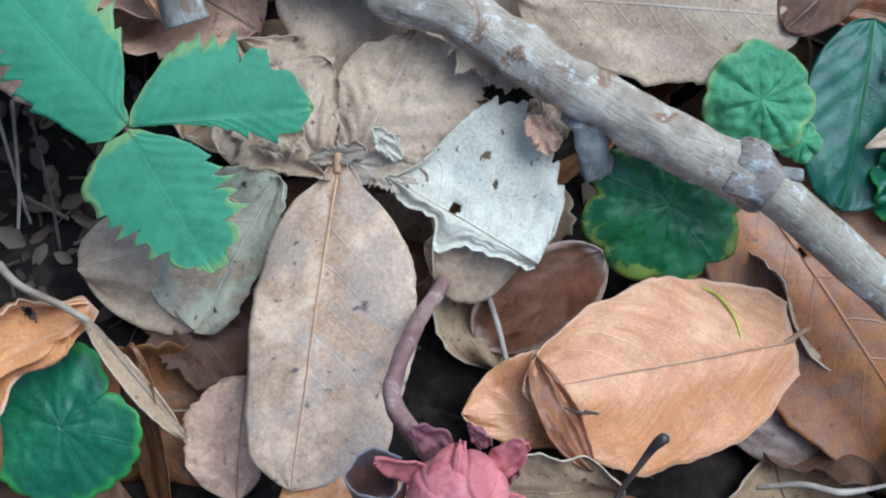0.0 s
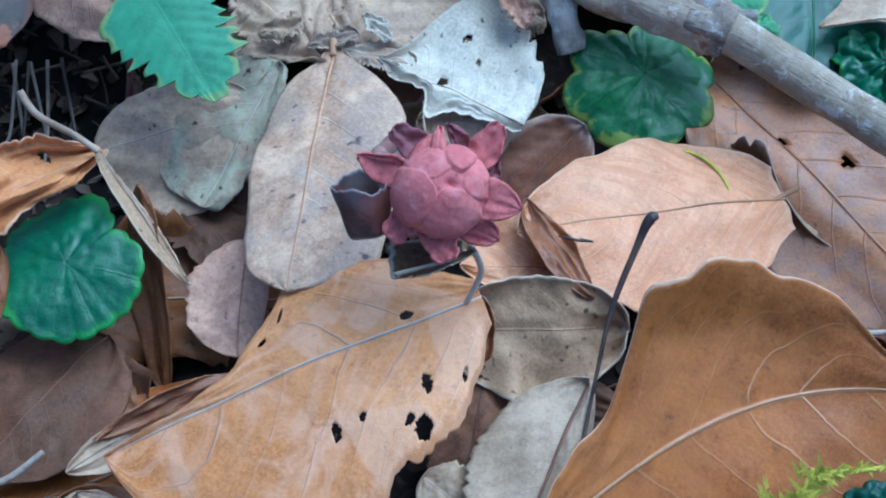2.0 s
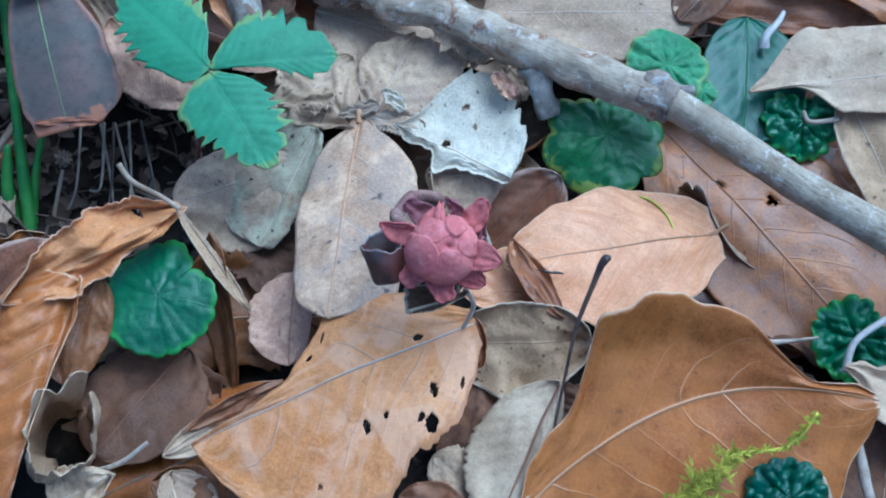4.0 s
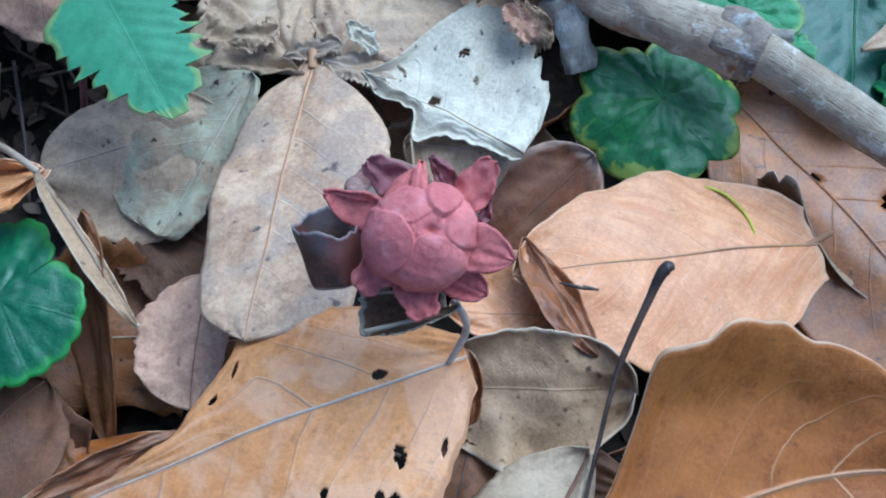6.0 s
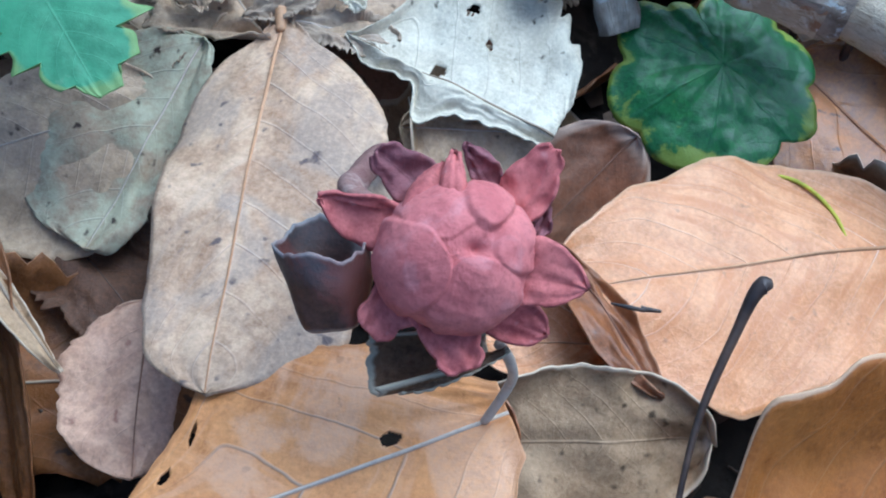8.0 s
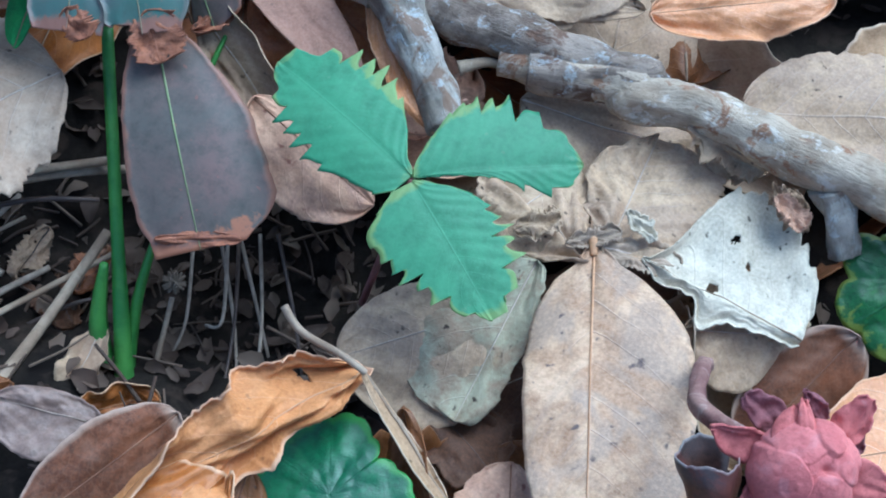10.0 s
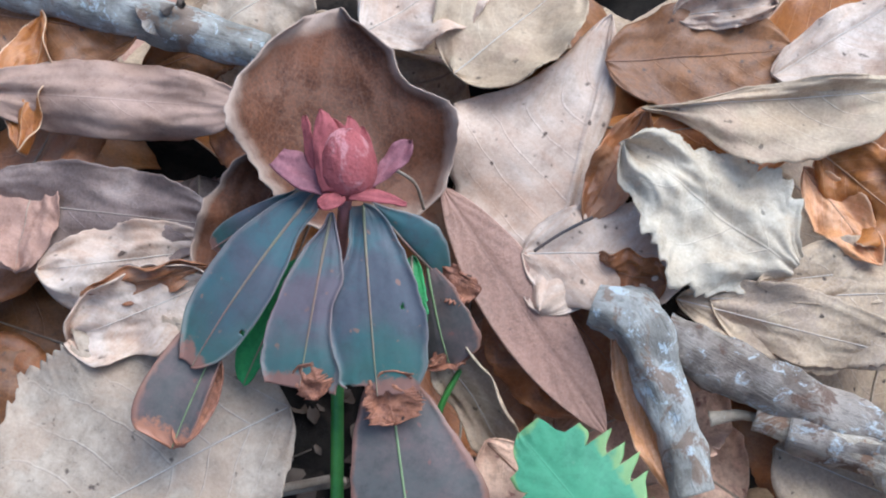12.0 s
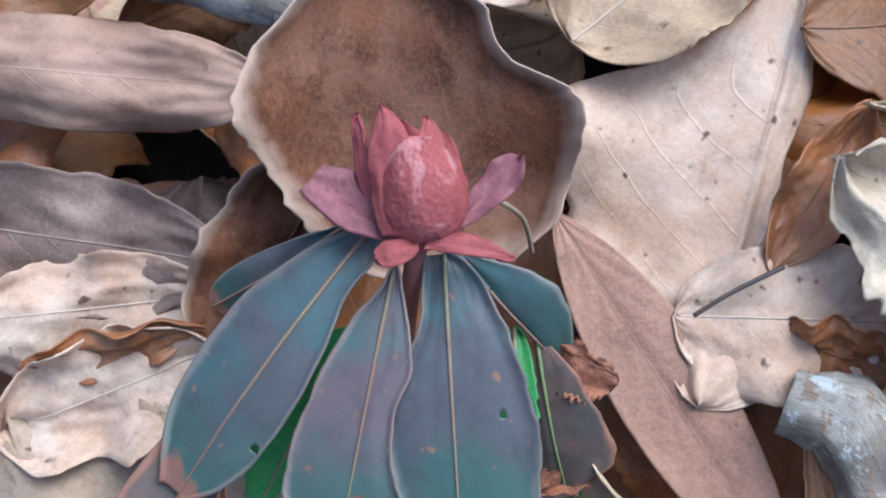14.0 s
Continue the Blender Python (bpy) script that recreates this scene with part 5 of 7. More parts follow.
# first spurge shoot
shoot = tagged(new("spurge_shoot"), "small spurge shoot with a dark red bud on a bent stalk", "plant")
stalk("stem", [(-0.0015, 0.0180, -0.0160), (-0.0035, 0.0130, -0.0010), (-0.0070, 0.0030, 0.0150), (-0.0080, -0.0044, 0.0212), (-0.0066, -0.0104, 0.0265), (0.0041, -0.0172, 0.0334)], (0.0013, 0.0013, 0.0014, 0.0014, 0.0015, 0.0016), STEM_BROWN, shoot, sides=20, lump=0.3)
leaf("bract", "", BRACT, (0.0009, -0.0172, 0.0377), (-0.0082, -0.0187, 0.0391), (0.47, -0.68, 0.56), 0.0037, 0.0015, edge=((0.55, 0.75, 0.9, 1.0, 0.98, 0.88, 0.7, 0.48, 0.0), (0.55, 0.75, 0.9, 1.0, 0.98, 0.88, 0.7, 0.48, 0.0)), bend=-14, curl=(7, 7), relief=0.0001, crumple=0.0008, nu=30, nv=16, wave=0.0003, thick=0.00035, parent=shoot)
leaf("bract", "", BRACT_VIOLET, (0.0017, -0.0139, 0.0367), (-0.0047, -0.0123, 0.0397), (0.42, -0.66, 0.63), 0.0024, 0.0027, edge=((0.55, 0.75, 0.9, 1.0, 0.98, 0.88, 0.7, 0.7, 0.35), (0.55, 0.75, 0.9, 1.0, 0.98, 0.88, 0.7, 0.7, 0.35)), bend=-14, curl=(7, 7), relief=0.0001, crumple=0.0008, nu=30, nv=16, wave=0.0003, thick=0.00035, parent=shoot)
leaf("bract", "", BRACT, (0.0042, -0.0193, 0.0432), (0.0024, -0.0116, 0.0426), (-0.04, -0.25, 0.97), 0.0017, 0.0014, edge=((0.55, 0.75, 0.9, 1.0, 0.98, 0.88, 0.7, 0.48, 0.0), (0.55, 0.75, 0.9, 1.0, 0.98, 0.88, 0.7, 0.48, 0.0)), bend=24, curl=(-60, -60), relief=0.0001, crumple=0.0005, nu=30, nv=16, thick=0.0005, parent=shoot)
leaf("bract", "", BRACT, (0.0010, -0.0195, 0.0416), (0.0017, -0.0123, 0.0416), (-0.22, -0.30, 0.93), 0.0024, 0.0020, edge=((0.55, 0.75, 0.9, 1.0, 0.98, 0.88, 0.7, 0.48, 0.0), (0.55, 0.75, 0.9, 1.0, 0.98, 0.88, 0.7, 0.48, 0.0)), bend=20, curl=(-40, -40), relief=0.0001, crumple=0.0005, nu=30, nv=16, thick=0.0005, parent=shoot)
leaf("bract", "", BRACT_VIOLET, (0.0066, -0.0115, 0.0377), (0.0029, -0.0092, 0.0404), (0.17, -0.77, 0.62), 0.0011, 0.0019, edge=((0.55, 0.75, 0.9, 1.0, 0.98, 0.88, 0.7, 0.48, 0.0), (0.55, 0.75, 0.9, 1.0, 0.98, 0.88, 0.7, 0.48, 0.0)), bend=-14, curl=(7, 7), relief=0.0001, crumple=0.0008, nu=30, nv=16, wave=0.0003, thick=0.00035, parent=shoot)
leaf("bract", "", BRACT, (0.0091, -0.0146, 0.0387), (0.0110, -0.0089, 0.0438), (-0.12, -0.77, 0.63), 0.0029, 0.0021, edge=((0.55, 0.75, 0.9, 1.0, 0.98, 0.88, 0.7, 0.62, 0.25), (0.55, 0.75, 0.9, 1.0, 0.98, 0.88, 0.7, 0.62, 0.25)), bend=-14, curl=(7, 7), relief=0.0001, crumple=0.0008, nu=30, nv=16, wave=0.0003, thick=0.00035, parent=shoot)
leaf("bract", "", BRACT_VIOLET, (0.0117, -0.0152, 0.0370), (0.0119, -0.0117, 0.0396), (-0.28, -0.77, 0.57), 0.0006, 0.0009, edge=((0.55, 0.75, 0.9, 1.0, 0.98, 0.88, 0.7, 0.48, 0.0), (0.55, 0.75, 0.9, 1.0, 0.98, 0.88, 0.7, 0.48, 0.0)), bend=-14, curl=(7, 7), relief=0.0001, crumple=0.0008, nu=30, nv=16, wave=0.0003, thick=0.00035, parent=shoot)
leaf("bract", "", BRACT, (0.0091, -0.0195, 0.0382), (0.0176, -0.0187, 0.0384), (-0.18, -0.56, 0.81), 0.0038, 0.0027, edge=((0.55, 0.75, 0.9, 1.0, 0.98, 0.88, 0.7, 0.48, 0.0), (0.55, 0.75, 0.9, 1.0, 0.98, 0.88, 0.7, 0.48, 0.0)), bend=-14, curl=(7, 7), relief=0.0001, crumple=0.0008, nu=30, nv=16, wave=0.0003, thick=0.00035, parent=shoot)
leaf("bract", "", BRACT, (0.0075, -0.0215, 0.0336), (0.0156, -0.0219, 0.0334), (-0.19, -0.38, 0.90), 0.0025, 0.0019, shape='oval', bend=-14, curl=(7, 7), relief=0.0001, crumple=0.0008, nu=30, nv=16, wave=0.0003, thick=0.00035, parent=shoot)
leaf("bract", "", BRACT, (0.0049, -0.0220, 0.0347), (0.0092, -0.0280, 0.0331), (0.08, -0.30, 0.95), 0.0029, 0.0028, edge=((0.55, 0.75, 0.9, 1.0, 0.98, 0.88, 0.7, 0.75, 0.5), (0.55, 0.75, 0.9, 1.0, 0.98, 0.88, 0.7, 0.75, 0.5)), bend=-14, curl=(7, 7), relief=0.0001, crumple=0.0008, nu=30, nv=16, wave=0.0003, thick=0.00035, parent=shoot)
leaf("bract", "", BRACT, (0.0030, -0.0199, 0.0354), (-0.0005, -0.0269, 0.0328), (0.26, -0.23, 0.94), 0.0033, 0.0024, edge=((0.55, 0.75, 0.9, 1.0, 0.98, 0.88, 0.7, 0.72, 0.45), (0.55, 0.75, 0.9, 1.0, 0.98, 0.88, 0.7, 0.72, 0.45)), bend=-14, curl=(7, 7), relief=0.0001, crumple=0.0008, nu=30, nv=16, wave=0.0003, thick=0.00035, parent=shoot)
leaf("bract", "pale thin point of a bract", BRACT, (0.0026, -0.0251, 0.0355), (0.0041, -0.0262, 0.0349), (-0.01, -0.33, 0.94), 0.0003, 0.0003, shape='lance', nu=16, nv=8, relief=0, thick=0.0002, parent=shoot)
rolled_leaf(shoot, (-0.0038, -0.0258, 0.0295), (-0.0069, -0.0205, 0.0351), (0.20, -0.21, 0.96), 0.0026, 0.0045, ROLLED, 325, -80, "dry blue-brown leaf rolled into a cup", 0.10, 0.9, 0.06)
rolled_leaf(shoot, (0.0109, -0.0232, 0.0295), (0.0011, -0.0286, 0.0287), (-0.20, -0.07, 0.98), 0.0013, 0.0029, CHAR, 230, 180, "ragged black-brown rolled dry leaf", 0.06, 0.9, 0.05)
leaf("dry_leaf", "brown-black strip of dry leaf", CHAR, (0.0041, -0.0299, 0.0282), (0.0127, -0.0232, 0.0306), (-0.05, 0.12, 0.99), 0.0007, 0.0010, parent=shoot, shape='lance', curl=(20, 20), crumple=0.0006)
folded_bud(shoot, (0.0053, -0.0197, 0.0377), (0.95, 0.30, 0.11), (-0.32, 0.81, 0.49), 0.0077, 0.85, ((100, -0.10, 0.30, 0.70, 0.04, 0), (285, 0.20, 0.06, 0.66, 0.05, 0), (20, 0.56, -0.02, 0.40, 0.07, 0), (190, -0.08, 0.08, 0.66, 0.085, 0), (66, 0.40, 0.42, 0.36, 0.13, 0), (46, 0.92, 0.02, 0.19, 0.13, 1)), (0.26, 0.15))
# second spurge shoot with drooping leaves
spurge = tagged(new("spurge_plant"), "upright spurge with a red bud and drooping blue-green leaves", "plant")
stalk("stem", [(-0.1033, -0.0192, -0.0340), (-0.1139, 0.0044, -0.0140), (-0.1289, 0.0363, 0.0060)], (0.0022, 0.0013, 0.0012), STEM_GREEN, spurge, sides=8, lump=0.05)
stalk("stem", [(-0.1289, 0.0363, 0.0060), (-0.1332, 0.0471, 0.0200), (-0.1351, 0.0543, 0.0310)], (0.0012, 0.0011, 0.0012), STEM_RED, spurge, sides=8, lump=0.1)
leaf("hanging_leaf", "", SPURGE, (-0.1436, 0.0541, 0.0270), (-0.1558, 0.0410, 0.0160), (0.18, -0.72, 0.67), 0.0035, 0.0029, shape='obovate', bend=24, curl=(-14, -14), relief=0, crumple=0.0003, parent=spurge, midrib=RIB_PINK, rib=0.0003, thick=0.0003, nu=48, nv=20)
leaf("hanging_leaf", "", SPURGE, (-0.1407, 0.0534, 0.0290), (-0.1474, 0.0201, 0.0175), (-0.06, -0.32, 0.95), 0.0054, 0.0073, shape='wedge', bend=30, curl=(-14, -14), relief=0, crumple=0.0003, parent=spurge, midrib=RIB_PINK, rib=0.0003, thick=0.0003, nu=100, nv=56, lip=0.0006, holes=((0.733, 0.847, 0.0113, 10.48),), edge=((0.28, 0.46, 0.44, 0.47, 0.62, 0.77, 0.86, 0.95, 0.98, 1.0, 0.97, 0.93, 0.78, 0.53, 0.0), (0.0, 0.31, 0.51, 0.65, 0.77, 0.9, 0.96, 0.98, 1.0, 0.99, 0.96, 0.89, 0.74, 0.54, 0.33)))
leaf("hanging_leaf", "", SPURGE_MAUVE, (-0.1363, 0.0510, 0.0290), (-0.1294, 0.0245, 0.0170), (0.12, -0.38, 0.92), 0.0064, 0.0075, shape='wedge', bend=24, curl=(-14, -14), relief=0, crumple=0.0003, parent=spurge, midrib=RIB_PINK, rib=0.0003, thick=0.0003, nu=100, nv=56, ragged=0.05, lip=0.0005, holes=((0.973, 0.281, 0.0424, 6.5), (0.988, 0.689, 0.0254, 5.86)), edge=((0.0, 0.17, 0.31, 0.45, 0.55, 0.63, 0.55, 0.48, 0.5, 0.55, 0.65, 0.81, 1.0, 0.96, 0.94), (0.0, 0.08, 0.24, 0.43, 0.54, 0.64, 0.73, 0.8, 0.87, 0.94, 1.0, 1.0, 1.0, 0.91, 0.8)))
leaf("hanging_leaf", "", SPURGE, (-0.1322, 0.0548, 0.0290), (-0.1169, 0.0289, 0.0175), (0.11, -0.35, 0.93), 0.0091, 0.0078, shape='wedge', bend=24, curl=(-14, -14), relief=0, crumple=0.0003, parent=spurge, midrib=RIB_PINK, rib=0.0003, thick=0.0003, nu=100, nv=56, ragged=0.05, lip=0.0007, holes=((0.975, -1.053, 0.0427, 21.99), (0.997, 0.226, 0.0194, 4.59), (0.546, 0.618, 0.0176, 2.07)), edge=((0.0, 0.35, 0.5, 0.6, 0.7, 0.79, 0.87, 0.93, 0.98, 1.0, 1.0, 0.98, 0.95, 0.85, 0.78), (0.27, 0.28, 0.31, 0.34, 0.45, 0.61, 0.84, 0.93, 1.0, 0.97, 0.92, 0.82, 0.76, 0.72, 0.0)))
leaf("hanging_leaf", "leaf with a torn brown tip", SPURGE, (-0.1313, 0.0561, 0.0280), (-0.1160, 0.0530, 0.0170), (0.31, -0.71, 0.64), 0.0060, 0.0008, shape='wedge', bend=24, curl=(-14, -14), relief=0, crumple=0.0003, parent=spurge, midrib=RIB_PINK, rib=0.0003, thick=0.0003, nu=48, nv=20, ragged=0.05, edge=((0.0, 0.17, 0.33, 0.5, 0.67, 0.84, 0.9, 0.95, 1.0, 0.94, 0.89, 0.78, 0.64, 0.47, 0.25), (0.0, 0.0, 0.0, 0.0, 0.0, 0.0, 0.0, 0.0, 0.0, 0.0, 0.0, 0.39, 1.0, 0.97, 0.0)))
leaf("torn_tip", "ragged rust-brown dry tip", TORN, (-0.1192, 0.0546, 0.0190), (-0.1094, 0.0535, 0.0180), (0.02, -0.54, 0.84), 0.0017, 0.0043, parent=spurge, ragged=0.36, relief=0, crumple=0.0012, nu=60, nv=24, shape='blunt', curl=(30, 30))
leaf("torn_tip", "ragged rust-brown dry tip", TORN, (-0.1216, 0.0416, 0.0230), (-0.1151, 0.0416, 0.0225), (0.06, -0.61, 0.79), 0.0008, 0.0026, parent=spurge, ragged=0.36, relief=0, crumple=0.001, nu=60, nv=24, shape='tear')
leaf("torn_tip", "ragged rust-brown dry tip", TORN, (-0.1176, 0.0326, 0.0195), (-0.1128, 0.0268, 0.0140), (0.28, -0.53, 0.80), 0.0052, 0.0045, parent=spurge, ragged=0.36, relief=0, crumple=0.0012, nu=60, nv=24, shape='blunt', curl=(30, 20))
leaf("torn_tip", "ragged rust-brown dry tip", TORN, (-0.1306, 0.0275, 0.0195), (-0.1260, 0.0247, 0.0165), (0.22, -0.53, 0.82), 0.0032, 0.0025, parent=spurge, ragged=0.36, relief=0, crumple=0.001, nu=60, nv=24, shape='blunt')
leaf("hanging_leaf", "", SPURGE_LOW, (-0.1202, 0.0545, 0.0200), (-0.1091, 0.0417, 0.0080), (0.00, -0.68, 0.73), 0.0067, 0.0042, shape='wedge', bend=24, curl=(-14, -14), relief=0, crumple=0.0003, parent=spurge, midrib=RIB_GREEN, rib=0.0003, thick=0.0003, nu=48, nv=20, ragged=0.06, edge=((0.0, 0.16, 0.31, 0.47, 0.61, 0.7, 0.78, 0.87, 0.91, 0.96, 1.0, 0.98, 0.88, 0.45, 0.07), (0.0, 0.07, 0.13, 0.2, 0.27, 0.34, 0.41, 0.49, 0.56, 0.63, 0.71, 0.8, 0.88, 0.96, 1.0)))
leaf("torn_tip", "ragged rust-brown dry tip", TORN, (-0.1062, 0.0472, 0.0110), (-0.1131, 0.0398, 0.0085), (0.17, -0.46, 0.87), 0.0021, 0.0018, parent=spurge, ragged=0.36, relief=0, crumple=0.001, nu=60, nv=24, shape='lance')
leaf("hanging_leaf", "half-brown drooping leaf", SPURGE_LOW, (-0.1465, 0.0475, 0.0190), (-0.1447, 0.0073, 0.0125), (-0.07, -0.16, 0.98), 0.0026, 0.0089, shape='wedge', bend=24, curl=(20, 40), relief=0, crumple=0.0003, parent=spurge, midrib=RIB_GREEN, rib=0.0003, thick=0.0003, nu=48, nv=20)
leaf("torn_tip", "rust-brown inside of a curled leaf", TORN, (-0.1465, 0.0246, 0.0150), (-0.1438, 0.0081, 0.0132), (-0.09, -0.12, 0.99), 0.0042, 0.0030, parent=spurge, shape='oval', curl=(20, 20), crumple=0.001)
leaf("hanging_leaf", "", SPROUT, (-0.1387, 0.0450, 0.0200), (-0.1404, 0.0230, 0.0090), (0.01, -0.45, 0.89), 0.0019, 0.0048, shape='oval', bend=24, curl=(-14, -14), relief=0, crumple=0.0003, parent=spurge, midrib=RIB_PINK, rib=0.0003, thick=0.0003, nu=48, nv=20)
leaf("hanging_leaf", "bright green toothed leaf", SPROUT, (-0.1225, 0.0535, 0.0200), (-0.1140, 0.0385, 0.0165), (-0.02, -0.42, 0.91), 0.0024, 0.0030, shape='oval', bend=24, curl=(-14, -14), relief=0, crumple=0.0003, parent=spurge, midrib=RIB_PINK, rib=0.0003, thick=0.0003, nu=48, nv=20, teeth=8, tooth=0.3)
leaf("hanging_leaf", "broad purple-brown lowest leaf with a rusty tip", SPURGE_LOW, (-0.1184, 0.0358, 0.0130), (-0.0943, 0.0007, 0.0010), (0.03, -0.31, 0.95), 0.0151, 0.0103, shape='wedge', bend=24, curl=(-14, -14), relief=0, crumple=0.0003, parent=spurge, midrib=RIB_GREEN, rib=0.0003, thick=0.0003, nu=48, nv=20, ragged=0.04, lip=0.0004, edge=((0.0, 0.25, 0.43, 0.54, 0.65, 0.76, 0.86, 0.91, 0.94, 0.96, 0.98, 1.0, 0.99, 0.83, 0.54), (0.0, 0.42, 0.56, 0.68, 0.78, 0.82, 0.87, 0.91, 0.94, 0.97, 1.0, 0.98, 0.96, 0.83, 0.78)))
leaf("torn_tip", "ragged rust-brown dry tip", TORN, (-0.1022, -0.0010, 0.0020), (-0.0884, 0.0047, 0.0020), (0.20, -0.49, 0.85), 0.0014, 0.0012, parent=spurge, ragged=0.36, relief=0, crumple=0.001, nu=60, nv=24, shape='blunt')
bud_core(spurge, (-0.1366, 0.0581, 0.0346), (-0.34, 0.53, 0.78), 0.0053, 1.25, ((275, 6, 74, 0.1, 0.06), (190, 10, 50, 0.4, 0.05), (350, 10, 50, 0.4, 0.05), (90, 10, 60, 0.3, 0.04)), 0.14, 0.024, CORE_SHADED)
leaf("bud_scale", "", BRACT_SHADED, (-0.1369, 0.0520, 0.0347), (-0.1440, 0.0631, 0.0393), (-0.22, -0.30, 0.93), 0.0023, 0.0038, edge=((0.6, 0.82, 0.95, 1.0, 0.98, 0.9, 0.76, 0.5, 0.0), (0.6, 0.82, 0.95, 1.0, 0.98, 0.9, 0.76, 0.5, 0.0)), bend=30, curl=(-50, -50), relief=0.0001, crumple=0.0005, nu=30, nv=14, wave=0.0003, thick=0.0004, parent=spurge)
leaf("bud_scale", "", BRACT_SHADED, (-0.1398, 0.0537, 0.0320), (-0.1469, 0.0622, 0.0362), (-0.57, -0.63, 0.53), 0.0013, 0.0020, edge=((0.6, 0.82, 0.95, 1.0, 0.98, 0.9, 0.76, 0.5, 0.0), (0.6, 0.82, 0.95, 1.0, 0.98, 0.9, 0.76, 0.5, 0.0)), bend=30, curl=(-50, -50), relief=0.0001, crumple=0.0005, nu=30, nv=14, wave=0.0003, thick=0.0004, parent=spurge)
leaf("bud_scale", "", BRACT_SHADED, (-0.1313, 0.0565, 0.0326), (-0.1395, 0.0650, 0.0375), (0.64, 0.22, 0.74), 0.0041, 0.0020, edge=((0.6, 0.82, 0.95, 1.0, 0.98, 0.9, 0.76, 0.5, 0.0), (0.6, 0.82, 0.95, 1.0, 0.98, 0.9, 0.76, 0.5, 0.0)), bend=30, curl=(-50, -50), relief=0.0001, crumple=0.0005, nu=30, nv=14, wave=0.0003, thick=0.0004, parent=spurge)
leaf("bud_scale", "", BRACT_SHADED, (-0.1364, 0.0568, 0.0293), (-0.1423, 0.0642, 0.0356), (0.03, -0.07, 1.00), 0.0033, 0.0033, edge=((0.6, 0.82, 0.95, 1.0, 0.98, 0.9, 0.76, 0.5, 0.0), (0.6, 0.82, 0.95, 1.0, 0.98, 0.9, 0.76, 0.5, 0.0)), bend=10, curl=(-20, -20), relief=0.0001, crumple=0.0005, nu=30, nv=14, wave=0.0003, thick=0.0004, parent=spurge)
leaf("bud_scale", "", BRACT_SHADED, (-0.1336, 0.0578, 0.0303), (-0.1373, 0.0653, 0.0351), (0.32, -0.02, 0.95), 0.0020, 0.0020, edge=((0.6, 0.82, 0.95, 1.0, 0.98, 0.9, 0.76, 0.5, 0.0), (0.6, 0.82, 0.95, 1.0, 0.98, 0.9, 0.76, 0.5, 0.0)), bend=14, curl=(-20, -20), relief=0.0001, crumple=0.0005, nu=30, nv=14, wave=0.0003, thick=0.0004, parent=spurge)
leaf("bract", "", BRACT_VIOLET, (-0.1355, 0.0529, 0.0332), (-0.1480, 0.0546, 0.0338), (0.24, 0.03, 0.97), 0.0029, 0.0033, edge=((0.2, 0.4, 0.62, 0.84, 1.0, 0.98, 0.85, 0.7), (0.2, 0.45, 0.7, 0.9, 1.0, 0.95, 0.8, 0.6)), bend=-14, curl=(12, 12), relief=0.0001, crumple=0.0005, nu=28, nv=14, wave=0.0006, thick=0.0004, parent=spurge)
leaf("bract", "", BRACT_VIOLET, (-0.1318, 0.0560, 0.0331), (-0.1289, 0.0662, 0.0356), (-0.14, -0.36, 0.92), 0.0020, 0.0020, shape='obovate', bend=-14, curl=(12, 12), relief=0.0001, crumple=0.0005, nu=28, nv=14, wave=0.0006, thick=0.0004, parent=spurge)
leaf("bract", "", BRACT_SHADED, (-0.1346, 0.0527, 0.0341), (-0.1373, 0.0490, 0.0348), (-0.14, -0.16, 0.98), 0.0017, 0.0015, shape='blunt', bend=50, curl=(-30, -30), relief=0.0001, crumple=0.0004, nu=24, nv=12, thick=0.0004, parent=spurge)
leaf("bract", "", BRACT_SHADED, (-0.1338, 0.0533, 0.0340), (-0.1247, 0.0561, 0.0336), (0.03, 0.12, 0.99), 0.0017, 0.0009, edge=((0.6, 0.82, 0.95, 1.0, 0.98, 0.9, 0.76, 0.5, 0.0), (0.6, 0.82, 0.95, 1.0, 0.98, 0.9, 0.76, 0.5, 0.0)), bend=30, curl=(-20, -20), relief=0.0001, crumple=0.0004, nu=24, nv=12, thick=0.0004, parent=spurge)
# litter behind the second shoot
leaf("dead_leaf", "cupped brown dead leaf standing behind the shoot", CUP, (-0.1305, 0.0633, 0.0070), (-0.1546, 0.0897, 0.0280), (0.33, -0.37, 0.87), 0.0292, 0.0167, stem_radius=0.0005, lip=0.003, curl=(55, 50), bend=-20, crumple=0.0016, wave=0.0020, nu=60, nv=28, ragged=0.08, edge=((0.2, 0.46, 0.56, 0.65, 0.71, 0.74, 0.76, 0.79, 0.84, 0.87, 0.91, 0.96, 0.98, 1.0, 1.0, 0.98, 0.94, 0.9, 0.83, 0.71, 0.59, 0.46, 0.25), (0.2, 0.4, 0.62, 0.7, 0.77, 0.85, 0.9, 0.96, 1.0, 0.99, 0.93, 0.86, 0.72, 0.56, 0.48, 0.43, 0.43, 0.4, 0.32, 0.25, 0.17, 0.05, 0.0)))
leaf("dead_leaf", "dark brown curled dead leaf with a pale rim", CUP, (-0.1529, 0.0661, 0.0130), (-0.1544, 0.0364, 0.0070), (0.30, -0.21, 0.93), 0.0043, 0.0099, shape='oval', curl=(70, 30), crumple=0.003, lip=0.001, midrib=STALK_RUST, rib=0.00016, ragged=0.08, wave=0.0020, nu=66, nv=32)
leaf("dead_leaf", "long smooth rosy-brown dead leaf", ROSY, (-0.1254, 0.0722, 0.0120), (-0.0795, 0.0454, 0.0000), (-0.03, -0.40, 0.92), 0.0069, 0.0066, shape='lance', bend=10, curl=(-20, 20), relief=0.0001)
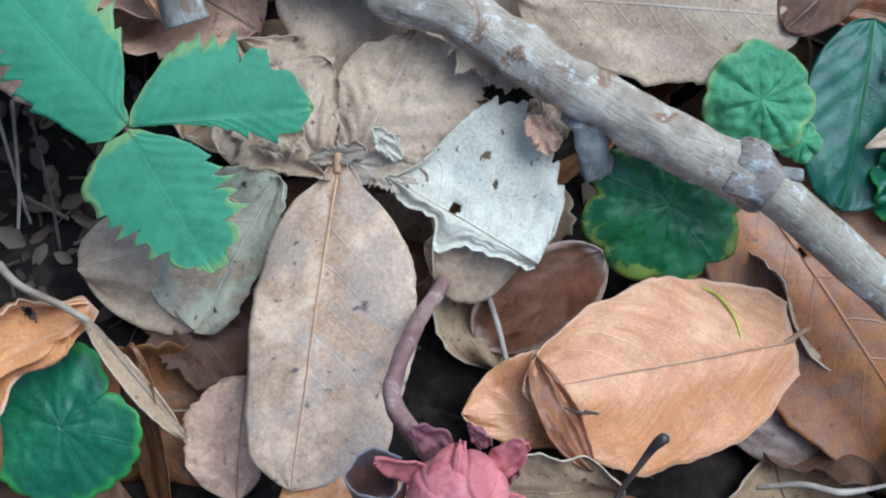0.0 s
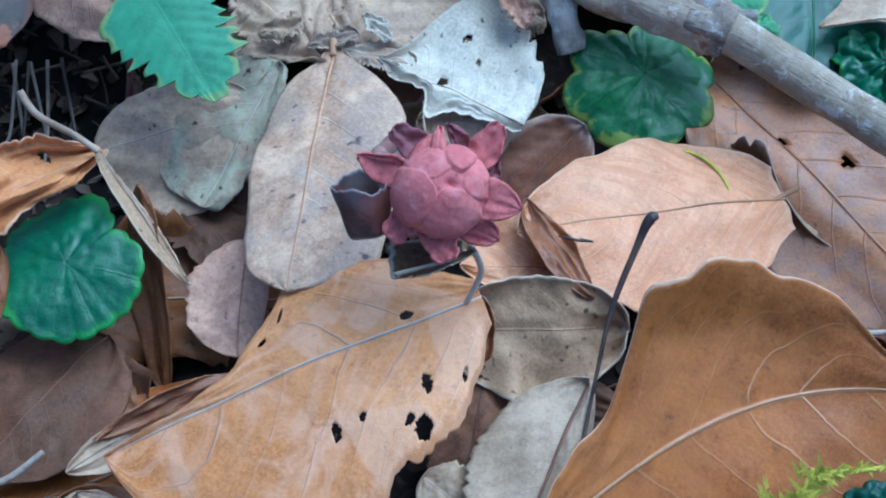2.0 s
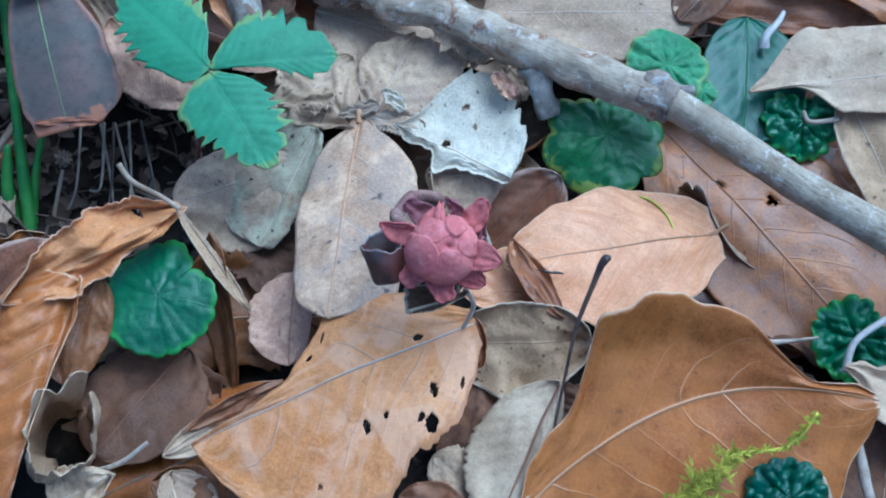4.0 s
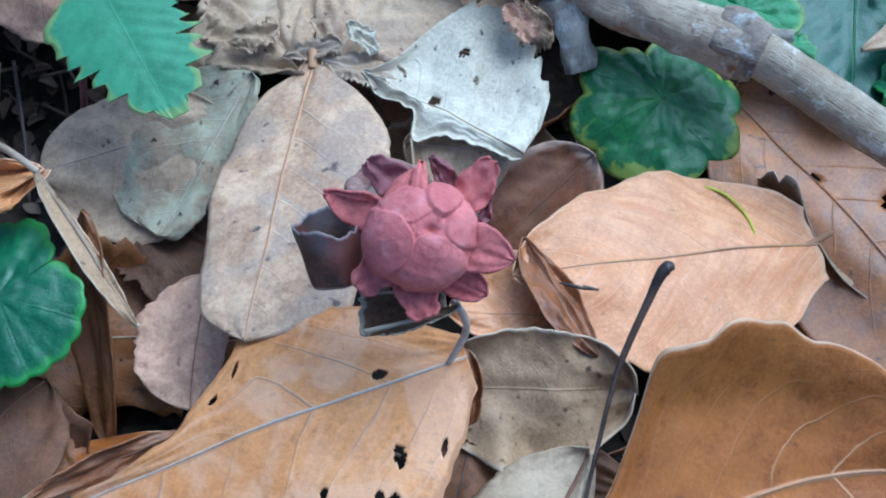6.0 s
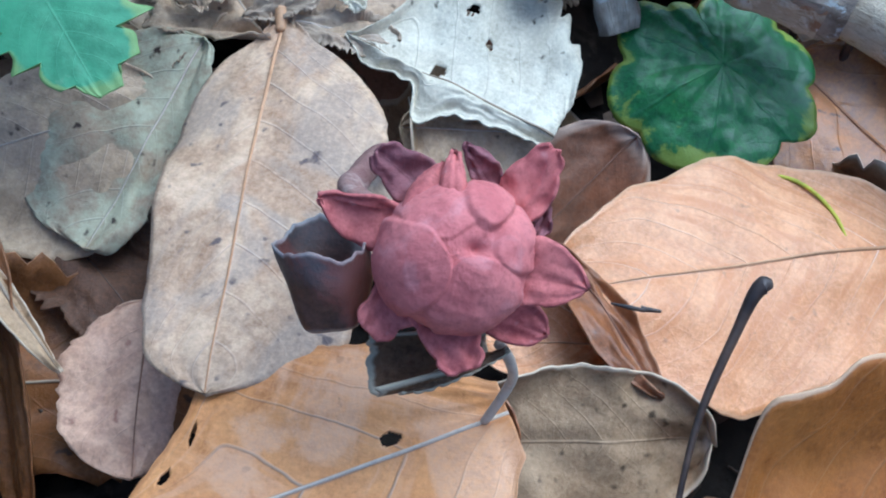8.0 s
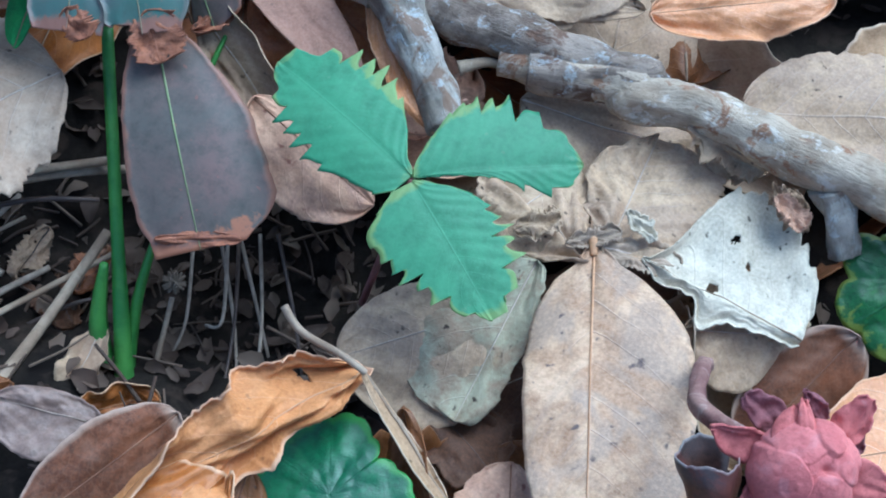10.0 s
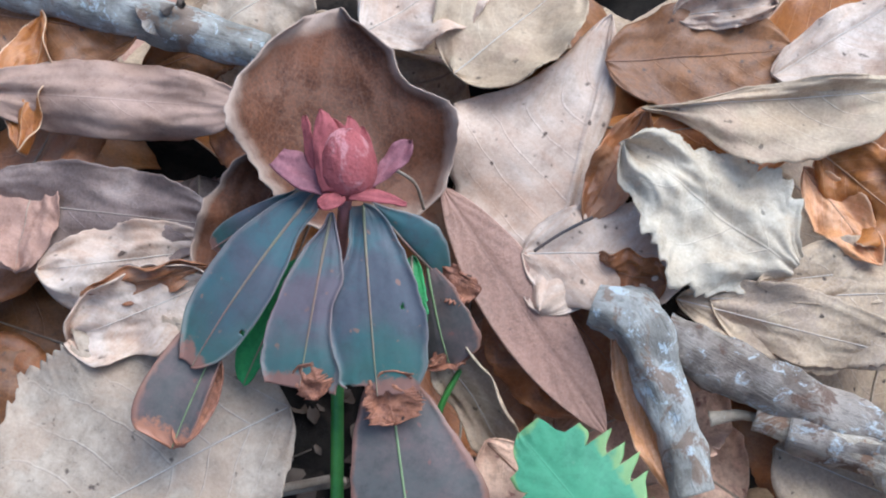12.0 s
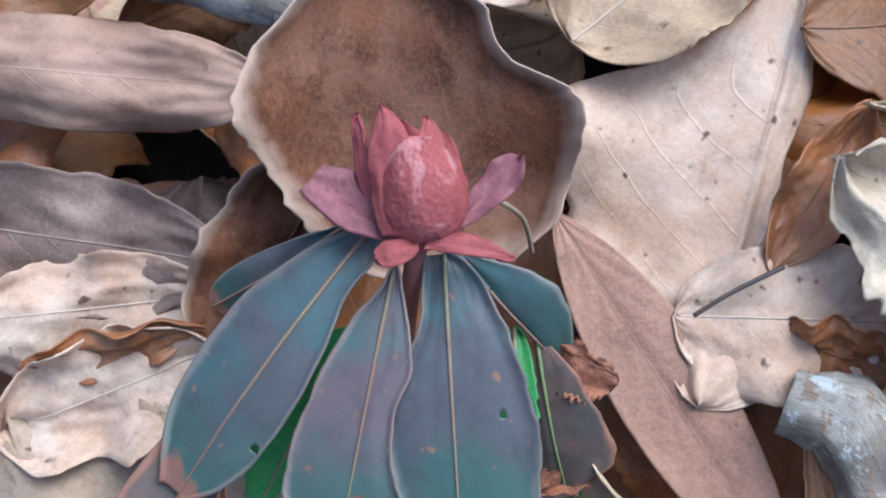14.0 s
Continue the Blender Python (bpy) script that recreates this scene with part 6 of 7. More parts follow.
leaf("dead_leaf", "large bleached pinkish dead leaf with dark marks", WHITE, (-0.0991, 0.0584, 0.0080), (-0.1100, 0.1161, 0.0200), (-0.12, -0.20, 0.97), 0.0247, 0.0125, bend=-14, crumple=0.0025, wave=0.003, ragged=0.08, nu=66, nv=32, edge=((0.0, 0.2, 0.42, 0.68, 0.8, 0.92, 0.96, 1.0, 0.99, 0.96, 0.68, 0.45, 0.29, 0.17, 0.0), (0.0, 0.7, 1.0, 0.72, 0.24, 0.18, 0.24, 0.25, 0.25, 0.29, 0.34, 0.3, 0.24, 0.15, 0.0)))
leaf("dead_leaf", "whitish dead leaf with a lifted edge", WHITE, (-0.1064, 0.0671, 0.0100), (-0.0779, 0.0798, 0.0120), (0.04, -0.29, 0.96), 0.0096, 0.0112, shape='oval', crumple=0.0016, bend=14, midrib=RIB_LIGHT, rib=0.00016, ragged=0.08, wave=0.0020, nu=66, nv=32)
leaf("dead_leaf", "narrow upright brown dead leaf", RUST, (-0.0962, 0.0975, 0.0240), (-0.0983, 0.0764, 0.0130), (0.06, -0.47, 0.88), 0.0056, 0.0047, shape='lance', curl=(30, 40), midrib=STALK_RUST, rib=0.00016, ragged=0.08, crumple=0.0016, wave=0.0020, nu=66, nv=32)
leaf("dead_leaf", "crumpled creamy-white dried leaf", CREAM, (-0.0610, 0.0833, 0.0150), (-0.0971, 0.0871, 0.0270), (0.24, -0.34, 0.91), 0.0158, 0.0124, crumple=0.005, ragged=0.16, wave=0.0008, waves=1.3, relief=0.0001, nu=80, nv=44, edge=((0.3, 0.39, 0.47, 0.55, 0.6, 0.66, 0.76, 0.82, 0.87, 0.88, 0.93, 0.96, 1.0, 0.97, 0.92, 0.84, 0.8, 0.71, 0.67, 0.59, 0.51, 0.47, 0.43, 0.43, 0.35, 0.22, 0.0), (0.2, 0.3, 0.45, 0.68, 0.93, 0.97, 1.0, 0.96, 0.96, 0.91, 0.93, 0.88, 0.84, 0.8, 0.77, 0.71, 0.67, 0.67, 0.62, 0.59, 0.59, 0.55, 0.5, 0.47, 0.39, 0.3, 0.0)))
leaf("dead_leaf", "wavy beige dead leaf lying across others", BEIGE, (-0.0969, 0.0955, 0.0260), (-0.0516, 0.1206, 0.0280), (0.16, -0.44, 0.88), 0.0035, 0.0119, bend=14, crumple=0.003, wave=0.003, curl=(20, 20), midrib=RIB_LIGHT, rib=0.00016, ragged=0.08, nu=66, nv=32, edge=((0.0, 0.0, 0.05, 0.27, 0.5, 0.68, 0.78, 0.88, 0.98, 1.0, 0.93, 0.86, 0.79, 0.41, 0.0), (0.0, 0.12, 0.27, 0.49, 0.8, 0.95, 1.0, 0.99, 0.95, 0.91, 0.81, 0.68, 0.47, 0.23, 0.0)))
leaf("dead_leaf", "warm brown dead leaf half covered", BROWN, (-0.1071, 0.1060, 0.0200), (-0.0761, 0.1226, 0.0220), (0.02, -0.18, 0.98), 0.0106, 0.0116, shape='oval', crumple=0.0016, midrib=STALK_RUST, rib=0.00016, ragged=0.08, wave=0.0020, nu=66, nv=32)
leaf("dead_leaf", "pale cupped dead leaf", BEIGE, (-0.1334, 0.0946, 0.0140), (-0.1204, 0.1215, 0.0200), (-0.08, -0.17, 0.98), 0.0167, 0.0142, shape='oval', curl=(40, 40), midrib=RIB_LIGHT, rib=0.00016, ragged=0.08, crumple=0.0016, wave=0.0020, nu=66, nv=32)
leaf("dead_leaf", "rolled pinkish dead leaf", PALEROSY, (-0.2124, 0.0514, 0.0140), (-0.1658, 0.0694, 0.0150), (0.11, -0.45, 0.89), 0.0085, 0.0092, shape='oval', curl=(-50, -60), crumple=0.0022, ragged=0.08, wave=0.004, nu=66, nv=32)
leaf("dead_leaf", "dull purple-brown dead leaf in shade", PURPLE, (-0.2059, 0.0338, 0.0060), (-0.1600, 0.0485, 0.0080), (0.06, -0.42, 0.91), 0.0095, 0.0102, shape='oval', crumple=0.0022, bend=-20, curl=(30, 10), wave=0.0020, midrib=STALK_GREY, rib=0.00016, ragged=0.08, nu=66, nv=32)
leaf("dead_leaf", "pale pinkish dead leaf with an upturned brown edge", WHITE, (-0.1549, 0.0377, 0.0090), (-0.1739, 0.0181, 0.0050), (0.32, -0.53, 0.79), 0.0074, 0.0078, shape='oval', bend=20, curl=(50, -20), crumple=0.0022, lip=0.002, wave=0.003, midrib=RIB_LIGHT, rib=0.00016, ragged=0.08, nu=66, nv=32)
leaf("dead_leaf", "large grey-beige oak leaf with a wavy lobed margin", ASH, (-0.1322, 0.0240, 0.0050), (-0.1644, -0.0176, 0.0000), (0.00, -0.13, 0.99), 0.0166, 0.0296, shape='blunt', ragged=0.16, teeth=5, tooth=0.22, crumple=0.0022, wave=0.004, nu=130, nv=44, midrib=RIB_LIGHT, rib=0.00016)
leaf("dead_leaf", "narrow peach dead leaf strip", PEACH, (-0.0860, 0.0631, 0.0070), (-0.0643, 0.0387, 0.0040), (-0.20, -0.31, 0.93), 0.0016, 0.0043, shape='lance', curl=(30, 30), midrib=RIB_TAN, rib=0.00016, ragged=0.08, crumple=0.0016, wave=0.0020, nu=66, nv=32)
leaf("dead_leaf", "shaded red-brown dead leaf under the stick", RUST, (-0.1011, 0.0665, 0.0020), (-0.0719, 0.0544, -0.0060), (0.10, -0.39, 0.92), 0.0082, 0.0082, shape='oval', midrib=STALK_RUST, rib=0.00016, ragged=0.08, crumple=0.0016, wave=0.0020, nu=66, nv=32)
leaf("dead_leaf", "pale dead leaf with a toothed edge behind the stick", GREY, (-0.0775, 0.0715, 0.0090), (-0.0333, 0.0791, 0.0100), (0.02, -0.52, 0.85), 0.0078, 0.0059, teeth=26, tooth=0.05, bend=12, wave=0.0020, midrib=RIB_LIGHT, rib=0.00016, ragged=0.08, crumple=0.0016, nu=66, nv=32)
leaf("dead_leaf", "grey-pink dead leaf behind the stick", GREY, (-0.0390, 0.0957, 0.0130), (-0.0659, 0.0783, 0.0140), (0.18, -0.27, 0.95), 0.0060, 0.0067, crumple=0.0016, midrib=RIB_LIGHT, rib=0.00016, ragged=0.08, wave=0.0020, nu=66, nv=32)
leaf("dead_leaf", "orange-brown dead leaf with a raised edge", TAN, (-0.0555, 0.1081, 0.0180), (-0.0242, 0.1302, 0.0220), (0.09, -0.32, 0.94), 0.0121, 0.0129, shape='oval', wave=0.003, midrib=RIB_TAN, rib=0.00016, ragged=0.08, crumple=0.0016, nu=66, nv=32)
leaf("dead_leaf", "peach dead leaf with a long stalk", PEACH, (-0.0659, 0.1023, 0.0170), (-0.0470, 0.0903, 0.0160), (-0.09, -0.18, 0.98), 0.0047, 0.0054, shape='lance', curl=(20, 20), midrib=RIB_TAN, rib=0.00016, ragged=0.08, crumple=0.0016, wave=0.0020, nu=66, nv=32)
stalk("branch", [(-0.0903, 0.0627, 0.0110), (-0.0830, 0.0626, 0.0120), (-0.0740, 0.0544, 0.0090), (-0.0618, 0.0408, 0.0040)], (0.0044, 0.0054, 0.0043, 0.0037), BARK_PALE, stick, "lichen-grey broken fork", sides=26, lump=0.32)
stalk("branch", [(-0.0776, 0.0641, 0.0090), (-0.0648, 0.0631, 0.0090), (-0.0514, 0.0625, 0.0090), (-0.0401, 0.0629, 0.0080), (-0.0283, 0.0615, 0.0090), (-0.0513, 0.0574, 0.0070)], (0.0042, 0.005, 0.0048, 0.0046, 0.0042, 0.0036), BARK_BROWN, stick, sides=26, lump=0.3)
# hollow with stalks and grass
tagged(stalk("grass_blade", [(-0.1071, -0.0174, -0.0340), (-0.1125, -0.0092, -0.0240), (-0.1140, -0.0010, -0.0140)], (0.0023, 0.0019, 0.0008), STEM_GREEN, sides=6, lump=0), "pale green grass shoot rising from the soil", "grass")
tagged(stalk("grass_blade", [(-0.1049, -0.0161, -0.0340), (-0.1074, -0.0030, -0.0220), (-0.1071, 0.0073, -0.0120)], (0.0015, 0.0011, 0.0006), STEM_GREEN, sides=6, lump=0), "narrow green grass shoot", "grass")
tagged(stalk("dry_straw", [(-0.1519, -0.0118, -0.0120), (-0.1408, 0.0023, -0.0100), (-0.1308, 0.0120, -0.0120), (-0.1205, 0.0206, -0.0160)], (0.001, 0.0011, 0.0009), STALK, sides=8, lump=0), "bent greenish straw stalk over the hollow", "straw")
tagged(stalk("dry_straw", [(-0.1416, -0.0325, -0.0200), (-0.1303, -0.0145, -0.0220), (-0.1156, 0.0080, -0.0240)], (0.0007, 0.0006), STALK, sides=8, lump=0), "thin dry straw stalk in the hollow", "straw")
tagged(stalk("dry_straw", [(-0.1247, -0.0306, -0.0240), (-0.1221, -0.0119, -0.0240), (-0.1194, 0.0093, -0.0220)], (0.0015, 0.0011, 0.0011), STALK, sides=8, lump=0), "thick beige straw stalk over soil", "straw")
tagged(stalk("dry_straw", [(-0.1430, -0.0090, -0.0220), (-0.1414, 0.0012, -0.0220), (-0.1395, 0.0111, -0.0230)], (0.0006, 0.0005), STALK_GREY, sides=8, lump=0), "thin grey straw in the hollow", "straw")
tagged(stalk("root_fibre", [(-0.0865, -0.0119, -0.0310), (-0.0902, 0.0034, -0.0280), (-0.0960, 0.0195, -0.0240)], (0.0003, 0.0004), STALK_DARK, sides=8, lump=0), "thin grey upright rootlet in the dark hollow", "root")
tagged(stalk("root_fibre", [(-0.0846, -0.0089, -0.0330), (-0.0909, 0.0042, -0.0300), (-0.1001, 0.0191, -0.0260)], (0.0003, 0.0004), STALK_GREY, sides=8, lump=0), "thin grey upright rootlet in the dark hollow", "root")
tagged(stalk("root_fibre", [(-0.0734, -0.0034, -0.0270), (-0.0786, 0.0059, -0.0240), (-0.0879, 0.0203, -0.0200)], (0.0003, 0.0004), STALK_DARK, sides=8, lump=0), "thin grey upright rootlet in the dark hollow", "root")
tagged(stalk("root_fibre", [(-0.0809, -0.0088, -0.0300), (-0.0851, 0.0049, -0.0270), (-0.0919, 0.0205, -0.0230)], (0.0003, 0.0004), STALK_GREY, sides=8, lump=0), "thin grey upright rootlet in the dark hollow", "root")
tagged(stalk("root_fibre", [(-0.0952, 0.0005, -0.0290), (-0.0919, 0.0016, -0.0260), (-0.0975, 0.0176, -0.0220)], (0.0003, 0.0004), STALK_GREY, sides=8, lump=0), "thin grey upright rootlet in the dark hollow", "root")
tagged(stalk("root_fibre", [(-0.0999, -0.0074, -0.0330), (-0.0995, 0.0007, -0.0300), (-0.1049, 0.0171, -0.0260)], (0.0003, 0.0004), STALK_GREY, sides=8, lump=0), "thin grey upright rootlet in the dark hollow", "root")
tagged(stalk("root_fibre", [(-0.0816, -0.0003, -0.0320), (-0.0859, 0.0056, -0.0290), (-0.0961, 0.0200, -0.0250)], (0.0003, 0.0004), STALK_GREY, sides=8, lump=0), "thin grey upright rootlet in the dark hollow", "root")
tagged(stalk("dry_straw", [(-0.1001, -0.0151, -0.0320), (-0.1010, -0.0077, -0.0280), (-0.1020, 0.0011, -0.0230)], (0.0006, 0.0005), STALK, sides=8, lump=0), "thin stalk of a seed head", "straw")
seed_head((-0.1027, 0.0037, -0.0220))
tagged(stalk("grass_blade", [(-0.1077, 0.0296, -0.0050), (-0.1084, 0.0366, 0.0020), (-0.1077, 0.0432, 0.0060)], (0.0008, 0.0005), STEM_GREEN, sides=6, lump=0), "thin green grass blade", "grass")
leaf("dead_leaf", "purplish dead leaf edge in the litter", PURPLE, (-0.0978, -0.0322, -0.0080), (-0.1159, -0.0350, -0.0050), (0.18, -0.15, 0.97), 0.0084, 0.0040, shape='oval', midrib=STALK_GREY, rib=0.00016, ragged=0.05, crumple=0.0016)
leaf("dead_leaf", "pinkish brown leaf behind the strawberry", MOTTLED, (-0.0983, 0.0337, 0.0030), (-0.0709, 0.0270, -0.0090), (0.29, -0.39, 0.87), 0.0050, 0.0121, shape='oval', crumple=0.0016, midrib=STALK_RUST, rib=0.00016, ragged=0.08, wave=0.0020, nu=66, nv=32)
leaf("dead_leaf", "small tan curled scrap in the hollow", TAN, (-0.1080, -0.0263, -0.0240), (-0.0955, -0.0187, -0.0240), (0.39, -0.65, 0.65), 0.0053, 0.0061, shape='oval', curl=(40, 40), midrib=RIB_TAN, rib=0.00016, ragged=0.08, crumple=0.0016, wave=0.0020, nu=66, nv=32)
leaf("dead_leaf", "grey weathered leaf deep in the hollow", GREY, (-0.1341, -0.0035, -0.0300), (-0.1515, -0.0157, -0.0280), (0.23, -0.18, 0.96), 0.0071, 0.0042, shape='blunt', ragged=0.2, crumple=0.003, midrib=RIB_LIGHT, rib=0.00016, wave=0.0020, nu=66, nv=32)
leaf("dead_leaf", "beige curled scrap beside straw", BEIGE, (-0.1118, -0.0084, -0.0240), (-0.1123, -0.0263, -0.0260), (-0.02, -0.11, 0.99), 0.0046, 0.0042, shape='lance', curl=(40, 40), midrib=RIB_LIGHT, rib=0.00016, ragged=0.08, crumple=0.0016, wave=0.0020, nu=66, nv=32)
leaf("dead_leaf", "peach dead leaf with a pale curved rim", PEACH, (-0.0324, 0.0776, 0.0110), (0.0013, 0.0946, 0.0140), (0.12, -0.43, 0.90), 0.0061, 0.0074, shape='oval', lip=0.001, bend=10, midrib=RIB_TAN, rib=0.00016, ragged=0.08, crumple=0.0016, wave=0.0020, nu=66, nv=32)
leaf("dead_leaf", "grey-pink dead leaf with fine teeth", GREY, (-0.0722, 0.0736, 0.0100), (-0.0326, 0.0925, 0.0140), (0.04, -0.35, 0.93), 0.0073, 0.0138, teeth=24, tooth=0.05, crumple=0.0016, midrib=RIB_LIGHT, rib=0.00016, ragged=0.08, wave=0.0020, nu=66, nv=32)
leaf("dead_leaf", "brown-grey dead leaf under the strawberry", GREY, (-0.0510, 0.0566, -0.0010), (-0.0082, 0.0585, -0.0030), (0.06, -0.18, 0.98), 0.0074, 0.0157, shape='oval', crumple=0.0016, midrib=RIB_LIGHT, rib=0.00016, ragged=0.08, wave=0.0020, nu=66, nv=32)
leaf("dead_leaf", "greyish flake of a dead leaf", BEIGE, (-0.0362, 0.0441, 0.0010), (-0.0493, 0.0221, -0.0020), (-0.04, -0.11, 0.99), 0.0090, 0.0062, shape='blunt', ragged=0.08, crumple=0.0016, midrib=RIB_LIGHT, rib=0.00016, wave=0.0020, nu=66, nv=32)
leaf("dead_leaf", "dark leaf in a gap of the litter", DARK, (0.0150, -0.0249, -0.0120), (0.0463, -0.0243, -0.0100), (-0.05, -0.32, 0.95), 0.0064, 0.0072, shape='oval', midrib=STALK_DARK, rib=0.00016, ragged=0.05, crumple=0.0016)
leaf("dead_leaf", "dark leaf scrap under the ribbed leaf", DARK, (0.0190, -0.0260, -0.0080), (0.0227, -0.0499, -0.0110), (-0.28, -0.16, 0.95), 0.0068, 0.0082, shape='blunt', ragged=0.1, midrib=STALK_DARK, rib=0.00016, crumple=0.0016)
leaf("dead_leaf", "pale dead leaf piece at the foot of the orange leaf", BEIGE, (-0.0286, -0.0469, -0.0090), (-0.0429, -0.0656, -0.0090), (0.40, -0.32, 0.86), 0.0046, 0.0035, shape='lance', curl=(30, 20), midrib=RIB_LIGHT, rib=0.00016, ragged=0.05, crumple=0.0016)
# Tan leaf drawn in the darkened brown, its shade put into the colour
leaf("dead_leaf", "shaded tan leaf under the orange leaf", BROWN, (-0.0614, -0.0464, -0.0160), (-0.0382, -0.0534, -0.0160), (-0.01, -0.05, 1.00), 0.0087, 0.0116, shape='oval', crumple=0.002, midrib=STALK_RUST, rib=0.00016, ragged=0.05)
tagged(stalk("dry_straw", [(0.0059, 0.0163, -0.0090), (0.0096, 0.0110, -0.0070), (0.0131, 0.0050, -0.0050)], (0.0006, 0.0005), STALK_GREY, sides=8, lump=0), "thin grey stalk in a gap", "straw")
tagged(stalk("dry_straw", [(0.0946, -0.0207, -0.0040), (0.0997, -0.0258, -0.0050), (0.1038, -0.0324, -0.0060)], (0.0009, 0.0006), STALK, sides=8, lump=0), "split beige stalk in the litter", "straw")
tagged(stalk("dry_straw", [(-0.0537, -0.0743, -0.0040), (-0.0487, -0.0711, -0.0020), (-0.0446, -0.0662, 0.0010)], (0.0007, 0.0005), STALK_GREY, sides=8, lump=0), "bluish-grey bent leaf stalk", "straw")
tagged(stalk("twig", [(0.1059, -0.0130, -0.0060), (0.1089, -0.0205, -0.0070), (0.1127, -0.0273, -0.0090)], (0.0012, 0.0014), STALK_GREY, sides=8, lump=0.2), "short grey twig with a white scar", "twig")
tagged(stalk("moss_thread", [(0.0373, 0.0295, -0.0025), (0.0456, 0.0302, -0.0015), (0.0517, 0.0259, -0.0010), (0.0552, 0.0189, -0.0015)], (0.0003, 0.0003), MOSS, sides=8, lump=0), "thin yellow-green moss thread on a leaf", "moss")
moss_sprig([(0.0921, -0.0164, 0.0090), (0.0876, -0.0252, 0.0070), (0.0773, -0.0300, 0.0050), (0.0727, -0.0375, 0.0050), (0.0677, -0.0457, 0.0030)])
# more of the litter behind
fallen = tagged(stalk("fallen_branch", [(-0.2291, 0.0705, 0.0150), (-0.2097, 0.0757, 0.0160), (-0.1893, 0.0782, 0.0170), (-0.1677, 0.0818, 0.0150)], (0.0042, 0.0046, 0.0044, 0.0036), BARK_PALE, sides=20, lump=0.3), "pale lichen-covered branch half under leaves", "branch")
stalk("stub", [(-0.1889, 0.0773, 0.0190), (-0.1863, 0.0786, 0.0220), (-0.1834, 0.0800, 0.0240)], (0.0039, -0.0014, 0.0012), BARK_BROWN, fallen, sides=18, lump=0.3)
stalk("stub", [(-0.2095, 0.0741, 0.0180), (-0.2069, 0.0752, 0.0220)], (0.0018, 0.0012), BARK_PALE, fallen, sides=18, lump=0.3)
leaf("dead_leaf", "whitish dead leaf catching the light", WHITE, (-0.0777, 0.1154, 0.0220), (-0.0580, 0.1432, 0.0290), (-0.06, -0.21, 0.98), 0.0046, 0.0126, shape='oval', crumple=0.0016, bend=12, midrib=RIB_LIGHT, rib=0.00016, ragged=0.08, wave=0.0020, nu=66, nv=32)
leaf("dead_leaf", "brown curled lip of a pale leaf", RUST, (-0.1745, 0.0250, 0.0100), (-0.1564, 0.0391, 0.0120), (0.44, -0.74, 0.51), 0.0038, 0.0037, shape='lance', curl=(40, 40), crumple=0.0016, midrib=STALK_RUST, rib=0.00016, ragged=0.08, wave=0.0020, nu=66, nv=32)
leaf("dead_leaf", "grey-brown dull leaf far behind", BROWN, (-0.2234, 0.0671, 0.0130), (-0.1914, 0.0747, 0.0160), (-0.03, -0.39, 0.92), 0.0078, 0.0093, shape='oval', crumple=0.0022, midrib=STALK_RUST, rib=0.00016, ragged=0.08, wave=0.0020, nu=66, nv=32)
leaf("dead_leaf", "pale upturned leaf edge", WHITE, (-0.0989, 0.1184, 0.0240), (-0.0823, 0.1279, 0.0260), (0.14, -0.52, 0.84), 0.0062, 0.0035, shape='oval', curl=(40, 20), crumple=0.003, midrib=RIB_LIGHT, rib=0.00016, ragged=0.08, wave=0.0020, nu=66, nv=32)
leaf("dead_leaf", "brown leaf behind the rosy one", RUST, (-0.1081, 0.0604, 0.0030), (-0.0839, 0.0502, -0.0050), (0.12, -0.43, 0.89), 0.0062, 0.0099, shape='oval', midrib=STALK_RUST, rib=0.00016, ragged=0.08, crumple=0.0016, wave=0.0020, nu=66, nv=32)
leaf("dead_leaf", "pale brown curled edge under the shoot", BEIGE, (-0.1157, 0.0470, 0.0090), (-0.0929, 0.0339, -0.0040), (0.00, -0.71, 0.71), 0.0079, 0.0045, shape='oval', curl=(60, 40), crumple=0.0016, lip=0.001, midrib=RIB_LIGHT, rib=0.00016, ragged=0.08, wave=0.0020, nu=66, nv=32)
tagged(stalk("dry_straw", [(-0.1044, 0.0670, 0.0130), (-0.1014, 0.0712, 0.0150), (-0.0972, 0.0765, 0.0160)], (0.0003, 0.0003), STALK_DARK, sides=8, lump=0), "thin dark leaf stalk on a pale leaf", "stalk")
tagged(stalk("dry_straw", [(-0.1301, 0.0628, 0.0300), (-0.1268, 0.0638, 0.0260), (-0.1246, 0.0628, 0.0200)], (0.0003, 0.0003), STALK, sides=8, lump=0), "thin reddish hooked stalk beside the bud", "stalk")
tagged(stalk("twig", [(-0.0641, 0.0542, 0.0050), (-0.0589, 0.0571, 0.0060), (-0.0513, 0.0590, 0.0040)], (0.0015, 0.0009, 0.0008), BARK, sides=10, lump=0.2), "small broken twig under the stick", "twig")
leaf("dead_leaf", "pinkish pale leaf sloping under others", WHITE, (-0.1585, 0.0445, 0.0070), (-0.1877, 0.0273, 0.0030), (0.09, -0.43, 0.90), 0.0115, 0.0070, shape='oval', crumple=0.0025, wave=0.004, bend=-18, midrib=RIB_LIGHT, rib=0.00016, ragged=0.08, nu=66, nv=32)
leaf("dead_leaf", "grey-rosy upright leaf in the back litter", ROSY, (-0.1979, 0.0445, 0.0060), (-0.1909, 0.0252, 0.0040), (0.07, -0.07, 1.00), 0.0065, 0.0112, shape='oval', curl=(30, 30), crumple=0.003, midrib=STALK, rib=0.00016, ragged=0.08, wave=0.0020, nu=66, nv=32)
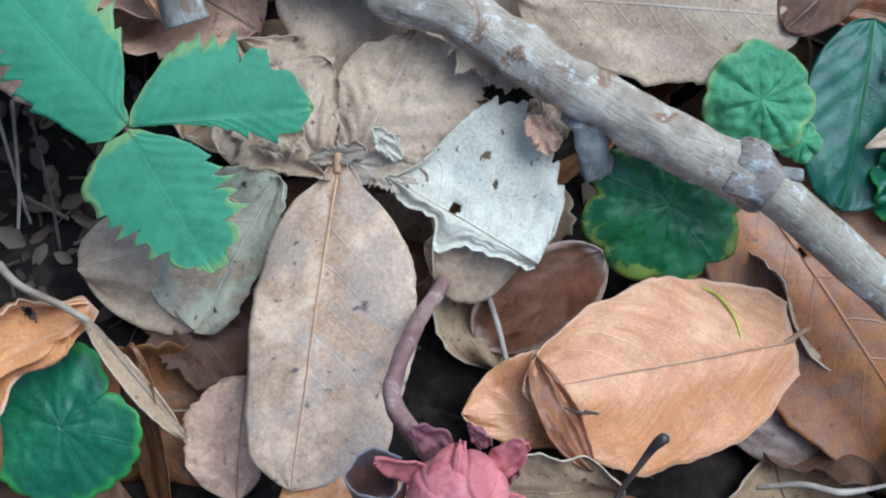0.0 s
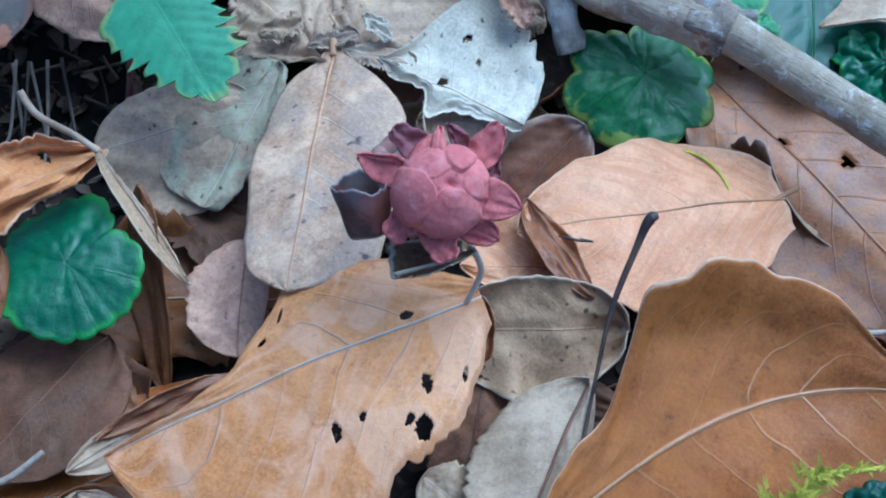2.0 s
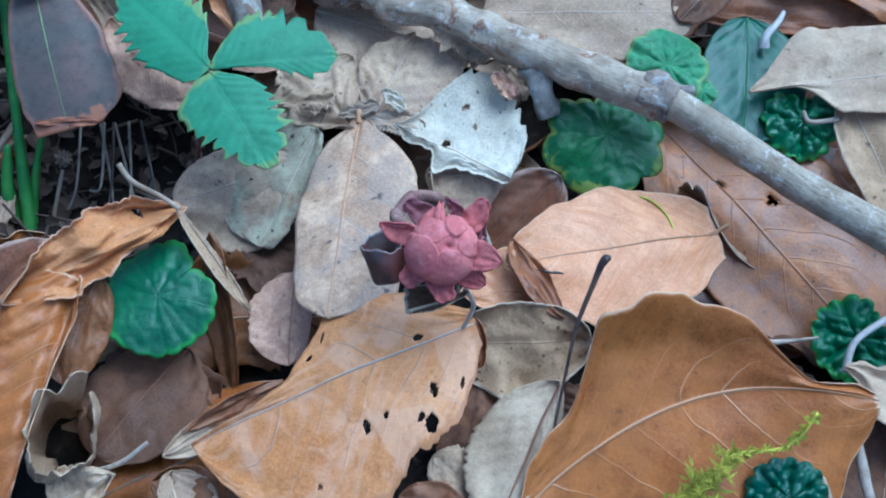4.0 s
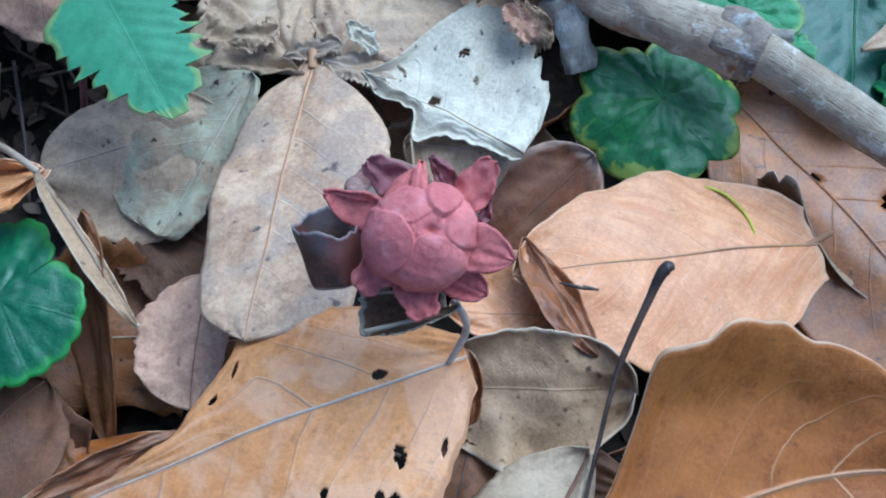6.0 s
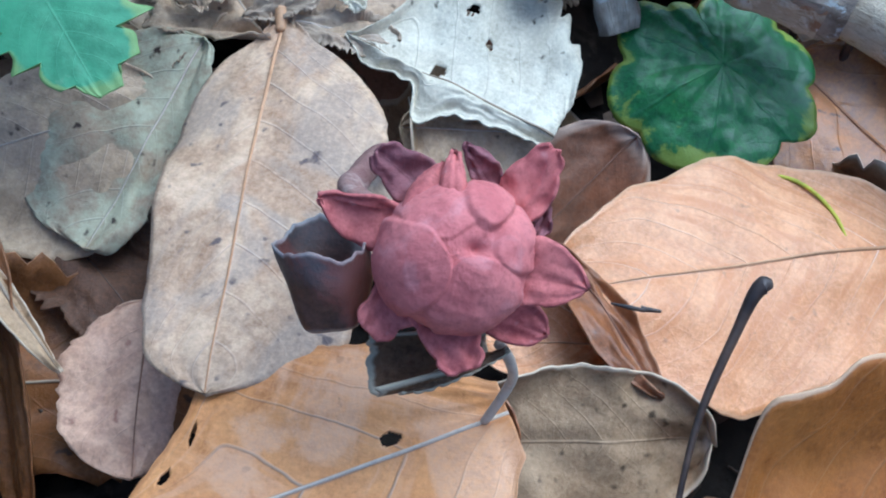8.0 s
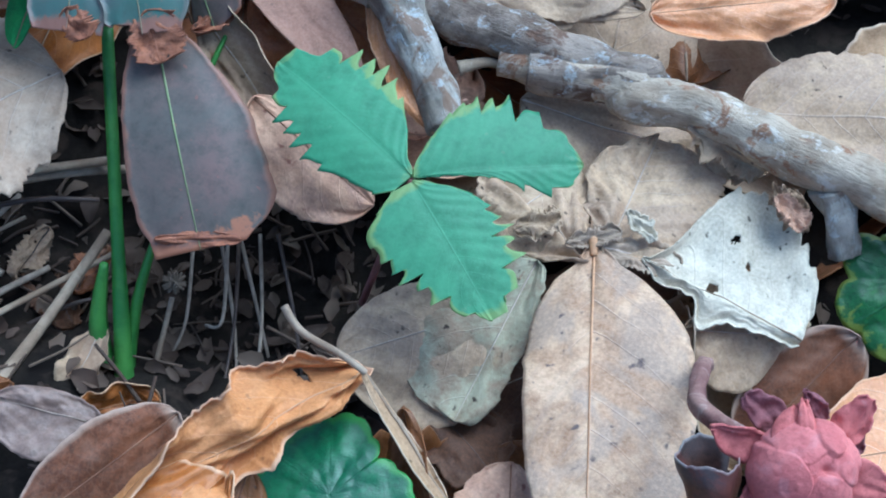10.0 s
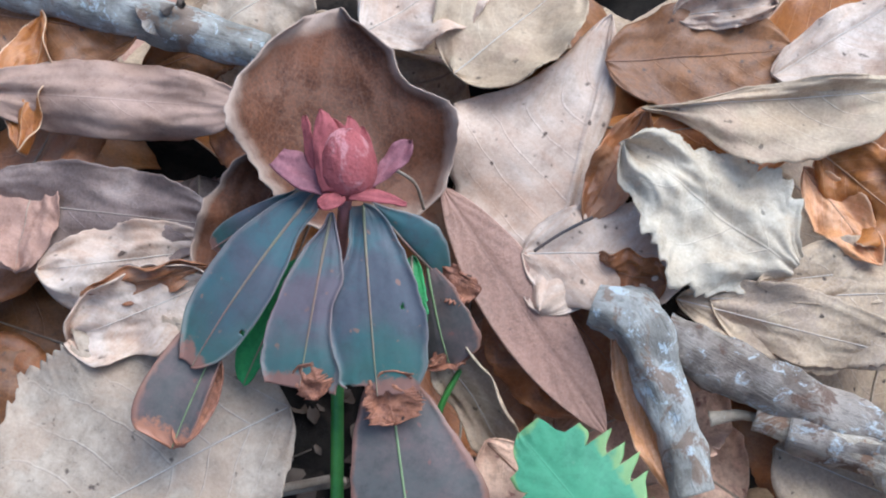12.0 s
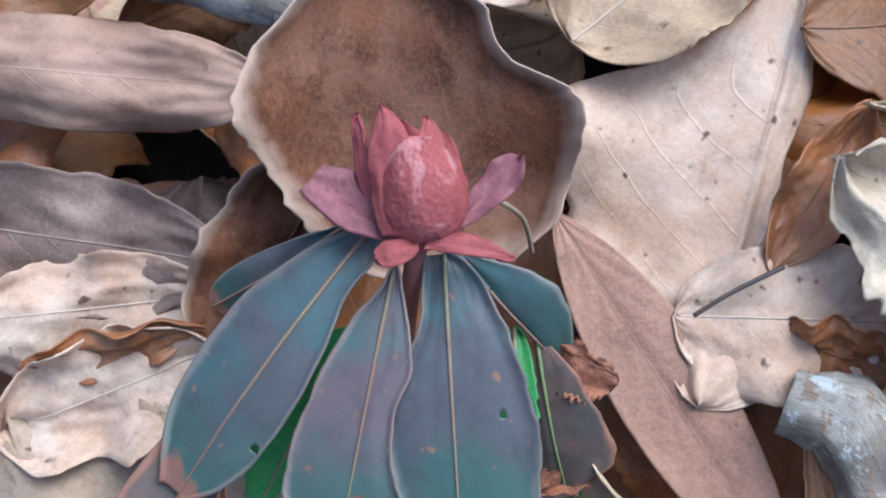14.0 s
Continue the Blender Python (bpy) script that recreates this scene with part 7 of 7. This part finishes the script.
leaf("dead_leaf", "orange-brown upright strip of leaf", TAN, (-0.2106, 0.0710, 0.0160), (-0.2005, 0.0447, 0.0100), (-0.24, -0.28, 0.93), 0.0046, 0.0061, shape='lance', curl=(30, 30), crumple=0.003, midrib=RIB_TAN, rib=0.00016, ragged=0.08, wave=0.0020, nu=66, nv=32)
leaf("dead_leaf", "brown curled leaf under the white one", RUST, (-0.0938, 0.0705, 0.0100), (-0.0805, 0.0722, 0.0120), (-0.05, -0.87, 0.49), 0.0056, 0.0091, shape='oval', curl=(50, 50), crumple=0.003, midrib=STALK_RUST, rib=0.00016, ragged=0.08, wave=0.0020, nu=66, nv=32)
leaf("dead_leaf", "tan leaf edge behind beige ones", TAN, (-0.0644, 0.1057, 0.0190), (-0.0418, 0.0974, 0.0190), (-0.28, -0.55, 0.78), 0.0084, 0.0085, shape='oval', curl=(40, 20), crumple=0.003, wave=0.003, midrib=RIB_TAN, rib=0.00016, ragged=0.08, nu=66, nv=32)
# straw and scraps in the hollow
tagged(stalk("dry_straw", [(-0.1501, -0.0178, -0.0230), (-0.1422, -0.0040, -0.0215), (-0.1360, 0.0069, -0.0230)], (0.0005, 0.0004), STALK, sides=8, lump=0), "thin dry stalk lying in the dark hollow", "straw")
tagged(stalk("dry_straw", [(-0.1422, -0.0228, -0.0270), (-0.1342, -0.0099, -0.0255), (-0.1281, 0.0001, -0.0270)], (0.0008, 0.00064), STALK_GREY, sides=8, lump=0), "thin dry stalk lying in the dark hollow", "straw")
tagged(stalk("dry_straw", [(-0.1476, -0.0015, -0.0180), (-0.1342, 0.0075, -0.0165), (-0.1225, 0.0133, -0.0180)], (0.0006, 0.00048), STALK_DARK, sides=8, lump=0), "thin dry stalk lying in the dark hollow", "straw")
tagged(stalk("dry_straw", [(-0.1315, -0.0230, -0.0280), (-0.1343, -0.0100, -0.0265), (-0.1394, 0.0001, -0.0280)], (0.0004, 0.00032), STALK, sides=8, lump=0), "thin dry stalk lying in the dark hollow", "straw")
tagged(stalk("dry_straw", [(-0.1557, -0.0078, -0.0260), (-0.1443, -0.0046, -0.0245), (-0.1352, -0.0048, -0.0260)], (0.0009, 0.00072), STALK_GREY, sides=8, lump=0), "thin dry stalk lying in the dark hollow", "straw")
tagged(stalk("dry_straw", [(-0.1283, -0.0139, -0.0290), (-0.1209, -0.0057, -0.0275), (-0.1155, -0.0007, -0.0290)], (0.0005, 0.0004), STALK_DARK, sides=8, lump=0), "thin dry stalk lying in the dark hollow", "straw")
tagged(stalk("dry_straw", [(-0.1519, 0.0013, -0.0140), (-0.1441, 0.0080, -0.0125), (-0.1381, 0.0113, -0.0140)], (0.0007, 0.00056), STALK, sides=8, lump=0), "thin dry stalk lying in the dark hollow", "straw")
tagged(stalk("dry_straw", [(-0.1193, -0.0245, -0.0310), (-0.1151, -0.0153, -0.0295), (-0.1128, -0.0092, -0.0310)], (0.0006, 0.00048), STALK_GREY, sides=8, lump=0), "thin dry stalk lying in the dark hollow", "straw")
leaf("leaf_scrap", "dark brown leaf scrap lying in the hollow", DARK, (-0.1478, -0.0087, -0.0260), (-0.1411, 0.0018, -0.0250), (-0.35, 0.14, 0.92), 0.0052, 0.0058, shape='blunt', ragged=0.35, crumple=0.002, curl=(30, 10), midrib=STALK_DARK, rib=0.0002, category='leaf scrap')
leaf("leaf_scrap", "grey leaf scrap lying in the hollow", GREY, (-0.1331, 0.0093, -0.0290), (-0.1335, -0.0040, -0.0280), (0.63, 0.05, 0.77), 0.0032, 0.0033, shape='blunt', ragged=0.35, crumple=0.002, curl=(30, 10), midrib=STALK_DARK, rib=0.0002, category='leaf scrap')
leaf("leaf_scrap", "rusty leaf scrap lying in the hollow", RUST, (-0.1469, -0.0181, -0.0250), (-0.1325, -0.0178, -0.0240), (-0.08, 0.42, 0.91), 0.0044, 0.0048, shape='blunt', ragged=0.35, crumple=0.002, curl=(30, 10), midrib=STALK_DARK, rib=0.0002, category='leaf scrap')
leaf("leaf_scrap", "dark brown leaf scrap lying in the hollow", DARK, (-0.1335, -0.0002, -0.0310), (-0.1192, -0.0084, -0.0300), (0.17, 0.43, 0.89), 0.0042, 0.0044, shape='blunt', ragged=0.35, crumple=0.002, curl=(30, 10), midrib=STALK_DARK, rib=0.0002, category='leaf scrap')
leaf("leaf_scrap", "grey leaf scrap lying in the hollow", GREY, (-0.1244, -0.0145, -0.0290), (-0.1335, -0.0238, -0.0280), (0.45, -0.36, 0.82), 0.0036, 0.0036, shape='blunt', ragged=0.35, crumple=0.002, curl=(30, 10), midrib=STALK_DARK, rib=0.0002, category='leaf scrap')
leaf("leaf_scrap", "rusty leaf scrap lying in the hollow", RUST, (-0.1225, -0.0018, -0.0300), (-0.1206, 0.0096, -0.0290), (-0.47, 0.00, 0.88), 0.0042, 0.0049, shape='blunt', ragged=0.35, crumple=0.002, curl=(30, 10), midrib=STALK_DARK, rib=0.0002, category='leaf scrap')
tagged(stalk("twig", [(0.0665, -0.0013, -0.0055), (0.0743, 0.0022, -0.0040), (0.0824, 0.0035, -0.0035), (0.0929, 0.0089, -0.0050)], (0.0004, 0.0007, 0.0007, 0.0003), STALK_GREY, sides=8, lump=0.2), "thin blue-grey twig across a wet leaf", "twig")
tagged(stalk("bark_fragment", [(0.0243, 0.0000, 0.0035), (0.0267, -0.0000, 0.0040), (0.0287, 0.0005, 0.0035)], (0.0001, 0.0003, 0.0002), STALK_DARK, sides=8, lump=0.3), "tiny dark fragment on a peach leaf", "fragment")
tagged(stalk("bark_fragment", [(0.0281, 0.0006, 0.0035), (0.0306, 0.0011, 0.0035)], (0.0004, 0.0002), STALK_DARK, sides=8, lump=0.3), "tiny dark fragment on a peach leaf", "fragment")
leaf("dead_leaf", "smooth dark red-brown dead leaf under others", CUP, (-0.0863, -0.0271, -0.0040), (-0.1014, -0.0531, -0.0060), (0.34, -0.27, 0.90), 0.0087, 0.0076, shape='oval', bend=12, midrib=STALK_RUST, rib=0.00016, ragged=0.05, crumple=0.0016)
# Dark colour carries the shade beside the herb leaf
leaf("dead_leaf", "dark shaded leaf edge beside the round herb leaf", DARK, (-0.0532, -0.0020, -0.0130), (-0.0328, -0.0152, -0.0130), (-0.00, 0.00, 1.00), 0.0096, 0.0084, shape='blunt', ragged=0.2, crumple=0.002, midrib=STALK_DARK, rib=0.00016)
leaf("dead_leaf", "light brown flake between orange and ochre leaves", BEIGE, (0.0144, -0.0468, -0.0090), (0.0268, -0.0509, -0.0100), (0.02, -0.17, 0.99), 0.0067, 0.0059, shape='blunt', ragged=0.2, crumple=0.002, midrib=RIB_LIGHT, rib=0.00016)
leaf("dead_leaf", "warm brown dull leaf low at the edge", BROWN, (-0.0191, -0.0753, -0.0120), (-0.0436, -0.0710, -0.0120), (-0.02, -0.12, 0.99), 0.0081, 0.0088, shape='oval', curl=(30, -20), crumple=0.003, midrib=STALK_RUST, rib=0.00016, ragged=0.05)
leaf("dead_leaf", "grey striped leaf standing in shade", GREY, (-0.0402, -0.0679, -0.0100), (-0.0290, -0.0827, -0.0090), (0.22, 0.23, 0.95), 0.0088, 0.0047, shape='oval', curl=(40, 10), relief=0.0008, veins=6, midrib=RIB_LIGHT, rib=0.00016, ragged=0.05, crumple=0.0016)
leaf("dead_leaf", "curled rusty brown leaf in a dark gap", RUST, (0.0100, -0.0568, -0.0110), (0.0275, -0.0598, -0.0120), (0.02, -0.18, 0.98), 0.0070, 0.0063, shape='oval', curl=(30, 30), crumple=0.002, midrib=STALK_RUST, rib=0.00016, ragged=0.05)
leaf("dead_leaf", "pale bleached leaf behind the cupped one", WHITE, (-0.1534, 0.0958, 0.0130), (-0.1373, 0.1187, 0.0190), (-0.06, -0.21, 0.98), 0.0127, 0.0109, shape='oval', curl=(20, 20), midrib=RIB_LIGHT, rib=0.00016, ragged=0.08, crumple=0.0016, wave=0.0020, nu=66, nv=32)
leaf("dead_leaf", "grey-white leaf scrap behind the cupped one", ASH, (-0.1819, 0.0825, 0.0100), (-0.1721, 0.1026, 0.0140), (0.06, -0.22, 0.97), 0.0087, 0.0106, shape='blunt', ragged=0.2, midrib=RIB_LIGHT, rib=0.00016, crumple=0.0016, wave=0.0020, nu=66, nv=32)
leaf("dead_leaf", "brown leaf piece behind the grey branch", BROWN, (-0.1904, 0.0717, 0.0070), (-0.1761, 0.0877, 0.0090), (0.23, -0.34, 0.91), 0.0054, 0.0070, shape='oval', curl=(30, 20), midrib=STALK_RUST, rib=0.00016, ragged=0.08, crumple=0.0016, wave=0.0020, nu=66, nv=32)
leaf("dead_leaf", "rusty curled leaf in the gap beside the cup", RUST, (-0.1742, 0.0724, 0.0070), (-0.1540, 0.0624, 0.0050), (-0.06, -0.26, 0.96), 0.0095, 0.0071, shape='oval', curl=(30, -20), midrib=STALK_RUST, rib=0.00016, ragged=0.08, crumple=0.0016, wave=0.0020, nu=66, nv=32)
tagged(stalk("dry_straw", [(-0.1570, -0.0070, -0.0090), (-0.1394, 0.0051, -0.0080), (-0.1227, 0.0189, -0.0120)], (0.0011, 0.0009, 0.0009), STALK, sides=8, lump=0), "bent beige straw crossing the green stem", "straw")
leaf("dead_leaf", "dark brown shaded leaf at the edge of the hollow", CUP, (-0.1434, -0.0091, -0.0160), (-0.1461, -0.0284, -0.0140), (0.33, 0.05, 0.94), 0.0080, 0.0057, shape='oval', curl=(30, -10), crumple=0.0016, midrib=STALK_RUST, rib=0.00016, ragged=0.08, wave=0.0020, nu=66, nv=32)
leaf("dead_leaf", "dull brown dead leaf beside the hollow", BROWN, (-0.1182, -0.0283, -0.0150), (-0.1262, -0.0438, -0.0120), (0.35, 0.00, 0.94), 0.0072, 0.0047, shape='oval', curl=(30, 10), crumple=0.0016, midrib=STALK_RUST, rib=0.00016, ragged=0.08, wave=0.0020, nu=66, nv=32)

# torn flakes over the papery leaves
leaf("leaf_scrap", "torn grey-beige leaf scrap over papery leaves", GREY, (-0.0435, 0.0253, 0.0017), (-0.0363, 0.0299, 0.0043), (0.06, -0.17, 0.98), 0.0023, 0.0029, shape="blunt", ragged=0.42, crumple=0.0014, curl=(30, 10), nu=90, nv=24, category="leaf scrap")
leaf("leaf_scrap", "ragged pale leaf scrap with a lifted edge", ASH, (-0.0339, 0.0261, 0.0015), (-0.0249, 0.0308, 0.0039), (0.06, -0.17, 0.98), 0.0020, 0.0017, shape="blunt", ragged=0.42, crumple=0.0014, curl=(40, 20), nu=90, nv=24, category="leaf scrap")
leaf("leaf_scrap", "small whitish torn leaf flake", PALE, (-0.0251, 0.0346, 0.0053), (-0.0185, 0.0317, 0.0040), (0.06, -0.17, 0.98), 0.0017, 0.0020, shape="blunt", ragged=0.42, crumple=0.0014, curl=(20, 30), nu=90, nv=24, category="leaf scrap")
leaf("leaf_scrap", "torn greenish-grey leaf scrap stained by lichen", LICHEN, (-0.0471, 0.0152, -0.0033), (-0.0399, 0.0207, -0.0003), (0.06, -0.17, 0.98), 0.0022, 0.0026, shape="blunt", ragged=0.42, crumple=0.0014, curl=(20, 20), nu=90, nv=24, category="leaf scrap")
leaf("leaf_scrap", "torn brown leaf flake beside the pale leaf", MOTTLED, (-0.0000, 0.0458, 0.0093), (0.0067, 0.0424, 0.0077), (0.06, -0.17, 0.98), 0.0023, 0.0026, shape="blunt", ragged=0.42, crumple=0.0014, curl=(30, 20), nu=90, nv=24, category="leaf scrap")

crumbs()
scatter_litter()
far_litter()
